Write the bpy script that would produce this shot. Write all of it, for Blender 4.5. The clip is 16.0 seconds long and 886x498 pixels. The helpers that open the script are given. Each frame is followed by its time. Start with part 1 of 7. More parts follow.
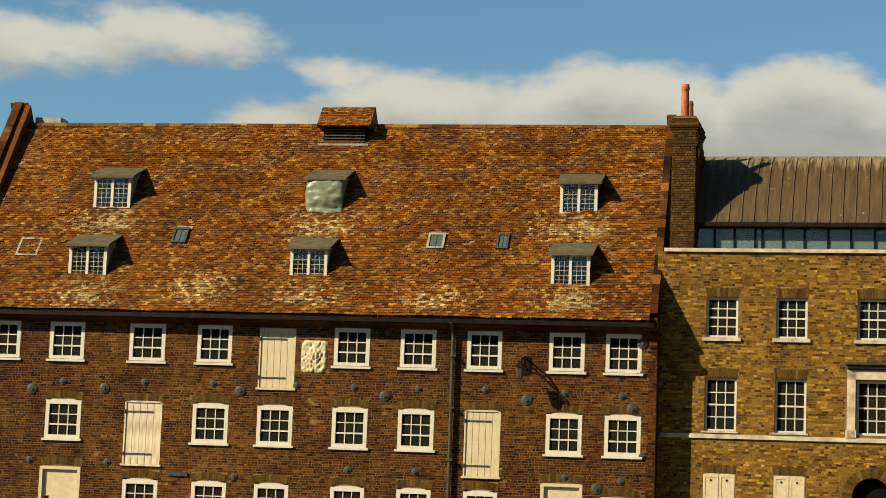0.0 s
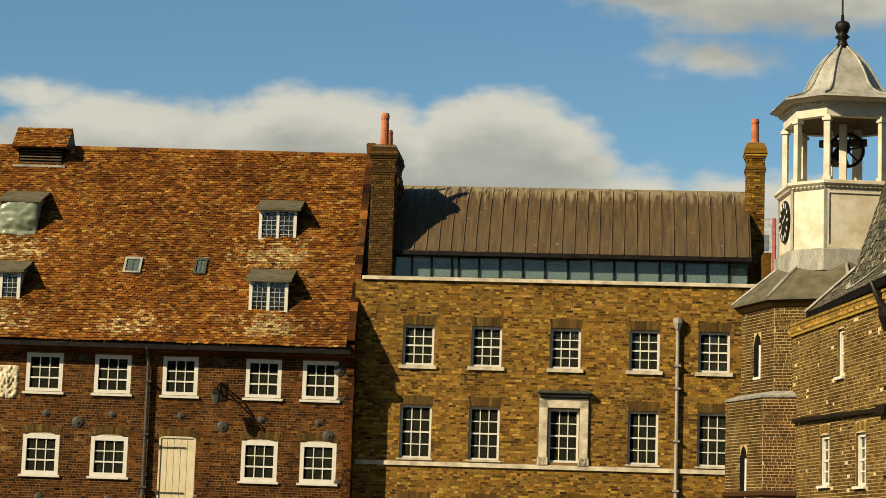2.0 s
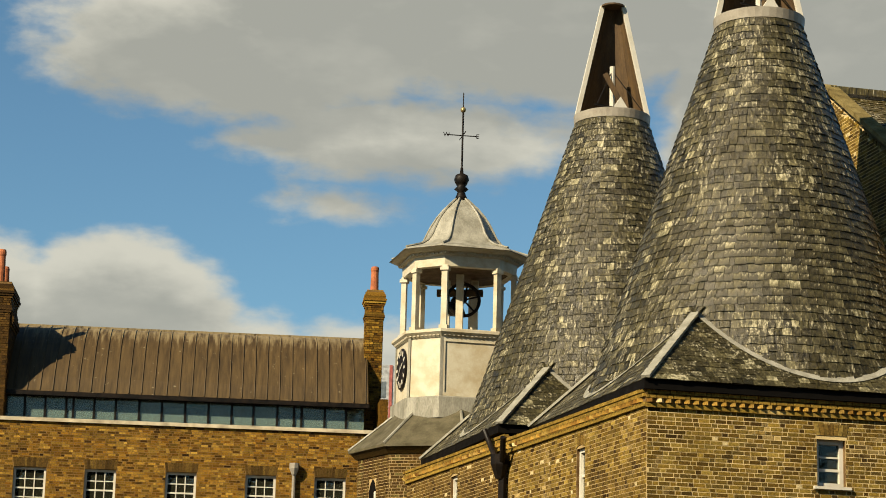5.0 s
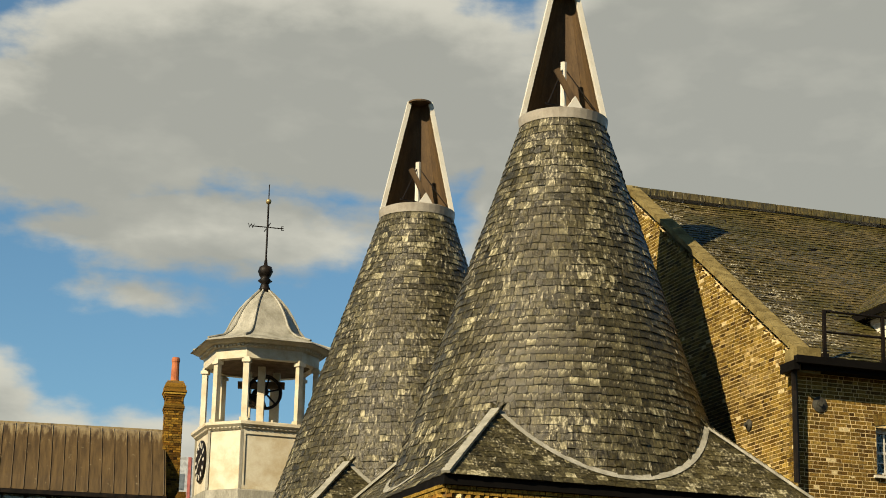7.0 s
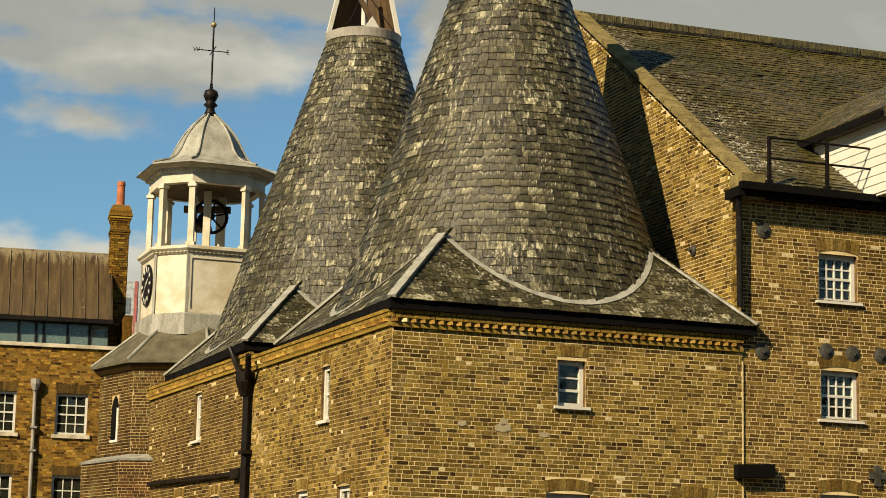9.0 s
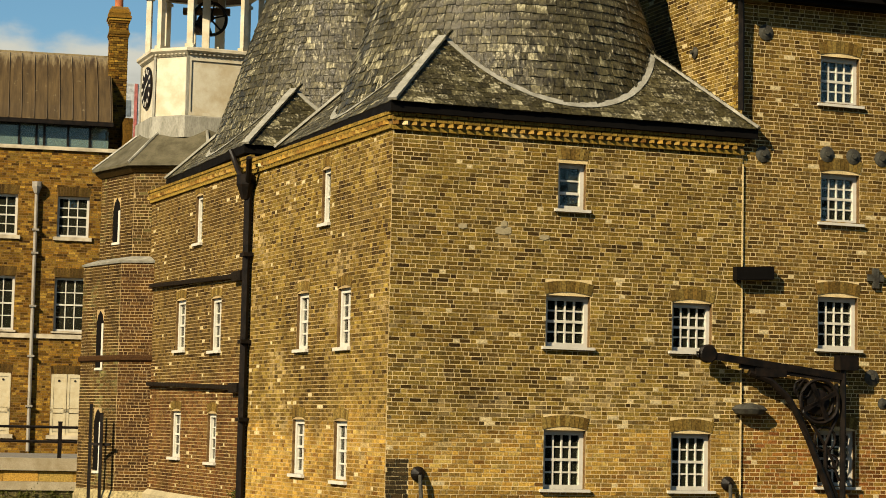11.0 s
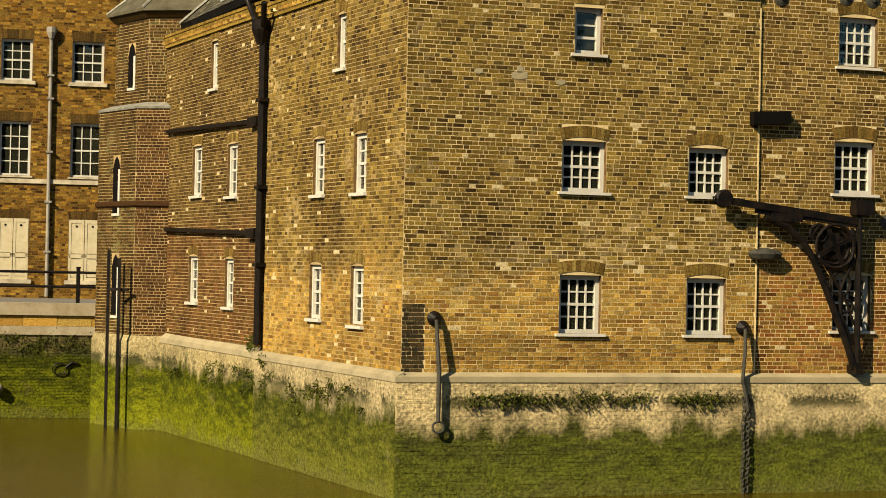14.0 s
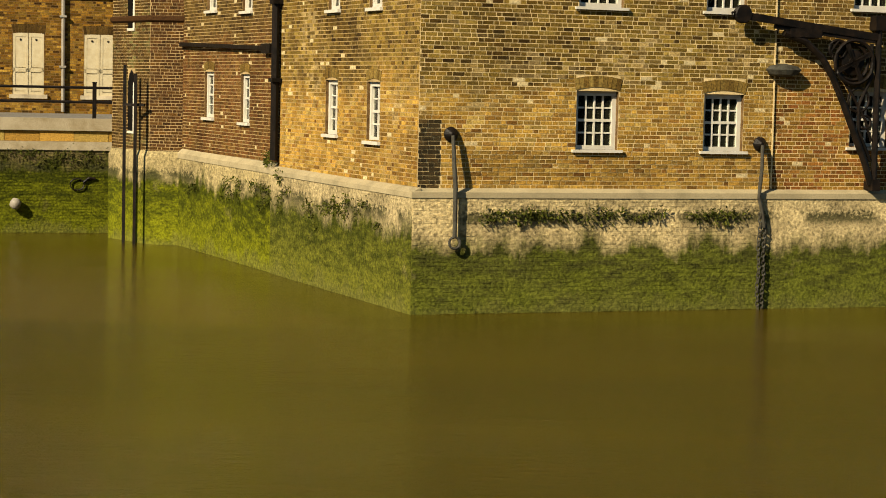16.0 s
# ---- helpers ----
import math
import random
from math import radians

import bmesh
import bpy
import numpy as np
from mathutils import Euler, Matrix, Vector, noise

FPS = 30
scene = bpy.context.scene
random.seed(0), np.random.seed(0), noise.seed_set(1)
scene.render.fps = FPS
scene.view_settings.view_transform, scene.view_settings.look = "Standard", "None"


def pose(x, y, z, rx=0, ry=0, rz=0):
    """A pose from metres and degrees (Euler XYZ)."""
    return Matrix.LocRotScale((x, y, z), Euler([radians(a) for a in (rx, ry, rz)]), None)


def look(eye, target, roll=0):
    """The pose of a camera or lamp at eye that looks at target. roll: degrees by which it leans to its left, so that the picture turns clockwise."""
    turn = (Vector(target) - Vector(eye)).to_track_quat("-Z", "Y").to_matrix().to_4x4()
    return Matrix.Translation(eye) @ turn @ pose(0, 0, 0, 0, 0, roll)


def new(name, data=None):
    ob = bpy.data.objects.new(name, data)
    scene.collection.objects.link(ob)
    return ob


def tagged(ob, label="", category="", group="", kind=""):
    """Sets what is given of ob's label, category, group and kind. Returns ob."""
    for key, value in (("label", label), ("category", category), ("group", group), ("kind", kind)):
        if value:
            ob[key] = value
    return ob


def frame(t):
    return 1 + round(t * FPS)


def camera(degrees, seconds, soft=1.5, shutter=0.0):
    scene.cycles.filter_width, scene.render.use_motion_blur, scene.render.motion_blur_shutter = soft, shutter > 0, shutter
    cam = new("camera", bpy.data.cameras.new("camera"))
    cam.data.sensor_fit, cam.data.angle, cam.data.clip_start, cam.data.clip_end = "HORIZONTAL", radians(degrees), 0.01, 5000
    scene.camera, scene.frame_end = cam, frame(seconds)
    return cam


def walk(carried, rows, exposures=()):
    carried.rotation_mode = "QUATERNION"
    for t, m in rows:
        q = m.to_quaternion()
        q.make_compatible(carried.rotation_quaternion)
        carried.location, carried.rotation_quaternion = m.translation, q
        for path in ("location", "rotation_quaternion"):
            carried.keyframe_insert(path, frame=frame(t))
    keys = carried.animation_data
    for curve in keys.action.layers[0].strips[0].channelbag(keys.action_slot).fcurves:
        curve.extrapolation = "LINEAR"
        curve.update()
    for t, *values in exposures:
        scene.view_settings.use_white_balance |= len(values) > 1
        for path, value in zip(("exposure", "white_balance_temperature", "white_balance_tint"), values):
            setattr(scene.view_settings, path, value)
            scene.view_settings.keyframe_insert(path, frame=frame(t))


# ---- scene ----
# The camera turns on one spot, on the far bank, 3.92 m over the water.
EYE = Vector((0, 0, 3.92))
TURNS = [
    (0.0, -25.792, 7.070, 2.158), (0.5, -24.194, 7.226, 2.104), (1.0, -21.940, 7.405, 2.051), (1.5, -19.624, 7.674, 1.991), 
    (2.0, -17.501, 8.090, 1.908), (2.5, -15.669, 8.521, 1.882), (3.0, -14.076, 9.010, 1.804), (3.5, -12.469, 9.592, 1.752), 
    (4.0, -10.768, 10.265, 1.672), (4.5, -8.920, 11.190, 1.575), (5.0, -7.080, 12.344, 1.545), (5.2, -6.381, 12.844, 1.548), 
    (5.6, -5.036, 13.719, 1.512), (6.0, -3.851, 14.387, 1.480), (6.4, -2.831, 14.833, 1.451), (6.8, -1.980, 15.041, 1.420), 
    (7.1, -1.453, 15.031, 1.394), (7.3, -1.157, 14.942, 1.375), (7.5, -0.883, 14.819, 1.294), (8.0, -0.326, 13.876, 1.315), 
    (8.5, -0.105, 12.215, 1.275), (9.0, 0.000, 10.282, 1.234), (9.5, 0.081, 8.601, 1.196), (10.0, 0.123, 7.178, 1.185), 
    (10.2, 0.114, 6.693, 1.225), (10.7, 0.114, 5.487, 1.229), (11.2, 0.078, 4.536, 1.237), (11.8, 0.011, 3.616, 1.247), 
    (12.3, -0.046, 2.933, 1.250), (12.5, -0.058, 2.664, 1.205), (13.0, -0.117, 1.989, 1.177), (13.5, -0.180, 1.372, 1.187), 
    (14.0, -0.257, 0.640, 1.176), (14.5, -0.335, -0.409, 1.176), (15.0, -0.415, -1.838, 1.224), (15.5, -0.500, -3.240, 1.212), 
    (16.0, -0.605, -4.411, 1.251),
]


def aim(yaw, pitch, roll):
    y, p = radians(yaw), radians(pitch)
    return look(EYE, EYE + 30 * Vector((math.sin(y) * math.cos(p), math.cos(y) * math.cos(p), math.sin(p))), roll)


cam = camera(23.927, 16.0, soft=0.95)
walk(cam, [(t, aim(y, p, r)) for t, y, p, r in TURNS], exposures=[(0.0, 1.12), (16.0, 1.12)])

# ---- light ----
SUN_FROM = Vector((-0.625, -0.781, 0)).normalized()
SUN_UP = radians(34)
sun_way = Vector((SUN_FROM.x * math.cos(SUN_UP), SUN_FROM.y * math.cos(SUN_UP), math.sin(SUN_UP)))
sun = new("sun", bpy.data.lights.new("sun", "SUN"))
sun.data.energy, sun.data.angle, sun.data.color = 5.0, radians(0.5), (1.0, 0.84, 0.58)
sun.matrix_world = look(sun_way * 50, (0, 0, 0))


def nodes_of(tree):
    tree.nodes.clear()

    def add(kind, ins=None, **props):
        n = tree.nodes.new(kind)
        for k, v in props.items():
            set_prop(n, k, v)
        for k, v in (ins or {}).items():
            sock = n.inputs[k]
            if isinstance(v, bpy.types.NodeSocket):
                tree.links.new(v, sock)
            else:
                sock.default_value = v
        return n
    return add


def set_prop(n, k, v):
    if k == "operation":
        n.operation = v
    elif k == "data_type":
        n.data_type = v
    elif k == "blend":
        n.blend_type = v
    elif k == "sky":
        n.sky_type = v
    elif k == "dims":
        n.noise_dimensions = v
    elif k == "clamp":
        n.use_clamp = v
    elif k == "interp":
        n.interpolation_type = v


def sky_world():
    w = bpy.data.worlds.new("sky")
    scene.world = w
    w.use_nodes = True
    t = w.node_tree
    add = nodes_of(t)
    out = add("ShaderNodeOutputWorld")
    sky = add("ShaderNodeTexSky", sky="NISHITA")
    sky.sun_disc = False
    sky.sun_elevation, sky.sun_rotation = SUN_UP, math.atan2(SUN_FROM.x, SUN_FROM.y)
    sky.air_density, sky.dust_density, sky.ozone_density = 1.0, 0.2, 1.5
    co = add("ShaderNodeTexCoord").outputs["Generated"]
    sep = add("ShaderNodeSeparateXYZ", {0: co})
    m = lambda op, a, b=0.0, c=0.0, clamp=False: add("ShaderNodeMath", {0: a, 1: b, 2: c}, operation=op, clamp=clamp).outputs[0]
    az = m("MULTIPLY", m("ARCTAN2", sep.outputs[0], sep.outputs[1]), 57.296)
    el = m("MULTIPLY", m("ARCSINE", sep.outputs[2]), 57.296)
    def field(rise):
        """How deep in cloud a direction lies, looked up a little higher in the sky."""
        e = m("ADD", el, rise)
        pos = add("ShaderNodeCombineXYZ", {0: m("MULTIPLY", az, 0.5), 1: e, 2: 0.0}).outputs[0]
        big = add("ShaderNodeTexNoise", {"Vector": pos, "Scale": 0.42, "Detail": 3.0, "Roughness": 0.5}).outputs[0]
        fine = add("ShaderNodeTexNoise", {"Vector": pos, "Scale": 1.5, "Detail": 6.0, "Roughness": 0.55}).outputs[0]
        wob = m("ADD", m("MULTIPLY", m("SUBTRACT", big, 0.5), 1.2), m("MULTIPLY", m("SUBTRACT", fine, 0.5), 1.1))
        best = None
        for a0, e0, aw, eh in CLOUDS:
            q = m("SQRT", m("ADD", m("POWER", m("ABSOLUTE", m("DIVIDE", m("SUBTRACT", az, a0), aw)), 2.0), m("POWER", m("ABSOLUTE", m("DIVIDE", m("SUBTRACT", e, e0), eh)), 2.0)))
            d = m("MULTIPLY", m("SUBTRACT", 1.0, q), min(aw, eh))
            best = d if best is None else m("MAXIMUM", best, d)
        return m("ADD", best, wob)
    dens = add("ShaderNodeMapRange", {0: field(0.0), 1: -0.22, 2: 0.5, 3: 0.0, 4: 1.0}, interp="SMOOTHSTEP").outputs[0]
    # tops catch the sun, undersides are grey
    heart = add("ShaderNodeMapRange", {0: field(1.1), 1: -0.5, 2: 0.9, 3: 0.0, 4: 1.0}, interp="SMOOTHSTEP").outputs[0]
    billow = add("ShaderNodeTexNoise", {"Vector": add("ShaderNodeCombineXYZ", {0: m("MULTIPLY", az, 0.45), 1: el, 2: 3.0}).outputs[0], "Scale": 0.8, "Detail": 5.0, "Roughness": 0.5}).outputs[0]
    heart = m("ADD", heart, m("MULTIPLY", m("SUBTRACT", 0.5, billow), 1.1), 0.0, True)
    tone = add("ShaderNodeMix", {0: heart, 6: CLOUD_RIM, 7: CLOUD_HEART}, data_type="RGBA").outputs[2]
    b1 = add("ShaderNodeBackground", {0: add("ShaderNodeMix", {0: 1.0, 6: sky.outputs[0], 7: (0.70, 0.95, 0.98, 1)}, data_type="RGBA", blend="MULTIPLY").outputs[2], 1: SKY_STRENGTH})
    b2 = add("ShaderNodeBackground", {0: tone, 1: 1.0})
    mix = add("ShaderNodeMixShader", {0: m("MULTIPLY", dens, 0.93), 1: b1.outputs[0], 2: b2.outputs[0]})
    t.links.new(mix.outputs[0], out.inputs[0])


SKY_STRENGTH = 0.0455
CLOUD_RIM, CLOUD_HEART = (0.31, 0.297, 0.245, 1), (0.185, 0.182, 0.153, 1)
# azimuth and height of each cloud's middle, half its width and height, in degrees
CLOUDS = [(-30.0, 9.4, 2.6, 1.5), (-25.8, 9.5, 5.0, 2.5), (-21.0, 9.6, 5.0, 2.8), (-16.0, 9.6, 3.8, 2.9), (-12.8, 9.3, 2.4, 1.3), (-9.0, 9.2, 3.0, 1.2),
          (-37.0, 12.1, 3.4, 0.95), (-33.6, 12.6, 3.2, 0.85), (-29.0, 11.85, 1.2, 0.55), (-13.0, 17.7, 6.5, 2.2), (-8.0, 15.3, 5.2, 1.3), (-10.0, 13.4, 1.8, 0.55),
          (-6.0, 19.4, 9.0, 3.2), (8.0, 16.0, 9.0, 9.0), (75.0, 28.0, 22.0, 8.0), (170.0, 40.0, 22.0, 6.0)]
sky_world()


# ---- materials ----
ALBEDO_SCALE = 0.69  # scales surface and piece colours down, so shade renders darker against the sky


def surface(name, colour, rough=0.8, metal=0.0, var=0.35, scale=3.0, grain=40.0, bump=0.004, tint=None, streak=0.0, spec=0.3):
    """Two scales of variation in colour, gloss and relief; tint: a second colour that shows in patches."""
    ma = bpy.data.materials.new(name)
    ma.use_nodes = True
    t = ma.node_tree
    add = nodes_of(t)
    co = add("ShaderNodeTexCoord").outputs["Object"]
    if streak:
        co = add("ShaderNodeMapping", {"Vector": co, "Scale": (1.0, 1.0, streak)}).outputs[0]
    n1 = add("ShaderNodeTexNoise", {"Vector": co, "Scale": scale, "Detail": 6.0, "Roughness": 0.6})
    n2 = add("ShaderNodeTexNoise", {"Vector": co, "Scale": grain, "Detail": 4.0, "Roughness": 0.6})
    tint = tuple(c * ALBEDO_SCALE for c in (tint or tuple(c * 0.55 for c in colour)))
    colour = tuple(c * ALBEDO_SCALE for c in colour)
    f1 = add("ShaderNodeMapRange", {0: n1.outputs[0], 1: 0.4, 2: 0.68, 3: 0.0, 4: 1.0})
    base = add("ShaderNodeMix", {0: f1.outputs[0], 6: (*colour, 1), 7: (*tint, 1)}, data_type="RGBA").outputs[2]
    f2 = add("ShaderNodeMapRange", {0: n2.outputs[0], 1: 0.3, 2: 0.7, 3: 1 - var, 4: 1 + var * 0.6})
    col = add("ShaderNodeMix", {0: 1.0, 6: base, 7: f2.outputs[0]}, data_type="RGBA", blend="MULTIPLY").outputs[2]
    r = add("ShaderNodeMapRange", {0: n1.outputs[0], 1: 0.3, 2: 0.7, 3: max(rough - 0.12, 0.03), 4: min(rough + 0.1, 1)})
    bp = add("ShaderNodeBump", {"Height": n2.outputs[0], "Distance": bump, "Strength": 0.7})
    bs = add("ShaderNodeBsdfPrincipled", {"Base Color": col, "Roughness": r.outputs[0], "Metallic": metal, "Normal": bp.outputs[0], "Specular IOR Level": spec})
    out = add("ShaderNodeOutputMaterial", {0: bs.outputs[0]})
    return ma


def pieces(name, palette, rough=0.85, stain=None, stain_at=(0.5, 0.62), stain_scale=0.5, second=None, second_below=None, dark=None, dark_scale=0.35, dark_at=(0.5, 0.66), spec=0.08, bump=0.004, rough_var=0.1, tone=1.0, streak=0.0, spread=0.34, pale=0.0, patches=None, green=0.97):
    """Bricks, tiles and slates: each piece takes its own tone from the palette; stains and soot lie over them in patches."""
    ma = bpy.data.materials.new(name)
    ma.use_nodes = True
    t = ma.node_tree
    add = nodes_of(t)
    m = lambda op, a, b=0.0: add("ShaderNodeMath", {0: a, 1: b}, operation=op).outputs[0]
    co = add("ShaderNodeTexCoord").outputs["Object"]
    rnd = m("FRACT", m("ADD", add("ShaderNodeNewGeometry").outputs["Random Per Island"], add("ShaderNodeObjectInfo").outputs["Random"]))

    def ramp(cols):
        r = add("ShaderNodeValToRGB", {0: rnd})
        e = r.color_ramp.elements
        r.color_ramp.interpolation = "LINEAR"
        while len(e) < len(cols):
            e.new(0.5)
        for i, c in enumerate(cols):
            e[i].position, e[i].color = i / (len(cols) - 1), (c[0] * tone * ALBEDO_SCALE, c[1] * tone * ALBEDO_SCALE * green, c[2] * tone * ALBEDO_SCALE * 0.58, 1)
        return r.outputs[0]
    col = ramp(palette)
    n1 = add("ShaderNodeTexNoise", {"Vector": co, "Scale": stain_scale, "Detail": 7.0, "Roughness": 0.62}).outputs[0]
    n2 = add("ShaderNodeTexNoise", {"Vector": co, "Scale": 28.0, "Detail": 4.0}).outputs[0]
    n3 = add("ShaderNodeTexNoise", {"Vector": add("ShaderNodeMapping", {"Vector": co, "Location": (7, 3, 11)}).outputs[0], "Scale": dark_scale, "Detail": 5.0, "Roughness": 0.6}).outputs[0]
    if second:
        z = add("ShaderNodeSeparateXYZ", {0: co}).outputs[2]
        edge = m("ADD", z, m("MULTIPLY", m("SUBTRACT", n1, 0.5), 3.2))
        f = add("ShaderNodeMapRange", {0: edge, 1: second_below + 0.25, 2: second_below - 0.25, 3: 0.0, 4: 0.9}).outputs[0]
        col = add("ShaderNodeMix", {0: f, 6: col, 7: ramp(second)}, data_type="RGBA").outputs[2]
    if stain:
        spots = m("ADD", n1, m("MULTIPLY", m("SUBTRACT", rnd, 0.5), 0.22))
        f = add("ShaderNodeMapRange", {0: spots, 1: stain_at[0], 2: stain_at[1], 3: 0.0, 4: 0.85}).outputs[0]
        col = add("ShaderNodeMix", {0: f, 6: col, 7: (*stain, 1)}, data_type="RGBA").outputs[2]
    if patches:
        spots, wide, tall, tint = patches
        xyz = add("ShaderNodeSeparateXYZ", {0: co})
        near = None
        for px, pz in spots:
            ex, ez = m("DIVIDE", m("SUBTRACT", xyz.outputs[0], px), wide), m("DIVIDE", m("SUBTRACT", xyz.outputs[2], pz), tall)
            d = m("SUBTRACT", 1.0, m("SQRT", m("ADD", m("MULTIPLY", ex, ex), m("MULTIPLY", ez, ez))))
            near = d if near is None else m("MAXIMUM", near, d)
        speck = add("ShaderNodeTexNoise", {"Vector": co, "Scale": 7.0, "Detail": 5.0, "Roughness": 0.7}).outputs[0]
        f = add("ShaderNodeMapRange", {0: m("ADD", m("ADD", m("MULTIPLY", m("MAXIMUM", near, -0.35), 0.28), speck), m("MULTIPLY", m("SUBTRACT", rnd, 0.5), 0.3)), 1: 0.62, 2: 0.84, 3: 0.0, 4: 0.75}).outputs[0]
        col = add("ShaderNodeMix", {0: f, 6: col, 7: (*tint, 1)}, data_type="RGBA").outputs[2]
    if dark:
        f = add("ShaderNodeMapRange", {0: n3, 1: dark_at[0], 2: dark_at[1], 3: 0.0, 4: 0.9}).outputs[0]
        col = add("ShaderNodeMix", {0: f, 6: col, 7: (*dark, 1)}, data_type="RGBA", blend="MULTIPLY").outputs[2]
    own = m("FRACT", m("MULTIPLY", rnd, 37.7))
    f4 = add("ShaderNodeMapRange", {0: own, 1: 0.0, 2: 1.0, 3: 1 - spread, 4: 1 + spread})
    col = add("ShaderNodeMix", {0: 1.0, 6: col, 7: f4.outputs[0]}, data_type="RGBA", blend="MULTIPLY").outputs[2]
    if pale:
        limed = m("GREATER_THAN", m("FRACT", m("MULTIPLY", rnd, 91.3)), m("SUBTRACT", 1.0, m("MULTIPLY", n1, pale)))
        col = add("ShaderNodeMix", {0: m("MULTIPLY", limed, 0.75), 6: col, 7: (0.50, 0.41, 0.22, 1)}, data_type="RGBA").outputs[2]
    f2 = add("ShaderNodeMapRange", {0: n2, 1: 0.3, 2: 0.7, 3: 0.5, 4: 1.45})
    col = add("ShaderNodeMix", {0: 1.0, 6: col, 7: f2.outputs[0]}, data_type="RGBA", blend="MULTIPLY").outputs[2]
    if streak:
        run = add("ShaderNodeTexNoise", {"Vector": add("ShaderNodeMapping", {"Vector": co, "Scale": (1, 1, 0.15)}).outputs[0], "Scale": 26.0, "Detail": 4.0, "Roughness": 0.75}).outputs[0]
        f3 = add("ShaderNodeMapRange", {0: run, 1: 0.36, 2: 0.66, 3: 1 - streak * 0.8, 4: 1 + streak * 1.3})
        col = add("ShaderNodeMix", {0: 1.0, 6: col, 7: f3.outputs[0]}, data_type="RGBA", blend="MULTIPLY").outputs[2]
    bp = add("ShaderNodeBump", {"Height": n2, "Distance": bump, "Strength": 0.8})
    r = add("ShaderNodeMapRange", {0: rnd, 1: 0.0, 2: 1.0, 3: rough - rough_var, 4: min(1, rough + rough_var)})
    bs = add("ShaderNodeBsdfPrincipled", {"Base Color": col, "Roughness": r.outputs[0], "Normal": bp.outputs[0], "Specular IOR Level": spec})
    add("ShaderNodeOutputMaterial", {0: bs.outputs[0]})
    return ma


def slates(name, palette, flecks, glint_fleck, rough=0.4, spec=0.4, stain=None, glint_verge=None):
    """Split slate: a tone for each piece, flaking pale streaks down the slope that also paint sun glints, glossy where
    it is worn.
    """
    ma = bpy.data.materials.new(name)
    ma.use_nodes = True
    add = nodes_of(ma.node_tree)
    m = lambda op, a, b=0.0: add("ShaderNodeMath", {0: a, 1: b}, operation=op).outputs[0]
    co = add("ShaderNodeTexCoord").outputs["Object"]
    rnd = m("FRACT", m("ADD", add("ShaderNodeNewGeometry").outputs["Random Per Island"], add("ShaderNodeObjectInfo").outputs["Random"]))
    r = add("ShaderNodeValToRGB", {0: rnd})
    e = r.color_ramp.elements
    while len(e) < len(palette):
        e.new(0.5)
    for i, c in enumerate(palette):
        e[i].position, e[i].color = i / (len(palette) - 1), (c[0], c[1] * 0.97, c[2] * 0.78, 1)
    col = r.outputs[0]
    wide = add("ShaderNodeTexNoise", {"Vector": co, "Scale": 0.7, "Detail": 6.0, "Roughness": 0.6}).outputs[0]
    if stain:
        f = add("ShaderNodeMapRange", {0: wide, 1: 0.48, 2: 0.68, 3: 0.0, 4: 0.7}).outputs[0]
        col = add("ShaderNodeMix", {0: f, 6: col, 7: (*stain, 1)}, data_type="RGBA").outputs[2]
    shade = add("ShaderNodeMapRange", {0: wide, 1: 0.3, 2: 0.7, 3: 1.1, 4: 0.6}).outputs[0]
    col = add("ShaderNodeMix", {0: 1.0, 6: col, 7: shade}, data_type="RGBA", blend="MULTIPLY").outputs[2]
    down = add("ShaderNodeMapping", {"Vector": co, "Scale": (1, 1, 0.22)}).outputs[0]
    run = add("ShaderNodeTexNoise", {"Vector": down, "Scale": 19.0, "Detail": 5.0, "Roughness": 0.72}).outputs[0]
    f3 = add("ShaderNodeMapRange", {0: run, 1: 0.36, 2: 0.62, 3: 0.25, 4: 1.8}).outputs[0]
    col = add("ShaderNodeMix", {0: 1.0, 6: col, 7: f3}, data_type="RGBA", blend="MULTIPLY").outputs[2]
    amount = m("ADD", run, m("ADD", m("MULTIPLY", m("SUBTRACT", rnd, 0.5), 0.12), m("MULTIPLY", m("SUBTRACT", 0.5, wide), 0.25)))
    # more pale flecks towards one edge paint the sun's glitter there
    if glint_verge is not None:
        x = add("ShaderNodeSeparateXYZ", {0: co}).outputs[0]
        amount = m("ADD", amount, m("MULTIPLY", m("MAXIMUM", m("SUBTRACT", glint_verge, x), -2.0), 0.045))
    f = add("ShaderNodeMapRange", {0: amount, 1: flecks, 2: flecks + 0.09, 3: 0.0, 4: 0.8}).outputs[0]
    col = add("ShaderNodeMix", {0: f, 6: col, 7: (*glint_fleck, 1)}, data_type="RGBA").outputs[2]
    bp = add("ShaderNodeBump", {"Height": run, "Distance": 0.02, "Strength": 0.9})
    ro = add("ShaderNodeMapRange", {0: rnd, 1: 0.0, 2: 1.0, 3: rough - 0.12, 4: rough + 0.15})
    bs = add("ShaderNodeBsdfPrincipled", {"Base Color": col, "Roughness": ro.outputs[0], "Normal": bp.outputs[0], "Specular IOR Level": spec})
    add("ShaderNodeOutputMaterial", {0: bs.outputs[0]})
    return ma


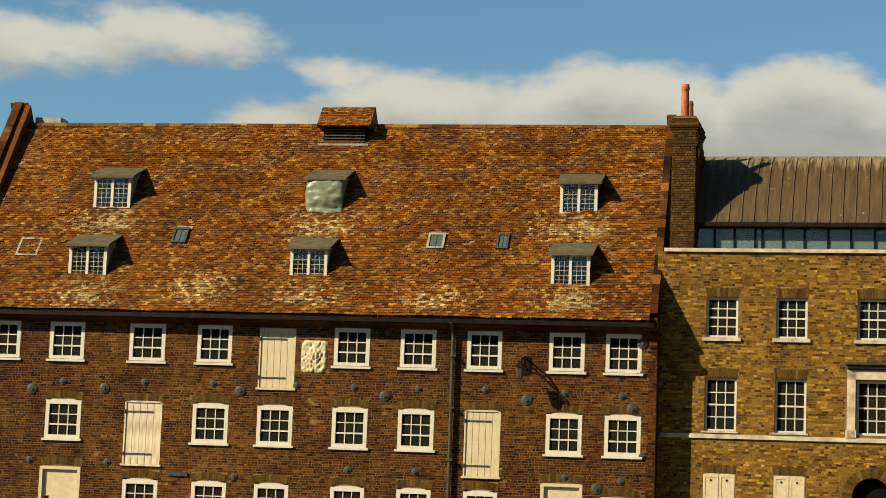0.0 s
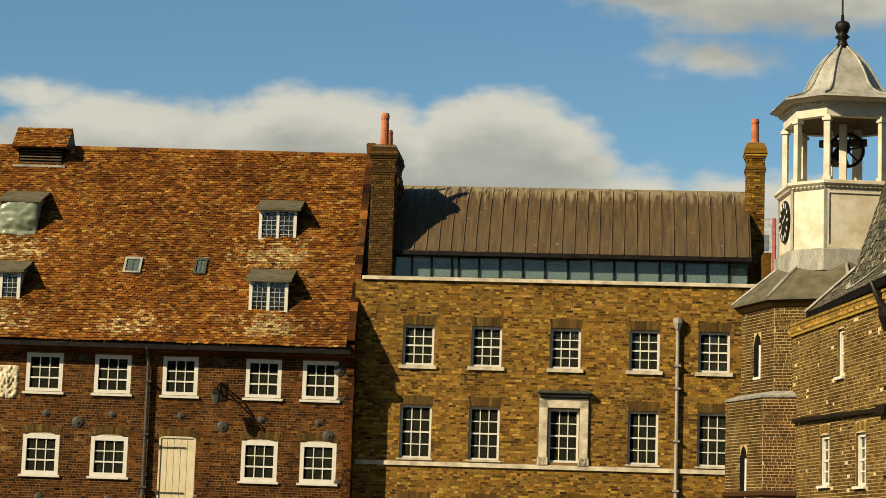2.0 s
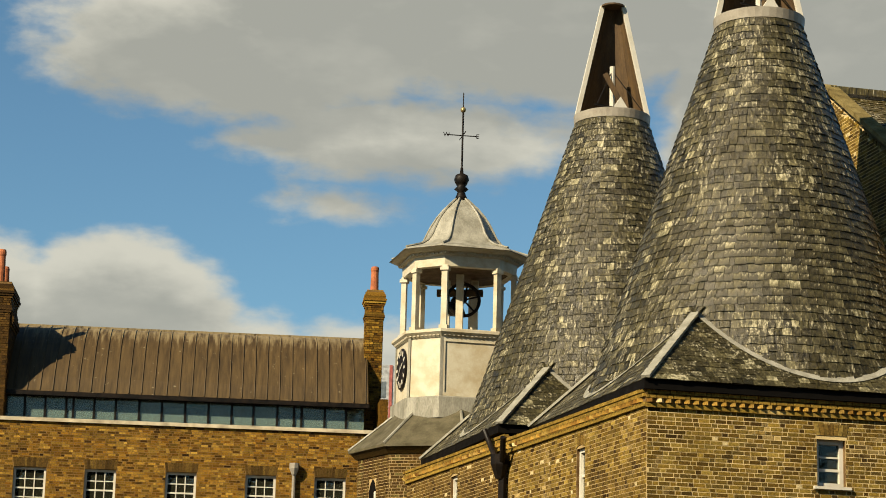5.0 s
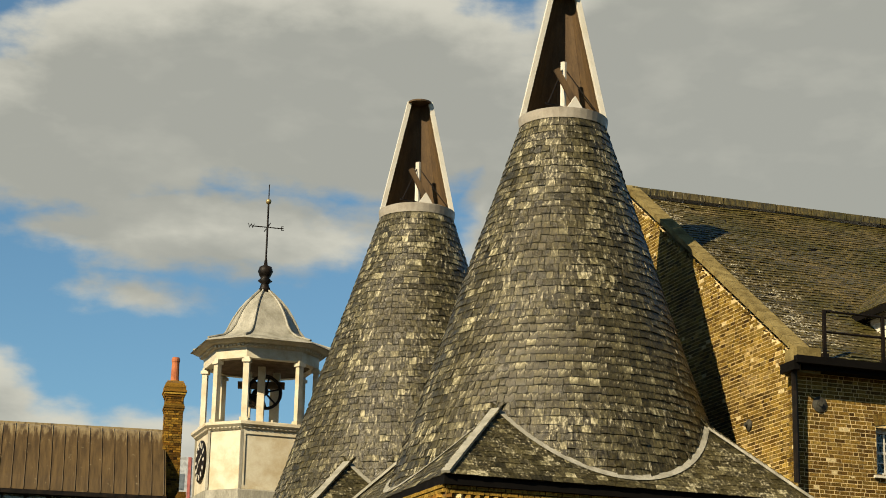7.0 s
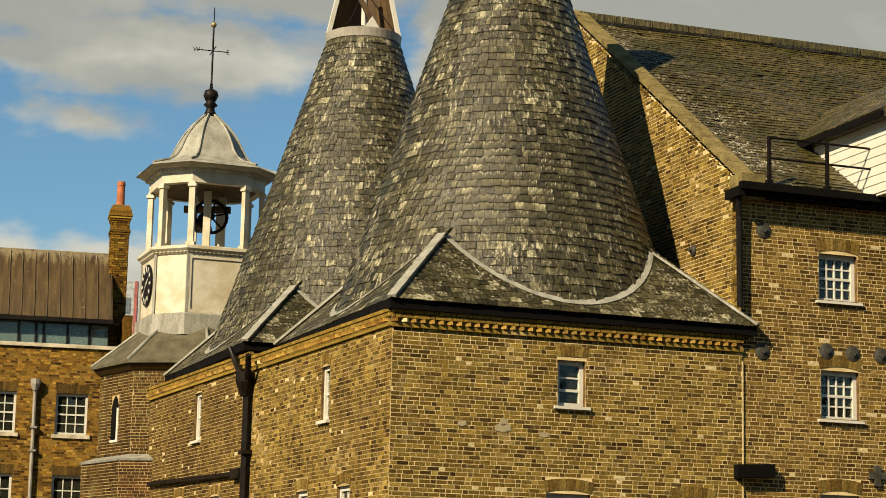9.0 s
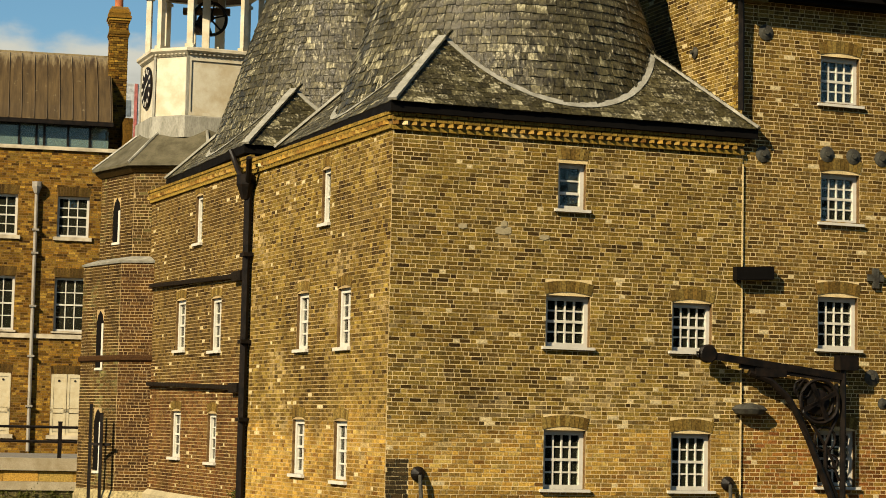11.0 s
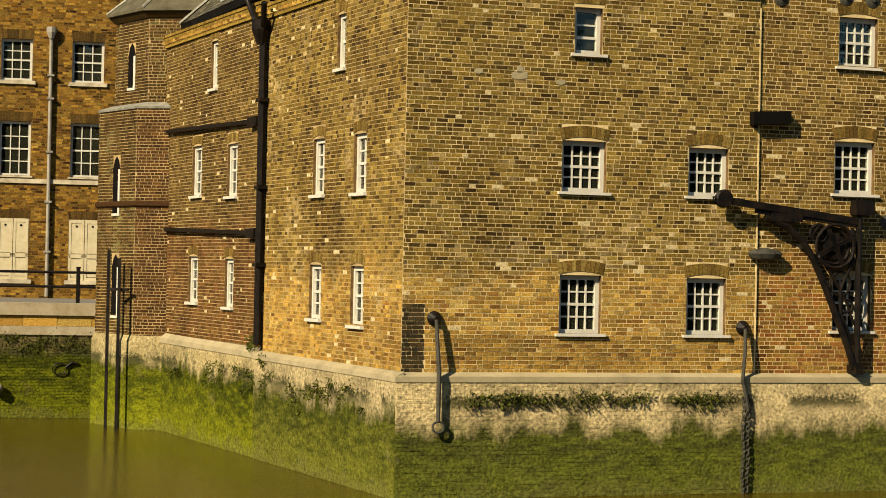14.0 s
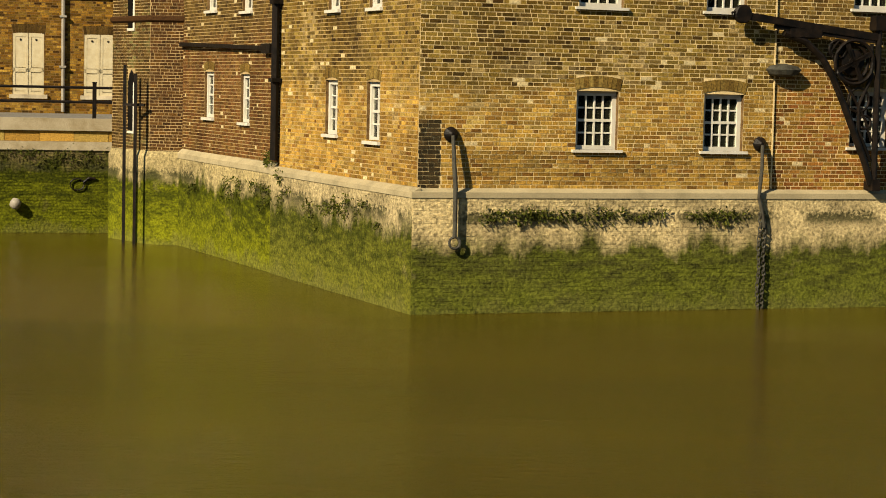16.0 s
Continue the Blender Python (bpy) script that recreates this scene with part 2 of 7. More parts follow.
def weedy(name, stone, weed, deep, low, high, rough=0.85, patch=0.9, amount=1.0):
    """A river wall: bare stone above, weed and slime below an uneven line."""
    ma = bpy.data.materials.new(name)
    ma.use_nodes = True
    t = ma.node_tree
    add = nodes_of(t)
    m = lambda op, a, b=0.0: add("ShaderNodeMath", {0: a, 1: b}, operation=op).outputs[0]
    co = add("ShaderNodeTexCoord").outputs["Object"]
    z = add("ShaderNodeSeparateXYZ", {0: co}).outputs[2]
    tall = add("ShaderNodeMapping", {"Vector": co, "Scale": (1.0, 1.0, 0.45)}).outputs[0]
    n1 = add("ShaderNodeTexNoise", {"Vector": tall, "Scale": 1.7, "Detail": 9.0, "Roughness": 0.66}).outputs[0]
    n2 = add("ShaderNodeTexNoise", {"Vector": co, "Scale": 17.0, "Detail": 6.0, "Roughness": 0.65}).outputs[0]
    n3 = add("ShaderNodeTexNoise", {"Vector": add("ShaderNodeMapping", {"Vector": co, "Location": (5, 9, 2)}).outputs[0], "Scale": patch, "Detail": 6.0, "Roughness": 0.6}).outputs[0]
    n4 = add("ShaderNodeTexNoise", {"Vector": add("ShaderNodeMapping", {"Vector": co, "Location": (1, 4, 8), "Scale": (1, 1, 3.0)}).outputs[0], "Scale": 2.4, "Detail": 6.0, "Roughness": 0.7}).outputs[0]
    stone_c = add("ShaderNodeMix", {0: add("ShaderNodeMapRange", {0: n3, 1: 0.4, 2: 0.65}).outputs[0], 6: (*stone, 1), 7: (*[c * 0.5 for c in stone], 1)}, data_type="RGBA").outputs[2]
    weed_c = add("ShaderNodeMix", {0: add("ShaderNodeMapRange", {0: m("ADD", n4, m("MULTIPLY", m("SUBTRACT", z, 0.85), 0.17)), 1: 0.38, 2: 0.62}).outputs[0], 6: (*weed, 1), 7: (*deep, 1)}, data_type="RGBA").outputs[2]
    line = m("ADD", z, m("MULTIPLY", m("SUBTRACT", n1, 0.5), 1.5))
    f = add("ShaderNodeMapRange", {0: line, 1: high, 2: low, 3: 0.0, 4: amount}).outputs[0]
    holes = add("ShaderNodeMapRange", {0: n3, 1: 0.62, 2: 0.72, 3: 1.0, 4: 0.35}).outputs[0]
    col = add("ShaderNodeMix", {0: m("MULTIPLY", f, holes), 6: stone_c, 7: weed_c}, data_type="RGBA").outputs[2]
    tuft = m("MULTIPLY", add("ShaderNodeMapRange", {0: m("ABSOLUTE", m("SUBTRACT", m("ADD", z, m("MULTIPLY", m("SUBTRACT", n2, 0.5), 0.5)), 1.68)), 1: 0.15, 2: 0.04, 3: 0.0, 4: 1.0}).outputs[0], add("ShaderNodeMapRange", {0: n3, 1: 0.46, 2: 0.52, 3: 0.0, 4: 0.85}).outputs[0])
    col = add("ShaderNodeMix", {0: tuft, 6: col, 7: (0.035, 0.035, 0.012, 1)}, data_type="RGBA").outputs[2]
    # the wet foot of the wall, pale with silt
    foot = add("ShaderNodeMapRange", {0: line, 1: 0.28, 2: 0.08, 3: 0.0, 4: 0.5}).outputs[0]
    col = add("ShaderNodeMix", {0: foot, 6: col, 7: (0.095, 0.092, 0.022, 1)}, data_type="RGBA").outputs[2]
    f2 = add("ShaderNodeMapRange", {0: n2, 1: 0.3, 2: 0.7, 3: 0.35, 4: 1.55})
    col = add("ShaderNodeMix", {0: 1.0, 6: col, 7: f2.outputs[0]}, data_type="RGBA", blend="MULTIPLY").outputs[2]
    bp = add("ShaderNodeBump", {"Height": m("ADD", n2, n4), "Distance": 0.03, "Strength": 0.8})
    bs = add("ShaderNodeBsdfPrincipled", {"Base Color": col, "Roughness": rough, "Normal": bp.outputs[0], "Specular IOR Level": 0.08})
    add("ShaderNodeOutputMaterial", {0: bs.outputs[0]})
    return ma


def aged_metal(name):
    """Brown sheet metal with pale lime runs from the ridge and spots of bird lime."""
    ma = bpy.data.materials.new(name)
    ma.use_nodes = True
    add = nodes_of(ma.node_tree)
    m = lambda op, a, b=0.0: add("ShaderNodeMath", {0: a, 1: b}, operation=op).outputs[0]
    co = add("ShaderNodeTexCoord").outputs["Object"]
    z = add("ShaderNodeSeparateXYZ", {0: co}).outputs[2]
    run = add("ShaderNodeTexNoise", {"Vector": add("ShaderNodeMapping", {"Vector": co, "Scale": (1, 0.1, 0.1)}).outputs[0], "Scale": 8.0, "Detail": 5.0, "Roughness": 0.65}).outputs[0]
    spot = add("ShaderNodeTexNoise", {"Vector": co, "Scale": 5.0, "Detail": 4.0, "Roughness": 0.6}).outputs[0]
    base = add("ShaderNodeMix", {0: add("ShaderNodeMapRange", {0: run, 1: 0.35, 2: 0.65}).outputs[0], 6: (0.032, 0.0195, 0.0060, 1), 7: (0.070, 0.044, 0.0150, 1)}, data_type="RGBA").outputs[2]
    lime = add("ShaderNodeMapRange", {0: m("ADD", z, m("MULTIPLY", m("SUBTRACT", run, 0.5), 2.6)), 1: 15.1, 2: 15.75, 3: 0.0, 4: 0.75}).outputs[0]
    base = add("ShaderNodeMix", {0: lime, 6: base, 7: (0.21, 0.165, 0.085, 1)}, data_type="RGBA").outputs[2]
    base = add("ShaderNodeMix", {0: add("ShaderNodeMapRange", {0: spot, 1: 0.67, 2: 0.72, 3: 0.0, 4: 0.55}).outputs[0], 6: base, 7: (0.24, 0.20, 0.12, 1)}, data_type="RGBA").outputs[2]
    bs = add("ShaderNodeBsdfPrincipled", {"Base Color": base, "Roughness": 0.6, "Normal": add("ShaderNodeBump", {"Height": spot, "Distance": 0.006, "Strength": 0.5}).outputs[0], "Specular IOR Level": 0.25})
    add("ShaderNodeOutputMaterial", {0: bs.outputs[0]})
    return ma


def water_material():
    ma = bpy.data.materials.new("river_water")
    ma.use_nodes = True
    t = ma.node_tree
    add = nodes_of(t)
    m = lambda op, a, b=0.0: add("ShaderNodeMath", {0: a, 1: b}, operation=op).outputs[0]
    co = add("ShaderNodeTexCoord").outputs["Object"]
    long = add("ShaderNodeMapping", {"Vector": co, "Scale": (0.5, 1.5, 1.0), "Rotation": (0, 0, radians(-10))}).outputs[0]
    n1 = add("ShaderNodeTexNoise", {"Vector": long, "Scale": 0.9, "Detail": 3.0, "Roughness": 0.5, "Distortion": 0.6}).outputs[0]
    n2 = add("ShaderNodeTexNoise", {"Vector": long, "Scale": 5.5, "Detail": 5.0, "Roughness": 0.65}).outputs[0]
    n3 = add("ShaderNodeTexNoise", {"Vector": long, "Scale": 0.16, "Detail": 3.0}).outputs[0]
    # the wind ruffles the open water; under the walls it lies sheltered
    y = add("ShaderNodeSeparateXYZ", {0: co}).outputs[1]
    lee = add("ShaderNodeMapRange", {0: m("ADD", y, m("MULTIPLY", m("SUBTRACT", n3, 0.5), 26.0)), 1: 23.0, 2: 37.0, 3: 1.0, 4: 0.10}, interp="SMOOTHSTEP").outputs[0]
    calm = m("MULTIPLY", lee, add("ShaderNodeMapRange", {0: n3, 1: 0.38, 2: 0.62, 3: 0.6, 4: 1.2}).outputs[0])
    b1 = add("ShaderNodeBump", {"Height": m("MULTIPLY", m("ADD", n1, m("MULTIPLY", n2, 1.0)), calm), "Distance": 0.16, "Strength": 1.0}).outputs[0]
    col = add("ShaderNodeMix", {0: n3, 6: (0.027, 0.0182, 0.0007, 1), 7: (0.066, 0.0445, 0.0015, 1)}, data_type="RGBA").outputs[2]
    bs = add("ShaderNodeBsdfPrincipled", {"Base Color": col, "Roughness": 0.10, "IOR": 1.33, "Normal": b1})
    add("ShaderNodeOutputMaterial", {0: bs.outputs[0]})
    return ma


def glass_material(name, film=(0.04, 0.04, 0.025), share=0.2, rough=0.03):
    ma = bpy.data.materials.new(name)
    ma.use_nodes = True
    t = ma.node_tree
    add = nodes_of(t)
    co = add("ShaderNodeTexCoord").outputs["Object"]
    n = add("ShaderNodeTexNoise", {"Vector": co, "Scale": 2.0, "Detail": 2.0}).outputs[0]
    bp = add("ShaderNodeBump", {"Height": n, "Distance": 0.006, "Strength": 0.6}).outputs[0]
    clear = add("ShaderNodeBsdfTransparent", {0: (0.75, 0.8, 0.75, 1)})
    coat = add("ShaderNodeBsdfDiffuse", {0: (*film, 1)})
    gloss = add("ShaderNodeBsdfGlossy", {"Roughness": rough, "Normal": bp})
    fr = add("ShaderNodeFresnel", {"IOR": 1.5, "Normal": bp}).outputs[0]
    m1 = add("ShaderNodeMixShader", {0: share, 1: clear.outputs[0], 2: coat.outputs[0]})
    m2 = add("ShaderNodeMixShader", {0: fr, 1: m1.outputs[0], 2: gloss.outputs[0]})
    add("ShaderNodeOutputMaterial", {0: m2.outputs[0]})
    return ma


BRICK_MILL = pieces("sooty_red_brick", green=0.86, tone=0.40, spread=0.55, palette=[(0.22, 0.080, 0.018), (0.36, 0.15, 0.034), (0.12, 0.046, 0.014), (0.46, 0.21, 0.050), (0.045, 0.022, 0.010), (0.28, 0.108, 0.024), (0.13, 0.052, 0.015)], stain=(0.25, 0.16, 0.06), stain_at=(0.64, 0.76), stain_scale=0.9, dark=(0.34, 0.28, 0.22), dark_at=(0.38, 0.62), dark_scale=0.5)
BRICK_HOUSE = pieces("yellow_brown_stock_brick", tone=0.56, spread=0.45, palette=[(0.30, 0.15, 0.026), (0.50, 0.285, 0.060), (0.17, 0.078, 0.016), (0.64, 0.40, 0.105), (0.06, 0.028, 0.010), (0.42, 0.22, 0.040), (0.22, 0.10, 0.020), (0.56, 0.33, 0.075), (0.09, 0.042, 0.013)], dark=(0.42, 0.38, 0.34), dark_at=(0.52, 0.7))
BRICK_KILN = pieces("yellow_stock_brick", tone=0.56, pale=0.03, palette=[(0.31, 0.20, 0.055), (0.42, 0.285, 0.085), (0.18, 0.11, 0.032), (0.52, 0.37, 0.13), (0.07, 0.040, 0.016), (0.27, 0.165, 0.042), (0.37, 0.245, 0.068), (0.11, 0.062, 0.022), (0.46, 0.31, 0.10)], second=[(0.70, 0.40, 0.10), (0.88, 0.55, 0.17), (0.56, 0.30, 0.08), (0.84, 0.60, 0.25), (0.36, 0.17, 0.055), (0.76, 0.48, 0.15), (0.62, 0.38, 0.12)], stain=(0.30, 0.22, 0.09), stain_at=(0.60, 0.72), stain_scale=0.6, second_below=4.0, dark=(0.42, 0.38, 0.34), dark_at=(0.50, 0.68), dark_scale=0.45)
BRICK_RED = pieces("weathered_red_brown_brick", tone=0.42, pale=0.03, palette=[(0.28, 0.165, 0.055), (0.36, 0.23, 0.08), (0.18, 0.10, 0.034), (0.43, 0.29, 0.11), (0.10, 0.052, 0.022), (0.31, 0.19, 0.062)], second=[(0.32, 0.14, 0.055), (0.24, 0.09, 0.04), (0.40, 0.22, 0.085), (0.16, 0.065, 0.03)], second_below=5.0, dark=(0.42, 0.38, 0.34), dark_at=(0.48, 0.66))
BRICK_TURRET = pieces("dark_brown_brick", tone=0.33, palette=[(0.24, 0.14, 0.05), (0.16, 0.085, 0.034), (0.32, 0.20, 0.075), (0.10, 0.05, 0.022), (0.28, 0.17, 0.06)], stain=(0.10, 0.09, 0.03), stain_at=(0.56, 0.7), dark=(0.42, 0.38, 0.34), dark_at=(0.48, 0.66))
MORTAR_DARK = surface("sooty_lime_mortar", (0.26, 0.155, 0.058), 0.95, scale=1.5, tint=(0.075, 0.043, 0.017), spec=0.08)
MORTAR = surface("lime_mortar", (0.24, 0.145, 0.05), 0.95, scale=1.5, tint=(0.13, 0.08, 0.035), spec=0.08)
MORTAR_MID = surface("mid_tone_lime_mortar", (0.52, 0.38, 0.18), 0.95, scale=1.5, tint=(0.26, 0.18, 0.08), spec=0.08)
MORTAR_PALE = surface("pale_lime_mortar", (0.84, 0.65, 0.33), 0.95, scale=1.5, tint=(0.48, 0.36, 0.16), spec=0.08)
RUBBED = pieces("rubbed_arch_brick", tone=0.5, palette=[(0.36, 0.24, 0.09), (0.28, 0.17, 0.06), (0.42, 0.30, 0.13), (0.20, 0.12, 0.045)])
RUBBED_DARK = pieces("dark_arch_brick", tone=0.5, palette=[(0.20, 0.12, 0.045), (0.14, 0.08, 0.03), (0.25, 0.16, 0.06)])
TILE = pieces("weathered_clay_tile", green=0.90, tone=0.56, palette=[(0.34, 0.130, 0.022), (0.18, 0.064, 0.014), (0.42, 0.185, 0.036), (0.27, 0.096, 0.018), (0.13, 0.048, 0.012), (0.36, 0.145, 0.026), (0.50, 0.32, 0.10), (0.32, 0.12, 0.021), (0.22, 0.078, 0.015), (0.44, 0.21, 0.05), (0.30, 0.11, 0.019), (0.16, 0.058, 0.013), (0.38, 0.155, 0.029)], stain=(0.32, 0.23, 0.08), stain_at=(0.66, 0.82), stain_scale=1.6, dark=(0.42, 0.38, 0.34), dark_at=(0.42, 0.75), dark_scale=0.4, bump=0.008, spread=0.4,
              patches=([(-18.5, 12.9), (-18.5, 10.3), (-11.2, 12.8), (-11.2, 10.3), (-2.8, 12.9), (-2.8, 10.3), (-14.5, 10.6), (-7.0, 10.1)], 1.6, 0.75, (0.36, 0.29, 0.13)))
SLATE = slates("grey_slate", [(0.020, 0.0175, 0.009), (0.044, 0.039, 0.020), (0.014, 0.0125, 0.0065), (0.062, 0.055, 0.030), (0.027, 0.023, 0.012), (0.038, 0.033, 0.017), (0.090, 0.080, 0.046), (0.022, 0.019, 0.010), (0.050, 0.044, 0.024), (0.031, 0.027, 0.014), (0.19, 0.175, 0.115)], 0.58, (0.34, 0.31, 0.215), stain=(0.050, 0.040, 0.012), spec=0.3)
SLATE_MOSSY = slates("brown_mossy_slate", [(0.058, 0.047, 0.018), (0.070, 0.056, 0.020), (0.045, 0.036, 0.013), (0.085, 0.064, 0.023), (0.060, 0.047, 0.015)], 0.64, (0.55, 0.52, 0.40), rough=0.38, stain=(0.060, 0.054, 0.010), glint_verge=9.0)
WHITE = surface("white_gloss_paint", (0.66, 0.63, 0.54), 0.45, var=0.08, tint=(0.58, 0.54, 0.43))
CREAM = surface("old_cream_paint", (0.62, 0.54, 0.35), 0.55, var=0.12, scale=5.0, tint=(0.52, 0.43, 0.25))
PEELING = surface("peeling_cream_paint", (0.76, 0.70, 0.50), 0.6, var=0.25, scale=7.0, grain=14.0, tint=(0.40, 0.30, 0.17), streak=0.3)
TOWER_PAINT = surface("weathered_white_paint", (0.62, 0.57, 0.43), 0.5, var=0.1, scale=2.2, tint=(0.47, 0.39, 0.24))
LEAD = surface("lead_sheet", (0.36, 0.345, 0.28), 0.55, var=0.3, scale=3.5, tint=(0.19, 0.18, 0.135), streak=0.3, spec=0.25)
STONE = surface("portland_stone", (0.64, 0.55, 0.38), 0.85, var=0.15, scale=2.5, tint=(0.32, 0.27, 0.18))
COPPER = aged_metal("brown_standing_seam_metal")
IRON = surface("black_iron", (0.006, 0.005, 0.004), 0.5, var=0.3, scale=6.0, tint=(0.016, 0.010, 0.006), spec=0.12)
IRON_GREY = surface("grey_painted_iron", (0.075, 0.072, 0.055), 0.5, var=0.25, scale=9.0, tint=(0.035, 0.03, 0.022), spec=0.15)
TAR = surface("tarred_timber", (0.006, 0.005, 0.004), 0.7, var=0.3, spec=0.06)
POT = surface("terracotta", (0.48, 0.15, 0.05), 0.8, var=0.2, scale=5.0, tint=(0.30, 0.09, 0.035))
# near-black colour stands in for the shade of rooms behind glass
ROOM = surface("shade_toned_plaster", (0.035, 0.032, 0.022), 0.9, spec=0.05)
REVEAL = surface("brick_reveal", (0.20, 0.125, 0.05), 0.95, scale=6.0, tint=(0.09, 0.05, 0.02), spec=0.08)
PALE_IRON = surface("pale_grey_painted_iron", (0.34, 0.31, 0.25), 0.5, var=0.15, tint=(0.24, 0.21, 0.16))
GLASS = glass_material("old_window_glass")
# blue-green film puts the sky's reflection into the pane colour
GLASS_SKY = glass_material("sky_tinted_glass", film=(0.13, 0.18, 0.16), share=0.4)
SHEET = surface("green_plastic_sheet", (0.16, 0.19, 0.12), 0.35, var=0.15, scale=3.0, tint=(0.24, 0.26, 0.18))
OAK = surface("dark_brown_boards", (0.10, 0.058, 0.02), 0.75, var=0.3, scale=4.0, tint=(0.06, 0.036, 0.016), streak=0.3)
COPING = surface("lichened_coping", (0.25, 0.195, 0.075), 0.9, var=0.4, scale=3.0, tint=(0.12, 0.088, 0.03), spec=0.1)
RENDER_LEDGE = surface("cement_ledge", (0.42, 0.35, 0.20), 0.9, var=0.2, scale=2.0, tint=(0.30, 0.25, 0.14))
# sun is put into the greens: far flank, turret and quay brighter than front
WEED_SUN = weedy("sunlit_weeded_river_wall", (0.31, 0.25, 0.12), (0.112, 0.119, 0.003), (0.032, 0.038, 0.001), 1.45, 1.75)
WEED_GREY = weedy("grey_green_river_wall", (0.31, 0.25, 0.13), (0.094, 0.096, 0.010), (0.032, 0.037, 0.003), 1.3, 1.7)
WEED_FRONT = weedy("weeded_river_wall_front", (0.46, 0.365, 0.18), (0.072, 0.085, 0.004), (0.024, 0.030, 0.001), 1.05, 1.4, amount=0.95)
WEED_QUAY = weedy("weeded_quay_wall", (0.12, 0.095, 0.04), (0.092, 0.100, 0.003), (0.026, 0.031, 0.001), 1.6, 2.0)
QUAY_STONE = surface("quay_stone", (0.42, 0.36, 0.24), 0.9, var=0.2, scale=2.0, tint=(0.28, 0.22, 0.12))
PAVING = surface("grey_paving", (0.22, 0.20, 0.16), 0.9, var=0.2)
EARTH = surface("distant_ground", (0.12, 0.11, 0.06), 0.95, scale=0.05, grain=2.0, tint=(0.07, 0.08, 0.03))
WATER = water_material()
BRICK_GRAN = pieces("brown_granary_brick", tone=0.60, pale=0.03, palette=[(0.27, 0.165, 0.052), (0.35, 0.225, 0.078), (0.18, 0.10, 0.034), (0.42, 0.285, 0.11), (0.10, 0.055, 0.022), (0.31, 0.19, 0.058), (0.14, 0.075, 0.027)], second=[(0.48, 0.21, 0.06), (0.34, 0.12, 0.045), (0.60, 0.36, 0.10), (0.2, 0.085, 0.03)], second_below=4.2, dark=(0.42, 0.38, 0.34), dark_at=(0.5, 0.68))


# ---- mesh helpers ----
class Geo:
    """Collects corners and faces of one mesh."""

    def __init__(self):
        self.v, self.f = [], []

    def add(self, pts, faces):
        k = len(self.v)
        self.v += [tuple(p) for p in pts]
        self.f += [tuple(i + k for i in q) for q in faces]
        return self

    def box(self, x0, y0, z0, x1, y1, z1):
        return self.add([(x0, y0, z0), (x1, y0, z0), (x1, y1, z0), (x0, y1, z0), (x0, y0, z1), (x1, y0, z1), (x1, y1, z1), (x0, y1, z1)],
                        [(0, 3, 2, 1), (4, 5, 6, 7), (0, 1, 5, 4), (1, 2, 6, 5), (2, 3, 7, 6), (3, 0, 4, 7)])

    def bar(self, a, b, w, h=None):
        """A square bar from a to b."""
        a, b = Vector(a), Vector(b)
        d = (b - a).normalized()
        s = d.cross(Vector((0, 0, 1)) if abs(d.z) < 0.95 else Vector((1, 0, 0))).normalized()
        u = s.cross(d)
        h = h or w
        ring = [(-w / 2, -h / 2), (w / 2, -h / 2), (w / 2, h / 2), (-w / 2, h / 2)]
        return self.add([p + s * i + u * j for p in (a, b) for i, j in ring], [(3, 2, 1, 0), (4, 5, 6, 7), (0, 1, 5, 4), (1, 2, 6, 5), (2, 3, 7, 6), (3, 0, 4, 7)])

    def tube(self, path, r, n=8, closed=False):
        path = [Vector(p) for p in path]
        k, m = len(self.v), len(path)
        rs = r if isinstance(r, (list, tuple)) else [r] * m
        for i, p in enumerate(path):
            a, b = (path[(i - 1) % m], path[(i + 1) % m]) if closed else (path[max(i - 1, 0)], path[min(i + 1, m - 1)])
            d = (b - a).normalized()
            s = d.cross(Vector((0, 0, 1)) if abs(d.z) < 0.9 else Vector((0, 1, 0))).normalized()
            u = s.cross(d)
            self.v += [tuple(p + (s * math.cos(q) + u * math.sin(q)) * rs[i]) for q in (math.tau * j / n for j in range(n))]
        for i in range(m if closed else m - 1):
            i2 = (i + 1) % m
            self.f += [(k + i * n + j, k + i * n + (j + 1) % n, k + i2 * n + (j + 1) % n, k + i2 * n + j) for j in range(n)]
        if not closed:
            self.f += [tuple(k + j for j in reversed(range(n))), tuple(k + (m - 1) * n + j for j in range(n))]
        return self

    def lathe(self, profile, n=16, turn=0.0, centre=(0, 0), caps=True):
        """profile: (radius, height) from the foot up."""
        k = len(self.v)
        if isinstance(turn, list):
            n = len(turn)
            for r, z in profile:
                self.v += [(centre[0] + r * math.cos(q), centre[1] + r * math.sin(q), z) for q in turn]
        for r, z in () if isinstance(turn, list) else profile:
            self.v += [(centre[0] + r * math.cos(turn + math.tau * j / n), centre[1] + r * math.sin(turn + math.tau * j / n), z) for j in range(n)]
        for i in range(len(profile) - 1):
            self.f += [(k + i * n + j, k + i * n + (j + 1) % n, k + (i + 1) * n + (j + 1) % n, k + (i + 1) * n + j) for j in range(n)]
        if caps:
            self.f += [tuple(k + j for j in reversed(range(n))), tuple(k + (len(profile) - 1) * n + j for j in range(n))]
        return self

    def prism(self, poly, y0, y1):
        """poly: (x, z) corners, anticlockwise as seen from the front, drawn out from y0 to y1."""
        n = len(poly)
        return self.add([(x, y0, z) for x, z in poly] + [(x, y1, z) for x, z in poly],
                        [tuple(range(n)), tuple(reversed(range(n, 2 * n)))] + [(i + n, (i + 1) % n + n, (i + 1) % n, i) for i in range(n)])

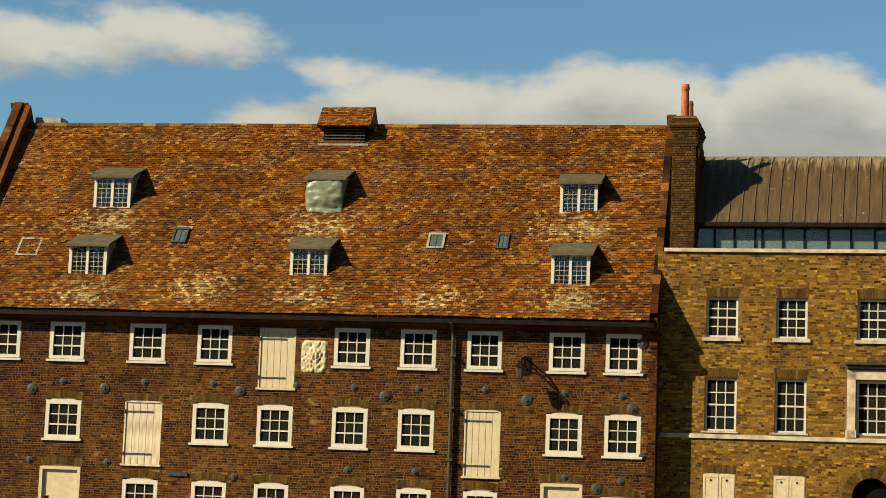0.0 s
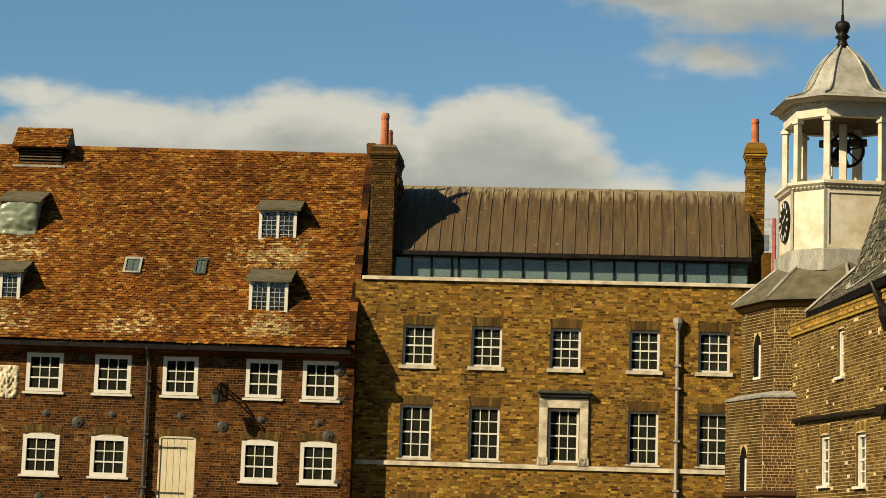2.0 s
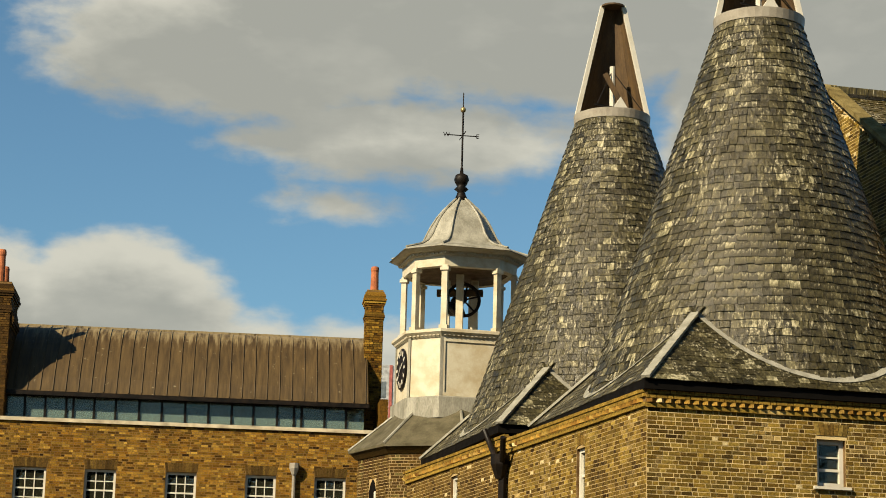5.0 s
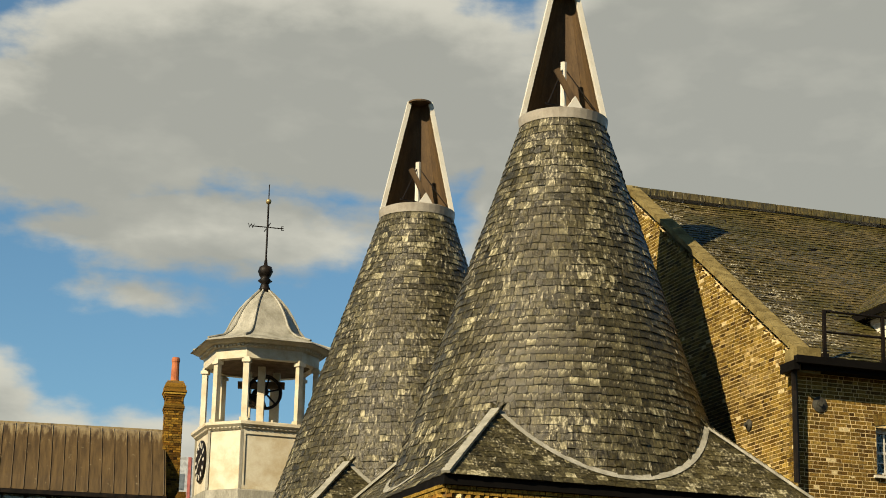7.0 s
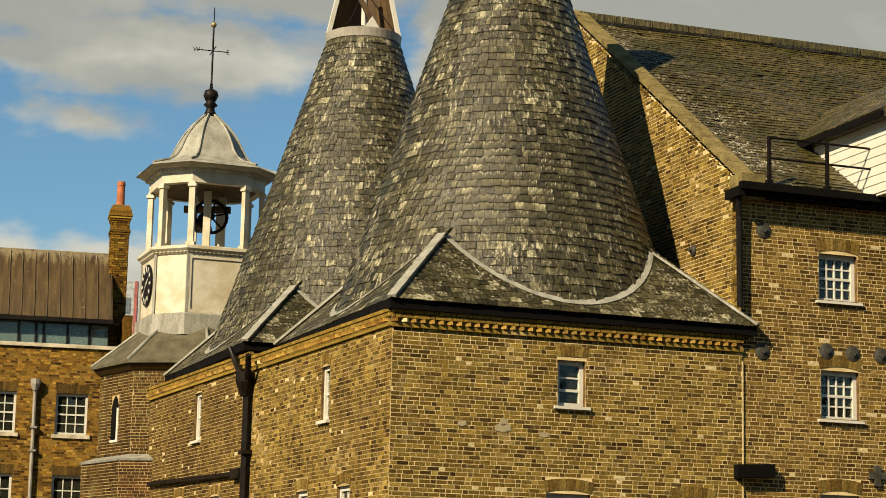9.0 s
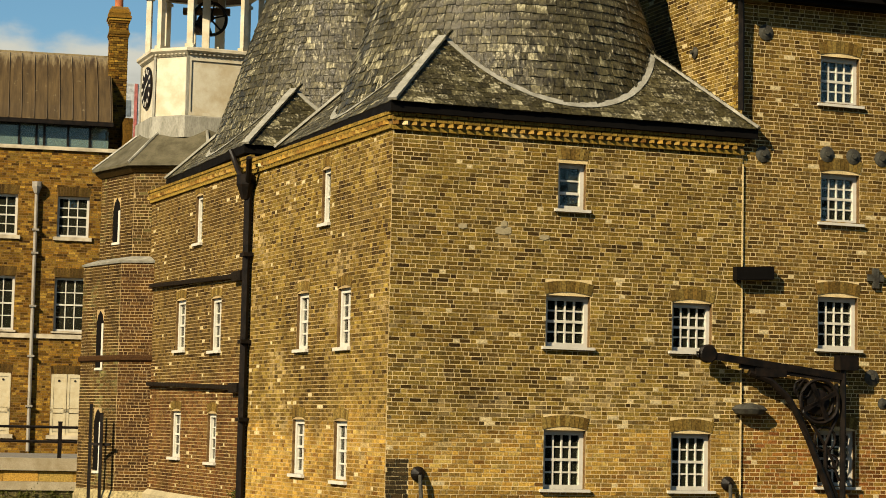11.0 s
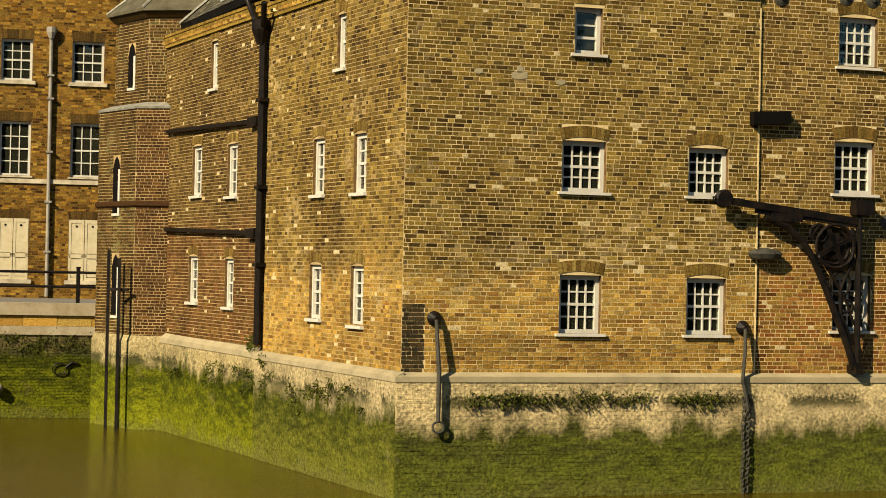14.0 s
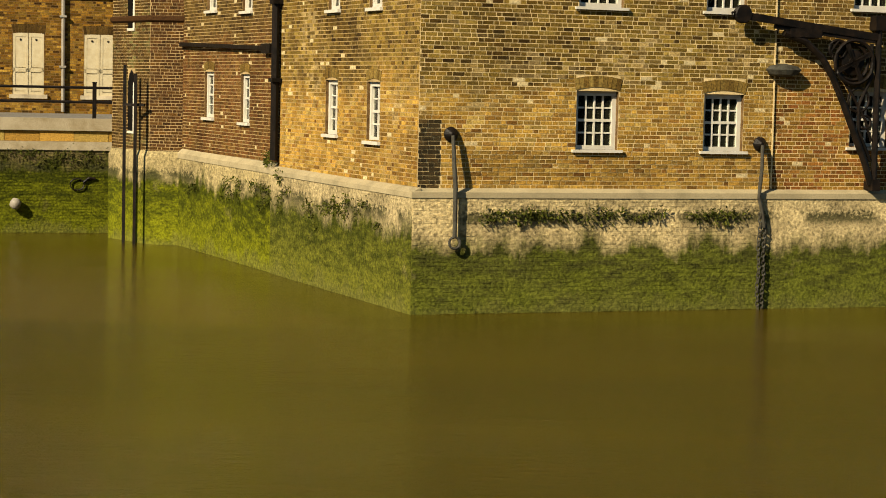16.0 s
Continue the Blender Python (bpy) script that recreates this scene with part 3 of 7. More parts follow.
    def mesh(self, name, smooth=False):
        me = bpy.data.meshes.new(name)
        me.from_pydata(self.v, [], self.f)
        me.update()
        if smooth:
            me.polygons.foreach_set("use_smooth", [True] * len(me.polygons))
        return me


def part(name, geo, material, parent=None, label="", m=None, smooth=False):
    """One mesh object under a thing or under a part."""
    me = geo.mesh(name, smooth) if isinstance(geo, Geo) else geo
    if material and not me.materials:
        me.materials.append(material)
    ob = new(name, me)
    ob.parent = parent
    if m is not None:
        ob.matrix_basis = m
    if label:
        ob["label"] = label
    return ob


def thing(name, m, label, category, group="", kind=""):
    ob = new(name)
    ob.matrix_basis = m
    return tagged(ob, label, category, group, kind)


def blocks(rects, y_front, y_back, rnd, slack=0.0015):
    """Many bricks in one mesh: rects are (x0, z0, x1, z1), standing proud of y = 0."""
    n = len(rects)
    r = np.array(rects)
    co = np.zeros((n, 8, 3))
    fr = y_front + rnd.uniform(-0.002, 0.0015, n)
    for i, (a, b) in enumerate(((0, 1), (2, 1), (2, 3), (0, 3))):
        co[:, i, 0] = co[:, i + 4, 0] = r[:, a]
        co[:, i, 2] = co[:, i + 4, 2] = r[:, b]
    co[:, :4, 1], co[:, 4:, 1] = fr[:, None], y_back
    co[:, :4] += rnd.uniform(-slack, slack, (n, 4, 3))
    quads = np.array([(0, 1, 2, 3), (1, 0, 4, 5), (2, 1, 5, 6), (3, 2, 6, 7), (0, 3, 7, 4)])
    faces = (np.arange(n)[:, None, None] * 8 + quads[None]).reshape(-1)
    return raw_mesh("bricks", co.reshape(-1, 3), faces)


def raw_mesh(name, co, quads):
    me = bpy.data.meshes.new(name)
    me.vertices.add(len(co))
    me.vertices.foreach_set("co", co.reshape(-1))
    me.loops.add(len(quads))
    me.loops.foreach_set("vertex_index", quads.astype(np.int32))
    me.polygons.add(len(quads) // 4)
    me.polygons.foreach_set("loop_start", np.arange(0, len(quads), 4, dtype=np.int32))
    me.polygons.foreach_set("use_smooth", np.zeros(len(quads) // 4, dtype=bool))
    me.update(calc_edges=True)
    return me


def bond(x0, x1, z0, z1, holes, rnd, course=0.075, long=0.215, joint=0.014):
    """Flemish bond laid between x0 and x1, course by course, cut round the holes (x0, z0, x1, z1)."""
    out = []
    rows = int(round((z1 - z0) / course))
    shift = rnd.normal(0, 0.05, max(rows, 1)) - 0.12
    for k in range(rows):
        za, zb = z0 + k * course + joint / 2, z0 + (k + 1) * course - joint / 2
        cuts = sorted((max(h[0], x0), min(h[2], x1)) for h in holes if h[1] < zb - 0.03 and h[3] > za + 0.03 and h[2] > x0 and h[0] < x1)
        free, x = [], x0
        for a, b in cuts:
            if a - x > 0.04:
                free.append((x, a))
            x = max(x, b)
        if x1 - x > 0.04:
            free.append((x, x1))
        for a, b in free:
            period = long * 1.5
            start = (k % 2) * period / 2
            x, i = math.floor((a - start) / period) * period + start + shift[k], 0
            while x < b:
                w = (long if i % 2 == 0 else long / 2) * (1 + 0.07 * float(rnd.uniform(-1, 1)))
                p, q = max(x, a), min(x + w, b)
                if q - p > 0.035:
                    out.append((p + joint / 2, za, q - joint / 2, zb))
                x += w
                i += 1
    return out


def wall_shell(x0, x1, z0, z1, holes, thick=0.34, reveal=None):
    """The wall behind the bricks, with its openings cut through."""
    g = Geo()
    g.inner = []
    xs = sorted({x0, x1, *[min(max(h[i], x0), x1) for h in holes for i in (0, 2)]})
    zs = sorted({z0, z1, *[min(max(h[i], z0), z1) for h in holes for i in (1, 3)]})
    solid = lambda i, j: 0 <= i < len(xs) - 1 and 0 <= j < len(zs) - 1 and not any(h[0] < (xs[i] + xs[i + 1]) / 2 < h[2] and h[1] < (zs[j] + zs[j + 1]) / 2 < h[3] for h in holes)
    for i in range(len(xs) - 1):
        for j in range(len(zs) - 1):
            if not solid(i, j):
                continue
            a, b, c, d = xs[i], xs[i + 1], zs[j], zs[j + 1]
            g.add([(a, 0, c), (b, 0, c), (b, 0, d), (a, 0, d)], [(0, 1, 2, 3)])
            g.add([(a, thick, c), (b, thick, c), (b, thick, d), (a, thick, d)], [(3, 2, 1, 0)])
            for di, dj, q in ((-1, 0, ((a, c), (a, d))), (1, 0, ((b, d), (b, c))), (0, -1, ((b, c), (a, c))), (0, 1, ((a, d), (b, d)))):
                if not solid(i + di, j + dj):
                    (p, s), (u, w) = q
                    g.inner.append(len(g.f))
                    g.add([(p, 0, s), (u, 0, w), (u, thick, w), (p, thick, s)], [(0, 1, 2, 3)])
    return g


MESHES = {}


def shared(key, make):
    if key not in MESHES:
        MESHES[key] = make()
    return MESHES[key]


def brick_wall(parent, m, x0, x1, z0, z1, holes, skip, brick, mortar, seed, label="", single=None, shell_z0=None, course=0.075):
    """holes go through the wall; skip are patches that other pieces fill (arches, stone)."""
    rnd = np.random.default_rng(seed)
    shell = wall_shell(x0, x1, z0 if shell_z0 is None else shell_z0, z1, holes)
    wall = part("wall", shell, mortar, parent, label, m)
    wall.data.materials.append(REVEAL)
    for i in shell.inner:
        wall.data.polygons[i].material_index = 1
    rects = bond(x0, x1, z0, z1, holes + skip, rnd, course=course)
    lone = []
    if single:
        lone = [r for r in rects if single[0] <= r[0] and r[2] <= single[2] and single[1] <= r[1] and r[3] <= single[3]][:300]
        gone = set(lone)
        rects = [r for r in rects if r not in gone]
    body = part("brickwork", blocks(rects, -0.0032, 0.02, rnd), brick, wall)
    tagged(body, kind="stuff")
    for x, z, u, w in lone:
        key = ("brick", round(u - x, 3), round(w - z, 3), brick.name)
        me = shared(key, lambda: blocks([(0, 0, u - x, w - z)], -0.0045, 0.02, rnd))
        part("brick", me, brick, wall, m=Matrix.Translation((x, rnd.uniform(-0.0015, 0.001), z)))
    return wall


def arch_bricks(parent, m, x0, x1, z, rise, height, material, n=None):
    """A segmental or flat arch of bricks on end over an opening."""
    w = x1 - x0
    n = n or max(5, int(w / 0.08))
    lean = 0.05
    bow = lambda s: -rise * (2 * s - 1) ** 2
    ob = part("arch", shared(("arch", round(w, 2), rise, height), lambda: Geo().prism([(w * i / 8, bow(i / 8) + 0.002) for i in range(9)] + [(-lean + (w + 2 * lean) * i / 8, bow(i / 8) + height - 0.002) for i in range(8, -1, -1)], -0.004, 0.06).mesh("arch")), MORTAR_DARK, parent, m=m @ Matrix.Translation((x0, 0, z)))
    for i in range(n):
        s0, s1 = i / n + 0.06 / n, (i + 1) / n - 0.06 / n
        q = [(w * s0, bow(s0)), (w * s1, bow(s1)), (-lean + (w + 2 * lean) * s1, bow(s1) + height), (-lean + (w + 2 * lean) * s0, bow(s0) + height)]
        part("brick", shared(("voussoir", round(w, 2), rise, height, i, material.name), lambda: Geo().prism(q, -0.012, 0.05).mesh("brick")), material, ob)
    return ob


def sash_mesh(w, h, cols, rows, fr, meet, dog=0.03, bow=0.0):
    """Frame, rails and glazing bars of a sash window; its foot at z = 0, its front at y = 0."""
    g = Geo()
    g.box(0, 0, 0, fr, 0.10, h).box(w - fr, 0, 0, w, 0.10, h).box(fr, 0, 0, w - fr, 0.10, fr)
    if bow:
        pts = [(fr, h - fr - 0.01), (w - fr, h - fr - 0.01)] + [(w - fr - (w - 2 * fr) * i / 8, h + bow * (1 - (2 * i / 8 - 1) ** 2)) for i in range(9)]
        g.prism(pts, 0, 0.10)
    else:
        g.box(fr, 0, h - fr, w - fr, 0.10, h)
    return g.mesh("window")


def sash_window(parent, m, x0, z0, x1, z1, cols, rows, deep=0.09, fr=0.05, sill=True, sill_m=None, meet=True, label="", bow=0.0, glass=None, material=None, sill_w=0.07, sill_h=0.07):
    w, h = round(x1 - x0, 2), round(z1 - z0, 2)
    me = shared(("sash", w, h, cols, rows, fr, meet, bow), lambda: sash_mesh(w, h, cols, rows, fr, meet, bow=bow))
    win = part("window", me, material or WHITE, parent, label, m @ Matrix.Translation((x0, deep, z0)))
    pw, ph = (w - 2 * fr) / cols, (h - 2 * fr) / rows
    up = shared(("upright", h, fr), lambda: Geo().box(-0.015, 0.03, fr, 0.015, 0.075, h - fr).mesh("glazing_bar"))
    for i in range(1, cols):
        part("glazing_bar", up, material or WHITE, win, m=Matrix.Translation((fr + pw * i, 0, 0)))
    for j in range(1, rows):
        t = 0.024 if meet and j == rows // 2 else 0.015
        part("meeting_rail" if t > 0.02 else "glazing_bar", shared(("cross", w, fr, t), lambda: Geo().box(fr, 0.025 if t > 0.02 else 0.037, -t, w - fr, 0.073, t).mesh("glazing_bar")), material or WHITE, win, m=Matrix.Translation((0, 0, fr + ph * j)))
    pane = shared(("pane", round(pw, 3), round(ph, 3)), lambda: Geo().box(0, 0, 0, pw, 0.004, ph).mesh("pane"))
    for i in range(cols):
        for j in range(rows):
            p = part("pane", pane, glass or GLASS, win, m=pose(fr + i * pw, 0.055, fr + j * ph, random.uniform(-0.5, 0.5), 0, random.uniform(-0.4, 0.4)))
            p.visible_shadow = False
    if sill:
        s = shared(("sill", w, deep, sill_w, sill_h), lambda: Geo().prism([(-sill_w, -sill_h), (w + sill_w, -sill_h), (w + sill_w, 0), (-sill_w, 0)], -deep - 0.07, 0.02).mesh("sill"))
        part("sill", s, sill_m or material or WHITE, win)
    return win


def turned(x, y, heading):
    return pose(x, y, 0, 0, 0, heading)


FRONT = turned(-0.85, 36.03, 20.5)     # river front of the kiln house: x along it, y into it
SIDE = turned(-0.85, 36.03, 293.0)     # its flank: x runs from the far end (negative) to the corner
bx, by = -15.483, 62.099
HOUSE = turned(bx, by, 12.7)
MILL = turned(-21.59, 59.903, 15.3)

# ---- water, quay and ground ----
tagged(part("water", Geo().add([(-900, -600, 0), (900, -600, 0), (900, 120, 0), (-900, 120, 0)], [(0, 1, 2, 3)]), WATER), "murky olive-brown tidal river water with small ripples", "river", kind="structure")
QUAY = turned(-10.5, 53.25, 14.0)
tagged(part("ground", Geo().add([(-1800, 0.5, 2.9), (400, 0.5, 2.9), (1800, 3200, 2.9), (-1800, 3200, 2.9)], [(0, 1, 2, 3)]), PAVING, m=QUAY), "grey paved bank behind the quay", "ground", kind="structure")
g = Geo().box(-60, 0, -1.5, 4.5, 0.6, 2.12)
quay = tagged(part("quay_wall", g, WEED_QUAY, m=QUAY), "river wall overgrown with green weed", "quay wall", kind="structure")
tagged(part("brickwork", blocks(bond(-30, 2.0, -0.3, 2.1, [], np.random.default_rng(77)), -0.008, 0.02, np.random.default_rng(78), 0.004), WEED_QUAY, quay), kind="stuff")
part("stone_band", Geo().box(-60, -0.06, 2.12, 2.2, 0.6, 2.34), QUAY_STONE, quay)
bk = np.random.default_rng(5)
for i in range(34):
    part("stone", shared("quaystone", lambda: Geo().box(0, 0, 0, 0.86, 0.3, 0.26).mesh("stone")), pieces("ochre_stone", [(0.40, 0.25, 0.08), (0.33, 0.19, 0.06), (0.45, 0.33, 0.14)]) if i == 0 else bpy.data.materials["ochre_stone"], quay, m=Matrix.Translation((-27.5 + i * 0.874, -0.02 + bk.uniform(-0.01, 0.01), 2.345)))
part("stone_core", Geo().box(-60, 0.03, 2.3, 2.2, 0.6, 2.62), MORTAR, quay)
part("coping", Geo().prism([(-60, 2.62), (2.2, 2.62), (2.2, 2.93), (-60, 2.93)], -0.10, 0.6), QUAY_STONE, quay)

rail = thing("quay_railing", QUAY, "black iron two-rail railing along the quay edge", "railing")
for z in (3.35, 3.72):
    part("rail", Geo().tube([(-60, 0.45, z), (2.0, 0.45, z)], 0.035), IRON, rail)
for i in range(24):
    part("post", shared("railpost", lambda: Geo().box(-0.05, -0.04, 0, 0.05, 0.04, 0.92).box(-0.06, -0.05, 0.92, 0.06, 0.05, 0.95).mesh("post")), IRON, rail, m=Matrix.Translation((1.0 - i * 2.6, 0.45, 2.92)))

# unseen walls added behind the camera to block low sky light and darken reflections
far = tagged(part("wall_opposite", Geo().box(-150, -72, -1, 150, -70, 26).box(-152, -72, -1, -150, 20, 22).box(150, -72, -1, 152, 20, 22), BRICK_TURRET), "unseen brown wall added to block low sky light", "wall", kind="structure")

# ---- the mill with the tiled roof ----
mill = thing("tide_mill", MILL, "old brown brick mill, red clay-tile roof, white sash windows", "mill building")
I4 = Matrix.Identity(4)
top_row = [(-21.6, -20.42), (-19.42, -18.26), (-16.75, -15.57), (-14.51, -13.38), (-10.07, -8.94), (-7.96, -6.84), (-5.86, -4.78), (-3.31, -2.22), (-1.57, -0.48)]
mid_row = [(-19.42, -18.24), (-14.55, -13.39), (-12.45, -11.31), (-10.04, -8.92), (-7.95, -6.82), (-3.34, -2.24), (-1.55, -0.45)]
low_row = [(-16.73, -15.58), (-14.47, -13.35), (-12.44, -11.34), (-10.0, -8.93), (-7.91, -6.84), (-5.83, -4.78)]
holes, skip = [], []
for a, b in top_row:
    holes.append((a, 8.20, b, 9.39))
for a, b in mid_row:
    holes.append((a, 5.68, b, 6.93))
    skip.append((a - 0.03, 6.90, b + 0.03, 7.20))
for a, b in low_row:
    holes.append((a, 3.30, b, 4.50))
    skip.append((a - 0.03, 4.46, b + 0.03, 4.77))
loading = [(-12.48, 7.46, -11.31, 9.34, CREAM), (-16.78, 4.95, -15.55, 6.94, PEELING), (-5.86, 4.93, -4.74, 6.96, CREAM)]
for a, c, b, d, _ in loading:
    holes.append((a, c, b, d))
    if d < 9:
        skip.append((a - 0.03, d - 0.02, b + 0.03, d + 0.24))
arches = [(-19.5, -18.14), (-3.45, -2.17), (-1.62, -0.55)]
for i, (a, b) in enumerate(arches):
    d = (4.80, 4.80, 4.44)[i]
    holes.append((a, 2.9, b, d))
    skip.append((a - 0.03, d - 0.02, b + 0.03, d + 0.29))
skip.append((-11.12, 7.98, -10.30, 8.98))
brick_wall(mill, I4, -23.2, 0.0, 2.9, 9.5, holes, skip, BRICK_MILL, MORTAR_DARK, 1, single=(-6, 7.5, 0, 8.2))
for a, b in top_row:
    sash_window(mill, I4, a, 8.20, b, 9.39, 3, 3, deep=0.0, fr=0.12, meet=True)
for k, (a, b) in enumerate(mid_row):
    sash_window(mill, I4, a, 5.68, b, 6.90, 3, 3, deep=0.0, fr=0.12, bow=0.06, sill_m=STONE if k == 0 else None)
    arch_bricks(mill, I4, a - 0.02, b + 0.02, 6.99, 0.08, 0.22, RUBBED_DARK)
for a, b in low_row:
    sash_window(mill, I4, a, 3.30, b, 4.46, 3, 3, deep=0.0, fr=0.12, bow=0.06)
    arch_bricks(mill, I4, a - 0.02, b + 0.02, 4.56, 0.08, 0.22, RUBBED_DARK)


def loading_door(a, c, b, d, paint):
    """Boarded hatch: boards, a rim and two strap hinges."""
    w = b - a
    rim = part("loading_door", Geo().box(a, -0.01, c, a + 0.05, 0.1, d).box(b - 0.05, -0.01, c, b, 0.1, d).box(a, -0.01, d - 0.05, b, 0.1, d).prism([(a - 0.05, c - 0.06), (b + 0.05, c - 0.06), (b + 0.05, c), (a - 0.05, c)], -0.06, 0.1), paint, mill, "closed cream boarded loading hatch with iron strap hinges")
    n = 5
    bw = (w - 0.1) / n
    for i in range(n):
        part("board", shared(("board", round(bw, 3), round(d - c, 2)), lambda: Geo().box(0.006, 0, 0.0, bw - 0.006, 0.03, d - c - 0.05).mesh("board")), paint, rim, m=Matrix.Translation((a + 0.05 + i * bw, 0.02 + 0.004 * (i % 2), c)))
    for z in (c + 0.32, d - 0.34):
        part("strap_hinge", Geo().box(a + 0.02, 0.005, z - 0.025, b - 0.3, 0.025, z + 0.025).tube([(a + 0.02, 0.0, z - 0.06), (a + 0.02, 0.0, z + 0.06)], 0.03), IRON_GREY, rim)
    return rim


for q in loading:
    loading_door(*q)
    if q[3] < 9:
        arch_bricks(mill, I4, q[0] - 0.02, q[2] + 0.02, q[3] + 0.03, 0.07, 0.22, RUBBED_DARK)
for i, (a, b) in enumerate(arches):
    d = (4.80, 4.80, 4.44)[i]
    fr = part("door_frame", Geo().box(a, -0.01, 2.9, a + 0.1, 0.12, d).box(b - 0.1, -0.01, 2.9, b, 0.12, d).box(a + 0.1, -0.01, d - 0.1, b - 0.1, 0.12, d), CREAM, mill)
    part("door_leaf", Geo().box(a + 0.1, 0.08, 2.9, b - 0.1, 0.14, d - 0.1), CREAM, fr, "cream painted boarded door")
    arch_bricks(mill, I4, a - 0.02, b + 0.02, d + 0.06, 0.08, 0.24, RUBBED_DARK)

# roof: a thick deck and, on it, rows of clay tiles
PITCH = math.tan(radians(52))
EAVE_Y, EAVE_Z, RIDGE_Y = -0.32, 9.74, 5.12
RIDGE_Z = EAVE_Z + (RIDGE_Y - EAVE_Y) * PITCH
deck = part("roof", Geo().add([(-22.6, EAVE_Y, EAVE_Z), (-0.25, EAVE_Y, EAVE_Z), (-0.25, RIDGE_Y, RIDGE_Z - 0.02), (-22.6, RIDGE_Y, RIDGE_Z - 0.02), (-22.6, 10.56, EAVE_Z), (-0.25, 10.56, EAVE_Z), (-22.6, EAVE_Y, EAVE_Z - 0.08), (-0.25, EAVE_Y, EAVE_Z - 0.08), (-22.6, 10.56, EAVE_Z - 0.08), (-0.25, 10.56, EAVE_Z - 0.08)],
                              [(0, 1, 2, 3), (3, 2, 5, 4), (6, 7, 1, 0), (7, 6, 8, 9), (9, 8, 4, 5), (0, 3, 4, 8, 6), (1, 7, 9, 5, 2)]), OAK, mill, "steep roof of weathered orange clay tiles with lichen")


def shingle_rows(origin, along, up, normal, length, rise, w, gauge, rnd, keep=None, thick=0.014, tilt=0.02, sag=None, over=1.35, lift=0.030):
    """Rows of overlapping flat tiles; corners of each piece as one array."""
    pts = []
    rows = int(rise / gauge)
    n = int(length / w) + 1
    for k in range(rows):
        off = (k % 2) * w / 2
        x = np.arange(n) * w - off
        ok = (x + w > 0.0) & (x < length)
        x = x[ok]
        if keep is not None:
            hold = keep(x + w / 2, k * gauge)
            x = x[hold]
        m = len(x)
        if not m:
            continue
        gap = 0.004
        s = k * gauge + rnd.uniform(-0.008, 0.008, m)
        droop = rnd.normal(0, tilt * 0.35, (m, 2))
        base = np.zeros((m, 8, 3))
        x0, x1 = np.clip(x + gap, 0, length), np.clip(x + w - gap, 0, length)
        lo, hi = s, s + gauge * over
        wav = np.zeros(m) if sag is None else sag(x, s)
        for i, (xx, ss, hh) in enumerate(((x0, lo, lift + droop[:, 0]), (x1, lo, lift + droop[:, 1]), (x1, hi, np.full(m, 0.010)), (x0, hi, np.full(m, 0.010)))):
            for j, dz in ((i, thick / 2), (i + 4, -thick / 2)):
                base[:, j] = origin + xx[:, None] * along + ss[:, None] * up + (hh + dz + wav)[:, None] * normal
        pts.append(base)
    return np.concatenate(pts)


TILE_QUADS = np.array([(0, 1, 2, 3), (4, 5, 1, 0), (5, 6, 2, 1), (7, 4, 0, 3)])


def tile_mesh(name, co):
    n = len(co)
    return raw_mesh(name, co.reshape(-1, 3), (np.arange(n)[:, None, None] * 8 + TILE_QUADS[None]).reshape(-1))


def lay(parent, co, material, piece, lone=0, pick=None):
    """Joined tiles, and up to `lone` of them as pieces of their own."""
    mask = np.zeros(len(co), bool)
    if lone:
        idx = np.nonzero(pick(co.mean(axis=1)))[0][:lone]
        mask[idx] = True
        for i in idx:
            c = co[i].mean(axis=0)
            part(piece, tile_mesh(piece, (co[i] - c)[None]), material, parent, m=Matrix.Translation(c))
    body = part(piece + "_bed", tile_mesh(piece + "_bed", co[~mask]), material, parent)
    tagged(body, kind="stuff")
    return body


slope_len = math.hypot(RIDGE_Y - EAVE_Y, RIDGE_Z - EAVE_Z)
UP = np.array([0, (RIDGE_Y - EAVE_Y) / slope_len, (RIDGE_Z - EAVE_Z) / slope_len])
NORMAL = np.array([0, -UP[2], UP[1]])
rnd = np.random.default_rng(11)
sag = lambda x, s: 0.06 + 0.04 * np.sin(x * 0.55 + 1) * np.sin(s * 0.5) + 0.018 * np.sin(x * 1.7 + s)
co = shingle_rows(np.array([-22.6, EAVE_Y, EAVE_Z]), np.array([1.0, 0, 0]), UP, NORMAL, 22.35, slope_len, 0.165, 0.105, rnd, tilt=0.026, sag=sag, lift=0.036)
lay(deck, co, TILE, "tile", 300, lambda c: (c[:, 2] < 10.1) & (c[:, 0] > -12))
g = Geo()
for i in range(48):
    x = -22.6 + i * 0.465
    g.lathe([(0.13, 0), (0.13, 0.45)], 8)
    k = len(g.v) - 16
    for j in range(16):
        vx, vy, vz = g.v[k + j]
        g.v[k + j] = (x + vz, RIDGE_Y + vx, RIDGE_Z + vy + 0.0)
part("ridge_tiles", g, TILE, deck)
part("gutter", Geo().box(-23.2, EAVE_Y - 0.12, EAVE_Z - 0.16, -0.1, EAVE_Y + 0.02, EAVE_Z - 0.03), IRON, mill)
part("eaves_course", Geo().box(-23.2, -0.16, 9.5, 0.02, 0.05, 9.66).box(-23.2, -0.10, 9.42, 0.02, 0.0, 9.5), BRICK_MILL, mill)
for i in range(150):
    part("eaves_brick", shared("eavesbrick", lambda: Geo().box(0, -0.185, 9.58, 0.1, 0.0, 9.655).mesh("eaves_brick")), BRICK_MILL, mill, m=Matrix.Translation((-23.2 + i * 0.155, 0, 0)))


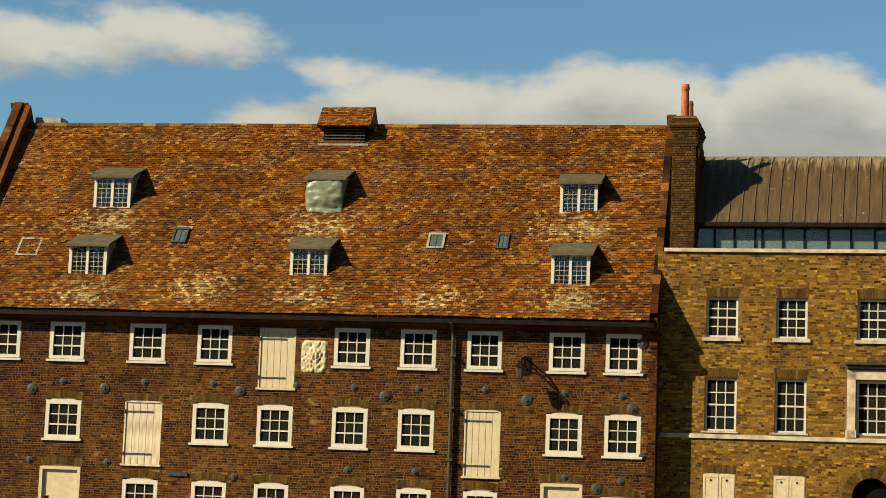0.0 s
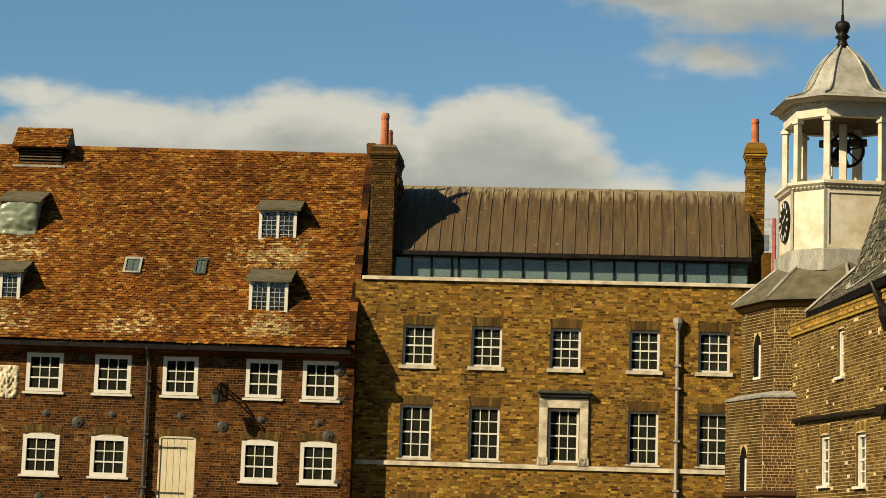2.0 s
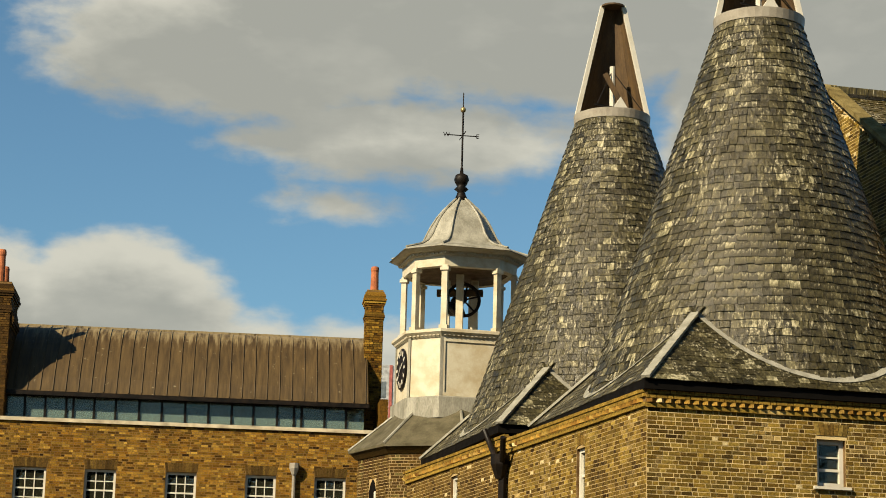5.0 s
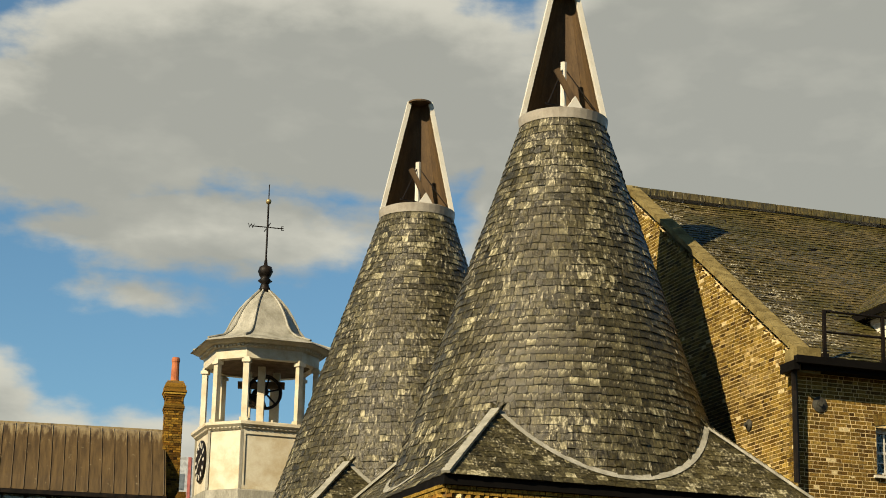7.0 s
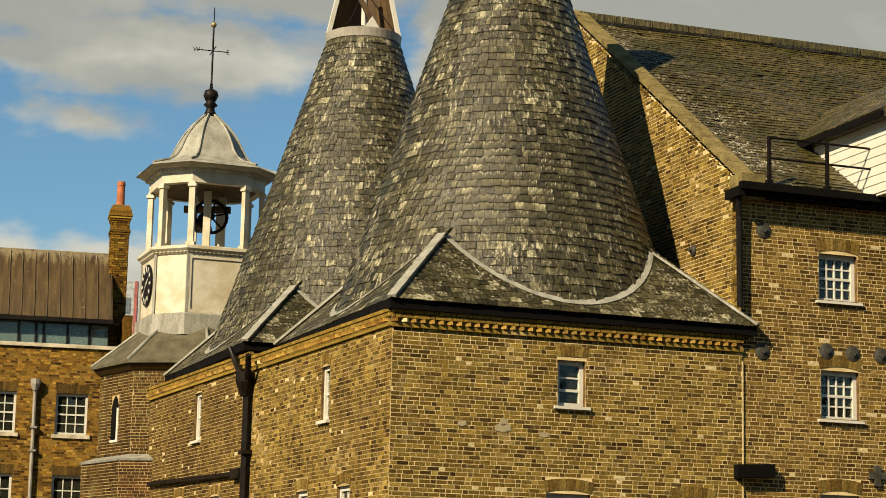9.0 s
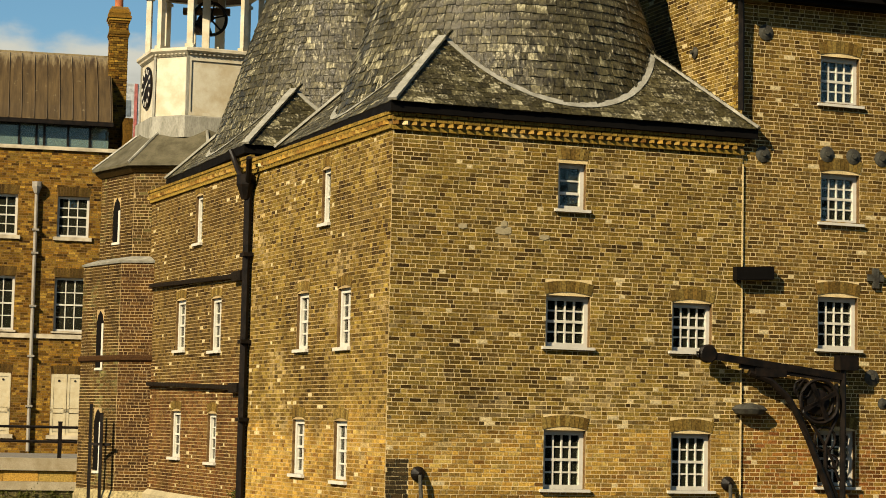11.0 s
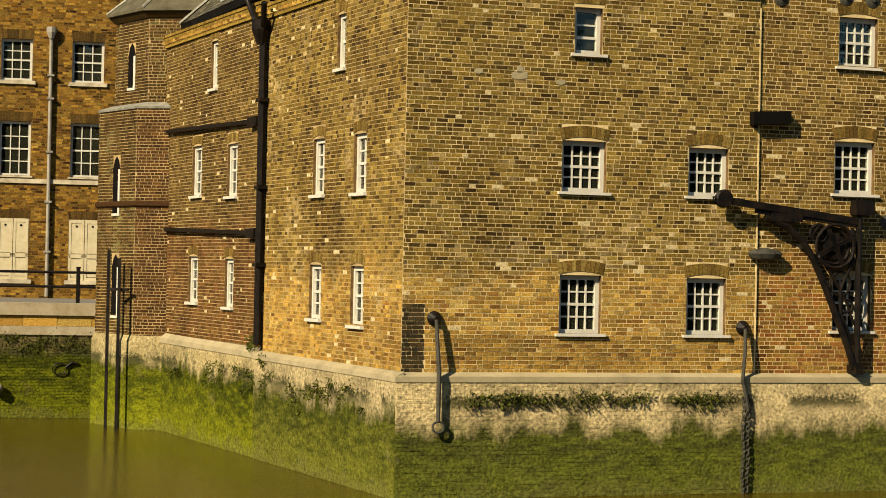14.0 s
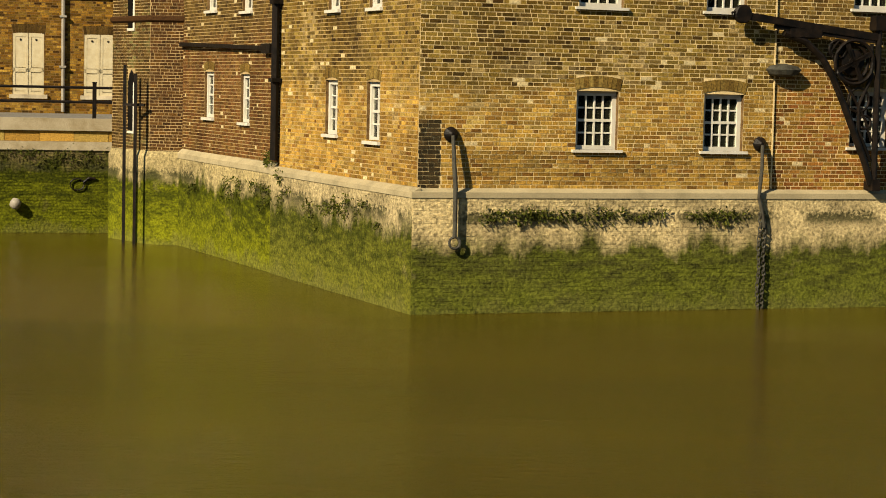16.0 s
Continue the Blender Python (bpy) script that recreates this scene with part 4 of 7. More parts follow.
def gable(x0, x1, lift, coping_lift, name):
    """A gable wall between two roof slopes, raised above the tiles, with a coping."""
    g = Geo().add([(x, y, z) for x in (x0, x1) for y, z in ((0, 2.9), (10.2, 2.9), (10.2, EAVE_Z + lift), (RIDGE_Y, RIDGE_Z + 0.25 + lift), (-0.1, EAVE_Z + 0.1 + lift), (-0.1, 9.4), (0, 9.3))],
                  [(6, 5, 4, 3, 2, 1, 0), (7, 8, 9, 10, 11, 12, 13)] + [(i, (i + 1) % 7, (i + 1) % 7 + 7, i + 7) for i in range(7)])
    w = part("gable_wall", g, BRICK_MILL, mill)
    a, b = Vector((0, -0.25, EAVE_Z + 0.1 + lift)), Vector((0, RIDGE_Y, RIDGE_Z + 0.3 + lift))
    n = 22
    for i in range(n):
        p, q = a.lerp(b, i / n), a.lerp(b, (i + 0.96) / n)
        xm = x0 + min(x1 - x0, 0.28) / 2
        part("coping_stone", Geo().bar(p + Vector((xm, 0, 0.05)), q + Vector((xm, 0, 0.05 + 0.006 * (i % 3))), min(x1 - x0 - 0.02, 0.30), 0.07), BRICK_MILL, w)
    part("coping_back", Geo().bar(b + Vector((xm, 0, 0.05)), Vector((xm, 10.3, EAVE_Z + lift + 0.1)), (x1 - x0) + 0.06, 0.09), COPING, w)
    return w


gable(-0.26, 0.0, 0.12, 0, "gable")
gable(-23.2, -22.62, 0.5, 0, "gable")
for i in range(12):
    part("kneeler_brick", shared("kneeler", lambda: Geo().box(0, -0.02, 0, 0.24, 0.2, 0.065).mesh("kneeler_brick")), BRICK_MILL, mill, m=Matrix.Translation((-0.25, -0.05 - 0.008 * min(i, 14), 9.0 + i * 0.075)))
part("rear_wall", Geo().box(-22.7, 9.9, 2.9, -0.26, 10.2, EAVE_Z - 0.1), BRICK_MILL, mill)
# room backing behind the windows, its shade put into the colour
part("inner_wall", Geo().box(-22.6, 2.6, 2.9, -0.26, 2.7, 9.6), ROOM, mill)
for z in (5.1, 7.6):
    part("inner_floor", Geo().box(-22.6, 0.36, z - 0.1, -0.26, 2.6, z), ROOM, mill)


def dormer(x0, x1, y, z0, z1, covered=False):
    """Box dormer standing on the roof slope: cheeks, lead roof, casement pair or a sheet tied over it."""
    w, back = x1 - x0, (z1 + 0.16 - EAVE_Z) / PITCH + EAVE_Y
    slope = 0.38
    yb = (EAVE_Z - EAVE_Y * PITCH - z1 + slope * y) / (slope - PITCH) + 0.1
    zb = z1 + slope * (yb - y)
    d = part("dormer", Geo().add([(x0 + 0.04, y + 0.03, z0), (x0 + 0.04, back, z1), (x0 + 0.04, y + 0.03, z1), (x0 + 0.10, y + 0.03, z0), (x0 + 0.10, back, z1), (x0 + 0.10, y + 0.03, z1)], [(0, 2, 1), (3, 4, 5), (0, 3, 5, 2), (1, 2, 5, 4), (0, 1, 4, 3)]), LEAD, mill, "dormer hidden behind a tied green plastic sheet" if covered else "small dormer with white lattice casements and a lead roof")
    part("cheek", Geo().add([(x1 - 0.10, y + 0.03, z0), (x1 - 0.10, back, z1), (x1 - 0.10, y + 0.03, z1), (x1 - 0.04, y + 0.03, z0), (x1 - 0.04, back, z1), (x1 - 0.04, y + 0.03, z1)], [(0, 2, 1), (3, 4, 5), (0, 3, 5, 2), (1, 2, 5, 4), (0, 1, 4, 3)]), LEAD, d)
    q = [(x, yy, zz + e) for e in (-0.02, 0.05) for x, yy, zz in ((x0 - 0.1, y - 0.14, z1 - 0.04), (x1 + 0.12, y - 0.14, z1 - 0.04), (x1 + 0.12, yb, zb), (x0 - 0.1, yb, zb))]
    part("dormer_roof", Geo().add(q, [(0, 3, 2, 1), (4, 5, 6, 7), (0, 1, 5, 4), (1, 2, 6, 5), (2, 3, 7, 6), (3, 0, 4, 7)]), SLATE_LEAD, d)
    for i in (0, 1):
        xs_ = (x0 + 0.05, x1 - 0.05)[i]
        part("gablet", Geo().add([(xs_ + e, yy, zz) for e in (-0.03, 0.03) for yy, zz in ((y + 0.03, z1), (back, z1), (yb, zb), (y + 0.03, z1 + 0.01))], [(0, 1, 2, 3), (7, 6, 5, 4), (0, 3, 7, 4), (3, 2, 6, 7), (1, 5, 6, 2), (0, 4, 5, 1)]), LEAD, d)
    part("apron", Geo().add([(x0 - 0.05, y - 0.16, z0 - 0.16), (x1 + 0.05, y - 0.16, z0 - 0.16), (x1 + 0.05, y + 0.02, z0 + 0.05), (x0 - 0.05, y + 0.02, z0 + 0.05), (x0 - 0.05, y - 0.12, z0 - 0.2), (x1 + 0.05, y - 0.12, z0 - 0.2), (x1 + 0.05, y + 0.06, z0 + 0.0), (x0 - 0.05, y + 0.06, z0 + 0.0)], [(0, 1, 2, 3), (0, 4, 5, 1), (1, 5, 6, 2), (3, 7, 4, 0)]), LEAD, d)
    if covered:
        g = Geo()
        n, mth = 40, 18
        for j in range(mth + 1):
            for i in range(n + 1):
                u, v = i / n, j / mth
                bulge = 0.16 * (math.sin(math.pi * u) ** 0.5) * (0.55 + 0.45 * math.sin(math.pi * v))
                fold = 0.055 * noise.noise(Vector((u * 2.2 + x0, v * 7.5, 0.4))) + 0.035 * noise.noise(Vector((u * 6.0 + v * 4, v * 15.0, 1.7)))
                g.v.append((x0 - 0.05 * math.sin(math.pi * v) + (w + 0.08 * math.sin(math.pi * v)) * u, y - 0.02 - bulge - fold, z0 + (z1 - z0) * v + 0.03 * math.sin(u * 7) * (1 - v)))
        for j in range(mth):
            for i in range(n):
                k = j * (n + 1) + i
                g.f.append((k, k + 1, k + n + 2, k + n + 1))
        part("sheet", g, SHEET, d, "crumpled green plastic sheet", smooth=True)
        return d
    me = shared(("casement", round(w, 1)), lambda: casement_pair(w, z1 - z0))
    lattice(part("casement_frame", me, WHITE, d, m=Matrix.Translation((x0, y, z0))), w, z1 - z0)
    part("leaded_glass", shared(("dglass", round(w, 1)), lambda: Geo().box(0.1, 0.04, 0.1, w - 0.1, 0.045, z1 - z0 - 0.08).mesh("glass")), GLASS, d, m=Matrix.Translation((x0, y, z0)))
    part("dormer_inside", Geo().box(x0 + 0.1, y + 0.3, z0 + 0.3, x1 - 0.1, y + 0.32, z1 - 0.02), ROOM, d)
    return d


def casement_pair(w, h):
    return Geo().box(0, 0, 0, 0.1, 0.1, h).box(w - 0.1, 0, 0, w, 0.1, h).box(0.1, 0, 0, w - 0.1, 0.1, 0.09).box(0.1, 0, h - 0.09, w - 0.1, 0.1, h).mesh("casement_frame")


def lattice(parent, w, h):
    """The mullion and the thin leads of both casements."""
    part("mullion", shared(("dmull", round(h, 1)), lambda: Geo().box(-0.045, -0.005, 0.09, 0.045, 0.09, h - 0.09).mesh("mullion")), WHITE, parent, m=Matrix.Translation((w / 2, 0, 0)))
    for a, b in ((0.1, w / 2 - 0.045), (w / 2 + 0.045, w - 0.1)):
        for i in range(1, 3):
            part("lead_bar", shared(("dv", round(h, 1)), lambda: Geo().box(-0.005, 0.02, 0.09, 0.005, 0.036, h - 0.09).mesh("lead_bar")), WHITE, parent, m=Matrix.Translation((a + (b - a) * i / 3, 0, 0)))
        for j in range(1, 6):
            part("lead_bar", shared(("dh", round(w, 1)), lambda: Geo().box(0, 0.021, -0.005, b - a, 0.035, 0.005).mesh("lead_bar")), WHITE, parent, m=Matrix.Translation((a, 0, 0.09 + (h - 0.18) * j / 6)))


SLATE_LEAD = surface("dull_grey_lead", (0.12, 0.104, 0.06), 0.7, var=0.35, tint=(0.065, 0.056, 0.028), spec=0.2)
for x0, x1, y, z0, z1, c in ((-19.14, -17.86, 2.49, 13.40, 14.52, False), (-19.15, -17.89, 0.54, 10.87, 11.96, False), (-11.80, -10.60, 2.49, 13.37, 14.50, True),
                             (-11.77, -10.56, 0.58, 10.92, 11.98, False), (-3.45, -2.23, 2.53, 13.40, 14.46, False), (-3.40, -2.20, 0.53, 10.85, 11.90, False)):
    dormer(x0, x1, y, z0, z1, c)

ROOF_TURN = math.degrees(math.atan(PITCH))


def skylight(x0, x1, y, h, pale):
    z = EAVE_Z + (y - EAVE_Y) * PITCH
    m = Matrix.Translation((x0, y, z)) @ pose(0, 0, 0, ROOF_TURN, 0, 0)
    w = x1 - x0
    f = part("skylight", Geo().box(-0.05, -0.02, 0.02, w + 0.05, 0.05, 0.13).box(-0.05, h - 0.05, 0.02, w + 0.05, h + 0.04, 0.13).box(-0.05, 0.05, 0.02, 0.02, h - 0.05, 0.13).box(w - 0.02, 0.05, 0.02, w + 0.05, h - 0.05, 0.13), LEAD if pale else IRON_GREY, mill, "small roof light flush with the tiles", m)
    part("pane", Geo().box(0.02, 0.05, 0.09, w - 0.02, h - 0.05, 0.095), GLASS_SKY, f)
    # flat dark sheet under the pane, painted for the shade below
    part("shaft", Geo().box(0.02, 0.05, 0.06, w - 0.02, h - 0.05, 0.075), ROOM, f)
    part("bar", Geo().box(w / 2 - 0.012, 0.05, 0.09, w / 2 + 0.012, h - 0.05, 0.11), IRON_GREY, f)
    part("flashing", Geo().box(-0.12, h + 0.04, 0.03, w + 0.12, h + 0.14, 0.07), LEAD, f)


for q in ((-21.15, -20.5, 1.12, 0.78, True), (-16.0, -15.6, 1.56, 0.64, False), (-7.5, -7.04, 1.5, 0.64, True), (-5.27, -4.98, 1.52, 0.64, False)):
    skylight(*q)

# roof vent on the ridge
vent = part("roof_vent", Geo().box(-11.85, RIDGE_Y - 0.55, RIDGE_Z - 0.9, -10.35, RIDGE_Y + 0.55, RIDGE_Z + 0.0), TAR, mill, "small tiled ridge vent")
for i in range(5):
    part("louvre", Geo().box(-11.8, RIDGE_Y - 0.60, RIDGE_Z - 0.6 + i * 0.1, -10.4, RIDGE_Y - 0.53, RIDGE_Z - 0.56 + i * 0.1), OAK, vent)
part("vent_roof", Geo().add([(-12.05, RIDGE_Y - 0.8, RIDGE_Z - 0.10), (-10.2, RIDGE_Y - 0.8, RIDGE_Z - 0.10), (-10.2, RIDGE_Y, RIDGE_Z + 0.70), (-12.05, RIDGE_Y, RIDGE_Z + 0.70), (-12.05, RIDGE_Y + 0.8, RIDGE_Z - 0.10), (-10.2, RIDGE_Y + 0.8, RIDGE_Z - 0.10)], [(0, 1, 2, 3), (3, 2, 5, 4), (0, 3, 4), (1, 5, 2), (0, 4, 5, 1)]), OAK, vent)
u2 = np.array([0, 0.8, 0.80]) / math.hypot(0.8, 0.80)
co = shingle_rows(np.array([-12.05, RIDGE_Y - 0.8, RIDGE_Z - 0.10]), np.array([1.0, 0, 0]), u2, np.array([0, -u2[2], u2[1]]), 1.85, 1.15, 0.165, 0.1, rnd)
tagged(part("vent_tiles", tile_mesh("vent_tiles", co), TILE, vent), kind="stuff")
part("vent_apron", Geo().box(-12.0, RIDGE_Y - 0.72, RIDGE_Z - 0.75, -10.25, RIDGE_Y - 0.56, RIDGE_Z - 0.68), LEAD, vent)
part("roof_hatch", Geo().box(-22.5, RIDGE_Y + 0.2, RIDGE_Z - 0.3, -21.55, RIDGE_Y + 0.9, RIDGE_Z + 0.36), LEAD, mill, "pale metal box behind the ridge")

# down pipe, wall anchors, crest, lantern
pipe = part("downpipe", Geo().tube([(-6.32, -0.42, 9.62), (-6.32, -0.2, 9.45), (-6.29, -0.12, 9.2), (-6.26, -0.12, 2.9)], 0.06), IRON_GREY, mill)
for z in (8.6, 7.0, 5.4, 3.8):
    part("bracket", Geo().box(-6.37, -0.2, z - 0.03, -6.17, 0.0, z + 0.03), IRON_GREY, pipe)
spots = [(-20.16, 9.25), (-17.47, 9.26), (-15.09, 9.27), (-11.05, 9.28), (-8.36, 9.28), (-4.04, 9.30), (-18.89, 7.5), (-16.18, 7.54), (-13.92, 7.55), (-11.22, 7.56), (-9.38, 7.55), (-7.34, 7.57), (-5.25, 7.59), (-2.78, 7.55), (-1.04, 7.5), (-0.41, 8.2), (-0.38, 5.71), (-19.86, 4.97), (-17.28, 4.98), (-9.48, 5.0), (-7.36, 5.0), (-2.71, 5.0), (-1.02, 4.92), (-13.1, 4.66)]
bigs = [(-19.92, 7.23), (-17.5, 7.31), (-13.04, 7.34), (-8.4, 7.31), (-3.96, 7.31), (-0.72, 7.13), (-0.46, 9.12), (-1.75, 4.68)]
small_me = Geo().lathe([(0.115, 0), (0.115, 0.02), (0.06, 0.05), (0.04, 0.05), (0.04, 0.10), (0.01, 0.10)], 14).mesh("anchor_plate")
big_me = Geo().lathe([(0.17, 0), (0.17, 0.03), (0.09, 0.075), (0.05, 0.075), (0.05, 0.13), (0.01, 0.13)], 16).mesh("anchor_plate")
for lst, me in ((spots, small_me), (bigs, big_me)):
    for x, z in lst:
        part("anchor_plate", me, IRON_GREY, mill, m=pose(x, -0.012, z, 90, 0, 0) @ Matrix.Diagonal((1, 1, 0.5, 1)))
part("tie_bar", Geo().box(-15.25, -0.05, 4.62, -14.6, 0.0, 4.75), IRON_GREY, mill)

crest = thing("carved_stone_plaque", MILL, "weathered carved stone plaque set in the brick wall", "plaque")
g = Geo()
n = 26
for j in range(n + 1):
    for i in range(n + 1):
        u, v = i / n * 2 - 1, j / n * 2 - 1
        inside = max(abs(u) ** 5 + abs(v) ** 6, 0)
        h = 0.03 + 0.05 * max(0, noise.noise(Vector((u * 2.6, v * 2.9, 3.3)))) + 0.05 * max(0.0, 1 - 3.2 * (abs(u * 0.9) ** 2 + (v - 0.1) ** 2)) + 0.05 * noise.noise(Vector((u * 6.5, v * 7.0, 9.1)))
        g.v.append((-10.71 + 0.41 * u * (1 - 0.06 * v * v), -(h if inside < 0.95 else 0.0), 8.48 + 0.5 * v))
for j in range(n):
    for i in range(n):
        k = j * (n + 1) + i
        g.f.append((k, k + 1, k + n + 2, k + n + 1))
part("carving", g, CREAM, crest, smooth=True)
part("slab", Geo().box(-11.12, 0.0, 7.98, -10.3, 0.05, 8.98), STONE, crest)

lamp = thing("wall_lantern", MILL, "old black iron wall lantern on a bracket", "lantern")
part("bracket", Geo().tube([(-3.98, 0.0, 8.55), (-3.98, -0.5, 8.6), (-4.05, -0.75, 8.5), (-4.08, -0.75, 8.35)], 0.03).tube([(-3.98, 0.0, 8.2), (-4.02, -0.45, 8.55)], 0.025), IRON, lamp)
part("lantern_box", Geo().lathe([(0.09, 7.95), (0.15, 8.22), (0.15, 8.26)], 6, centre=(-4.08, -0.75)), IRON_GREY, lamp)
part("lantern_cap", Geo().lathe([(0.19, 8.26), (0.07, 8.38), (0.03, 8.42)], 6, centre=(-4.08, -0.75)), IRON, lamp)
part("stay_rod", Geo().tube([(-3.9, -0.1, 8.4), (-2.75, -0.06, 7.35), (-2.7, -0.04, 7.2)], 0.02), IRON, lamp)
part("plate", Geo().box(-4.1, -0.04, 8.1, -3.88, 0.0, 8.62), IRON, lamp)

# ---- the house between the mills ----
house = thing("mill_house", HOUSE, "yellow-brown brick house, sash windows, set-back metal roof storey", "house")
cols = [(-5.07, -4.10), (-2.95, -2.01), (-0.52, 0.41), (1.90, 2.82), (4.00, 4.95)]
holes, skip = [], []
for k, (a, b) in enumerate(cols):
    holes.append((a, 9.42, b, 10.66))
    skip.append((a - 0.02, 10.64, b + 0.02, 10.95))
    holes.append((a, 6.56, b, 8.19))
    if k != 2:
        skip.append((a - 0.02, 8.17, b + 0.02, 8.48))
        holes.append((a, 3.45, b, 5.28))
        skip.append((a - 0.02, 5.26, b + 0.02, 5.55))
holes.append((-0.62, 2.9, 0.52, 5.30))
skip += [(-0.95, 4.6, 0.85, 5.62), (-0.85, 6.44, 0.75, 8.72), (-6.5, 6.34, 5.6, 6.47)]
brick_wall(house, I4, -6.6, 6.2, 2.9, 12.05, holes, skip, BRICK_HOUSE, MORTAR, 2, single=(-6.0, 5.7, 3.3, 6.3))
for k, (a, b) in enumerate(cols):
    sash_window(house, I4, a, 9.42, b, 10.66, 3, 4, deep=0.09, fr=0.07, sill_m=STONE, sill_w=0.1, sill_h=0.11)
    arch_bricks(house, I4, a, b, 10.67, 0.0, 0.28, RUBBED_DARK)
    sash_window(house, I4, a, 6.56, b, 8.19, 3, 4, deep=0.09, fr=0.07, sill=(k != 2), sill_m=STONE, sill_h=0.05)
    if k != 2:
        arch_bricks(house, I4, a, b, 8.20, 0.0, 0.28, RUBBED_DARK)
        arch_bricks(house, I4, a, b, 5.29, 0.03, 0.26, RUBBED_DARK)
        sh = part("shutters", Geo().box(a, 0.02, 3.45, b, 0.06, 5.28), CREAM, house, "closed cream panelled shutters")
        mid = (a + b) / 2
        for x0, x1 in ((a, mid), (mid, b)):
            for z0, z1 in ((3.5, 4.15), (4.2, 5.22)):
                part("panel", Geo().box(x0 + 0.07, 0.0, z0 + 0.06, x1 - 0.07, 0.03, z1 - 0.06), CREAM, sh)
            for z0, z1 in ((3.45, 3.53), (4.12, 4.24), (5.17, 5.28)):
                part("rail", Geo().box(x0 + 0.01, -0.012, z0, x1 - 0.01, 0.03, z1), CREAM, sh)
            for u0, u1 in ((x0 + 0.01, x0 + 0.08), (x1 - 0.08, x1 - 0.01)):
                part("stile", Geo().box(u0, -0.012, 3.53, u1, 0.03, 5.17), CREAM, sh)
            part("heart_hole", Geo().lathe([(0.035, 0), (0.035, 0.012)], 8), TAR, sh, m=pose((x0 + x1) / 2, -0.0, 5.08, 90, 0, 0))
        part("sill", Geo().prism([(a - 0.1, 3.33), (b + 0.1, 3.33), (b + 0.1, 3.45), (a - 0.1, 3.45)], -0.1, 0.1), STONE, sh)
part("string_course", Geo().prism([(-6.4, 6.34), (5.6, 6.34), (5.6, 6.47), (-6.4, 6.47)], -0.06, 0.05), STONE, house)
sur = part("window_surround", Geo().box(-0.80, -0.08, 6.47, -0.55, 0.06, 8.44).box(0.44, -0.08, 6.47, 0.69, 0.06, 8.44).box(-0.80, -0.08, 8.22, 0.69, 0.06, 8.50).box(-0.84, -0.08, 6.47, -0.52, 0.06, 6.7).box(0.41, -0.08, 6.47, 0.73, 0.06, 6.7), STONE, house, "moulded pale stone window surround with a hood")
part("hood", Geo().box(-0.86, -0.26, 8.66, 0.75, 0.05, 8.74).box(-0.80, -0.18, 8.56, 0.69, 0.05, 8.66).box(-0.76, -0.10, 8.5, 0.65, 0.05, 8.56), IRON_GREY, sur)
door = part("arched_doorway", Geo().box(-0.6, 0.25, 2.9, 0.5, 0.3, 5.3), TAR, house, "dark arched doorway")
g = Geo()
for i in range(19):
    a0, a1 = math.pi * (i + 0.06) / 19, math.pi * (i + 0.94) / 19
    p = lambda r, a: (-0.05 + r * math.cos(a), 4.72 + r * math.sin(a))
    part("brick", Geo().prism([p(0.57, a1), p(0.57, a0), p(0.86, a0), p(0.86, a1)][::-1], -0.012, 0.06), RUBBED_DARK, door)
g = Geo()
for s in (-1, 1):
    pts = [(-0.05 + s * 0.92, 5.64)] + [(-0.05 + s * 0.58 * math.cos(math.pi / 2 * i / 8), 4.72 + 0.58 * math.sin(math.pi / 2 * i / 8)) for i in range(9)] + [(-0.05, 5.64)]
    pts = [(-0.05 + s * 0.92, 4.6), (-0.05 + s * 0.58, 4.6)] + pts[1:-1] + [(-0.05, 5.64), pts[0]]
    g.prism(pts if s < 0 else pts[::-1], -0.002, 0.12)
part("spandrel", g, BRICK_HOUSE, door)
part("parapet_coping", Geo().prism([(-6.4, 12.05), (6.2, 12.05), (6.2, 12.16), (-6.4, 12.16)], -0.08, 0.4), STONE, house)
dp = part("downpipe", Geo().tube([(3.36, -0.1, 10.85), (3.38, -0.1, 2.95)], 0.055), PALE_IRON, house, "grey rainwater pipe with a hopper head")
part("hopper", Geo().lathe([(0.07, 10.7), (0.15, 10.9), (0.15, 11.05)], 8, centre=(3.36, -0.13)), PALE_IRON, dp)
for z in (9.6, 8.9, 7.3, 5.8, 4.3):
    part("bracket", Geo().box(3.27, -0.18, z - 0.03, 3.47, 0.0, z + 0.03), PALE_IRON, dp)
part("flat_roof", Geo().box(-6.6, 0.3, 11.7, 6.2, 10.0, 11.85), LEAD, house)
part("rear_wall", Geo().box(-6.6, 9.8, 2.9, 6.2, 10.1, 13.0), BRICK_HOUSE, house)
part("end_wall", Geo().box(5.95, 0.34, 2.9, 6.2, 9.8, 13.2), BRICK_HOUSE, house)
part("end_wall", Geo().box(-6.6, 0.34, 2.9, -6.35, 9.8, 12.0), BRICK_HOUSE, house)
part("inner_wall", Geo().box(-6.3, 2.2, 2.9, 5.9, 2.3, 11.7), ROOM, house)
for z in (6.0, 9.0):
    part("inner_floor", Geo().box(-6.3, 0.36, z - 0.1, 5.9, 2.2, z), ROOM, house)
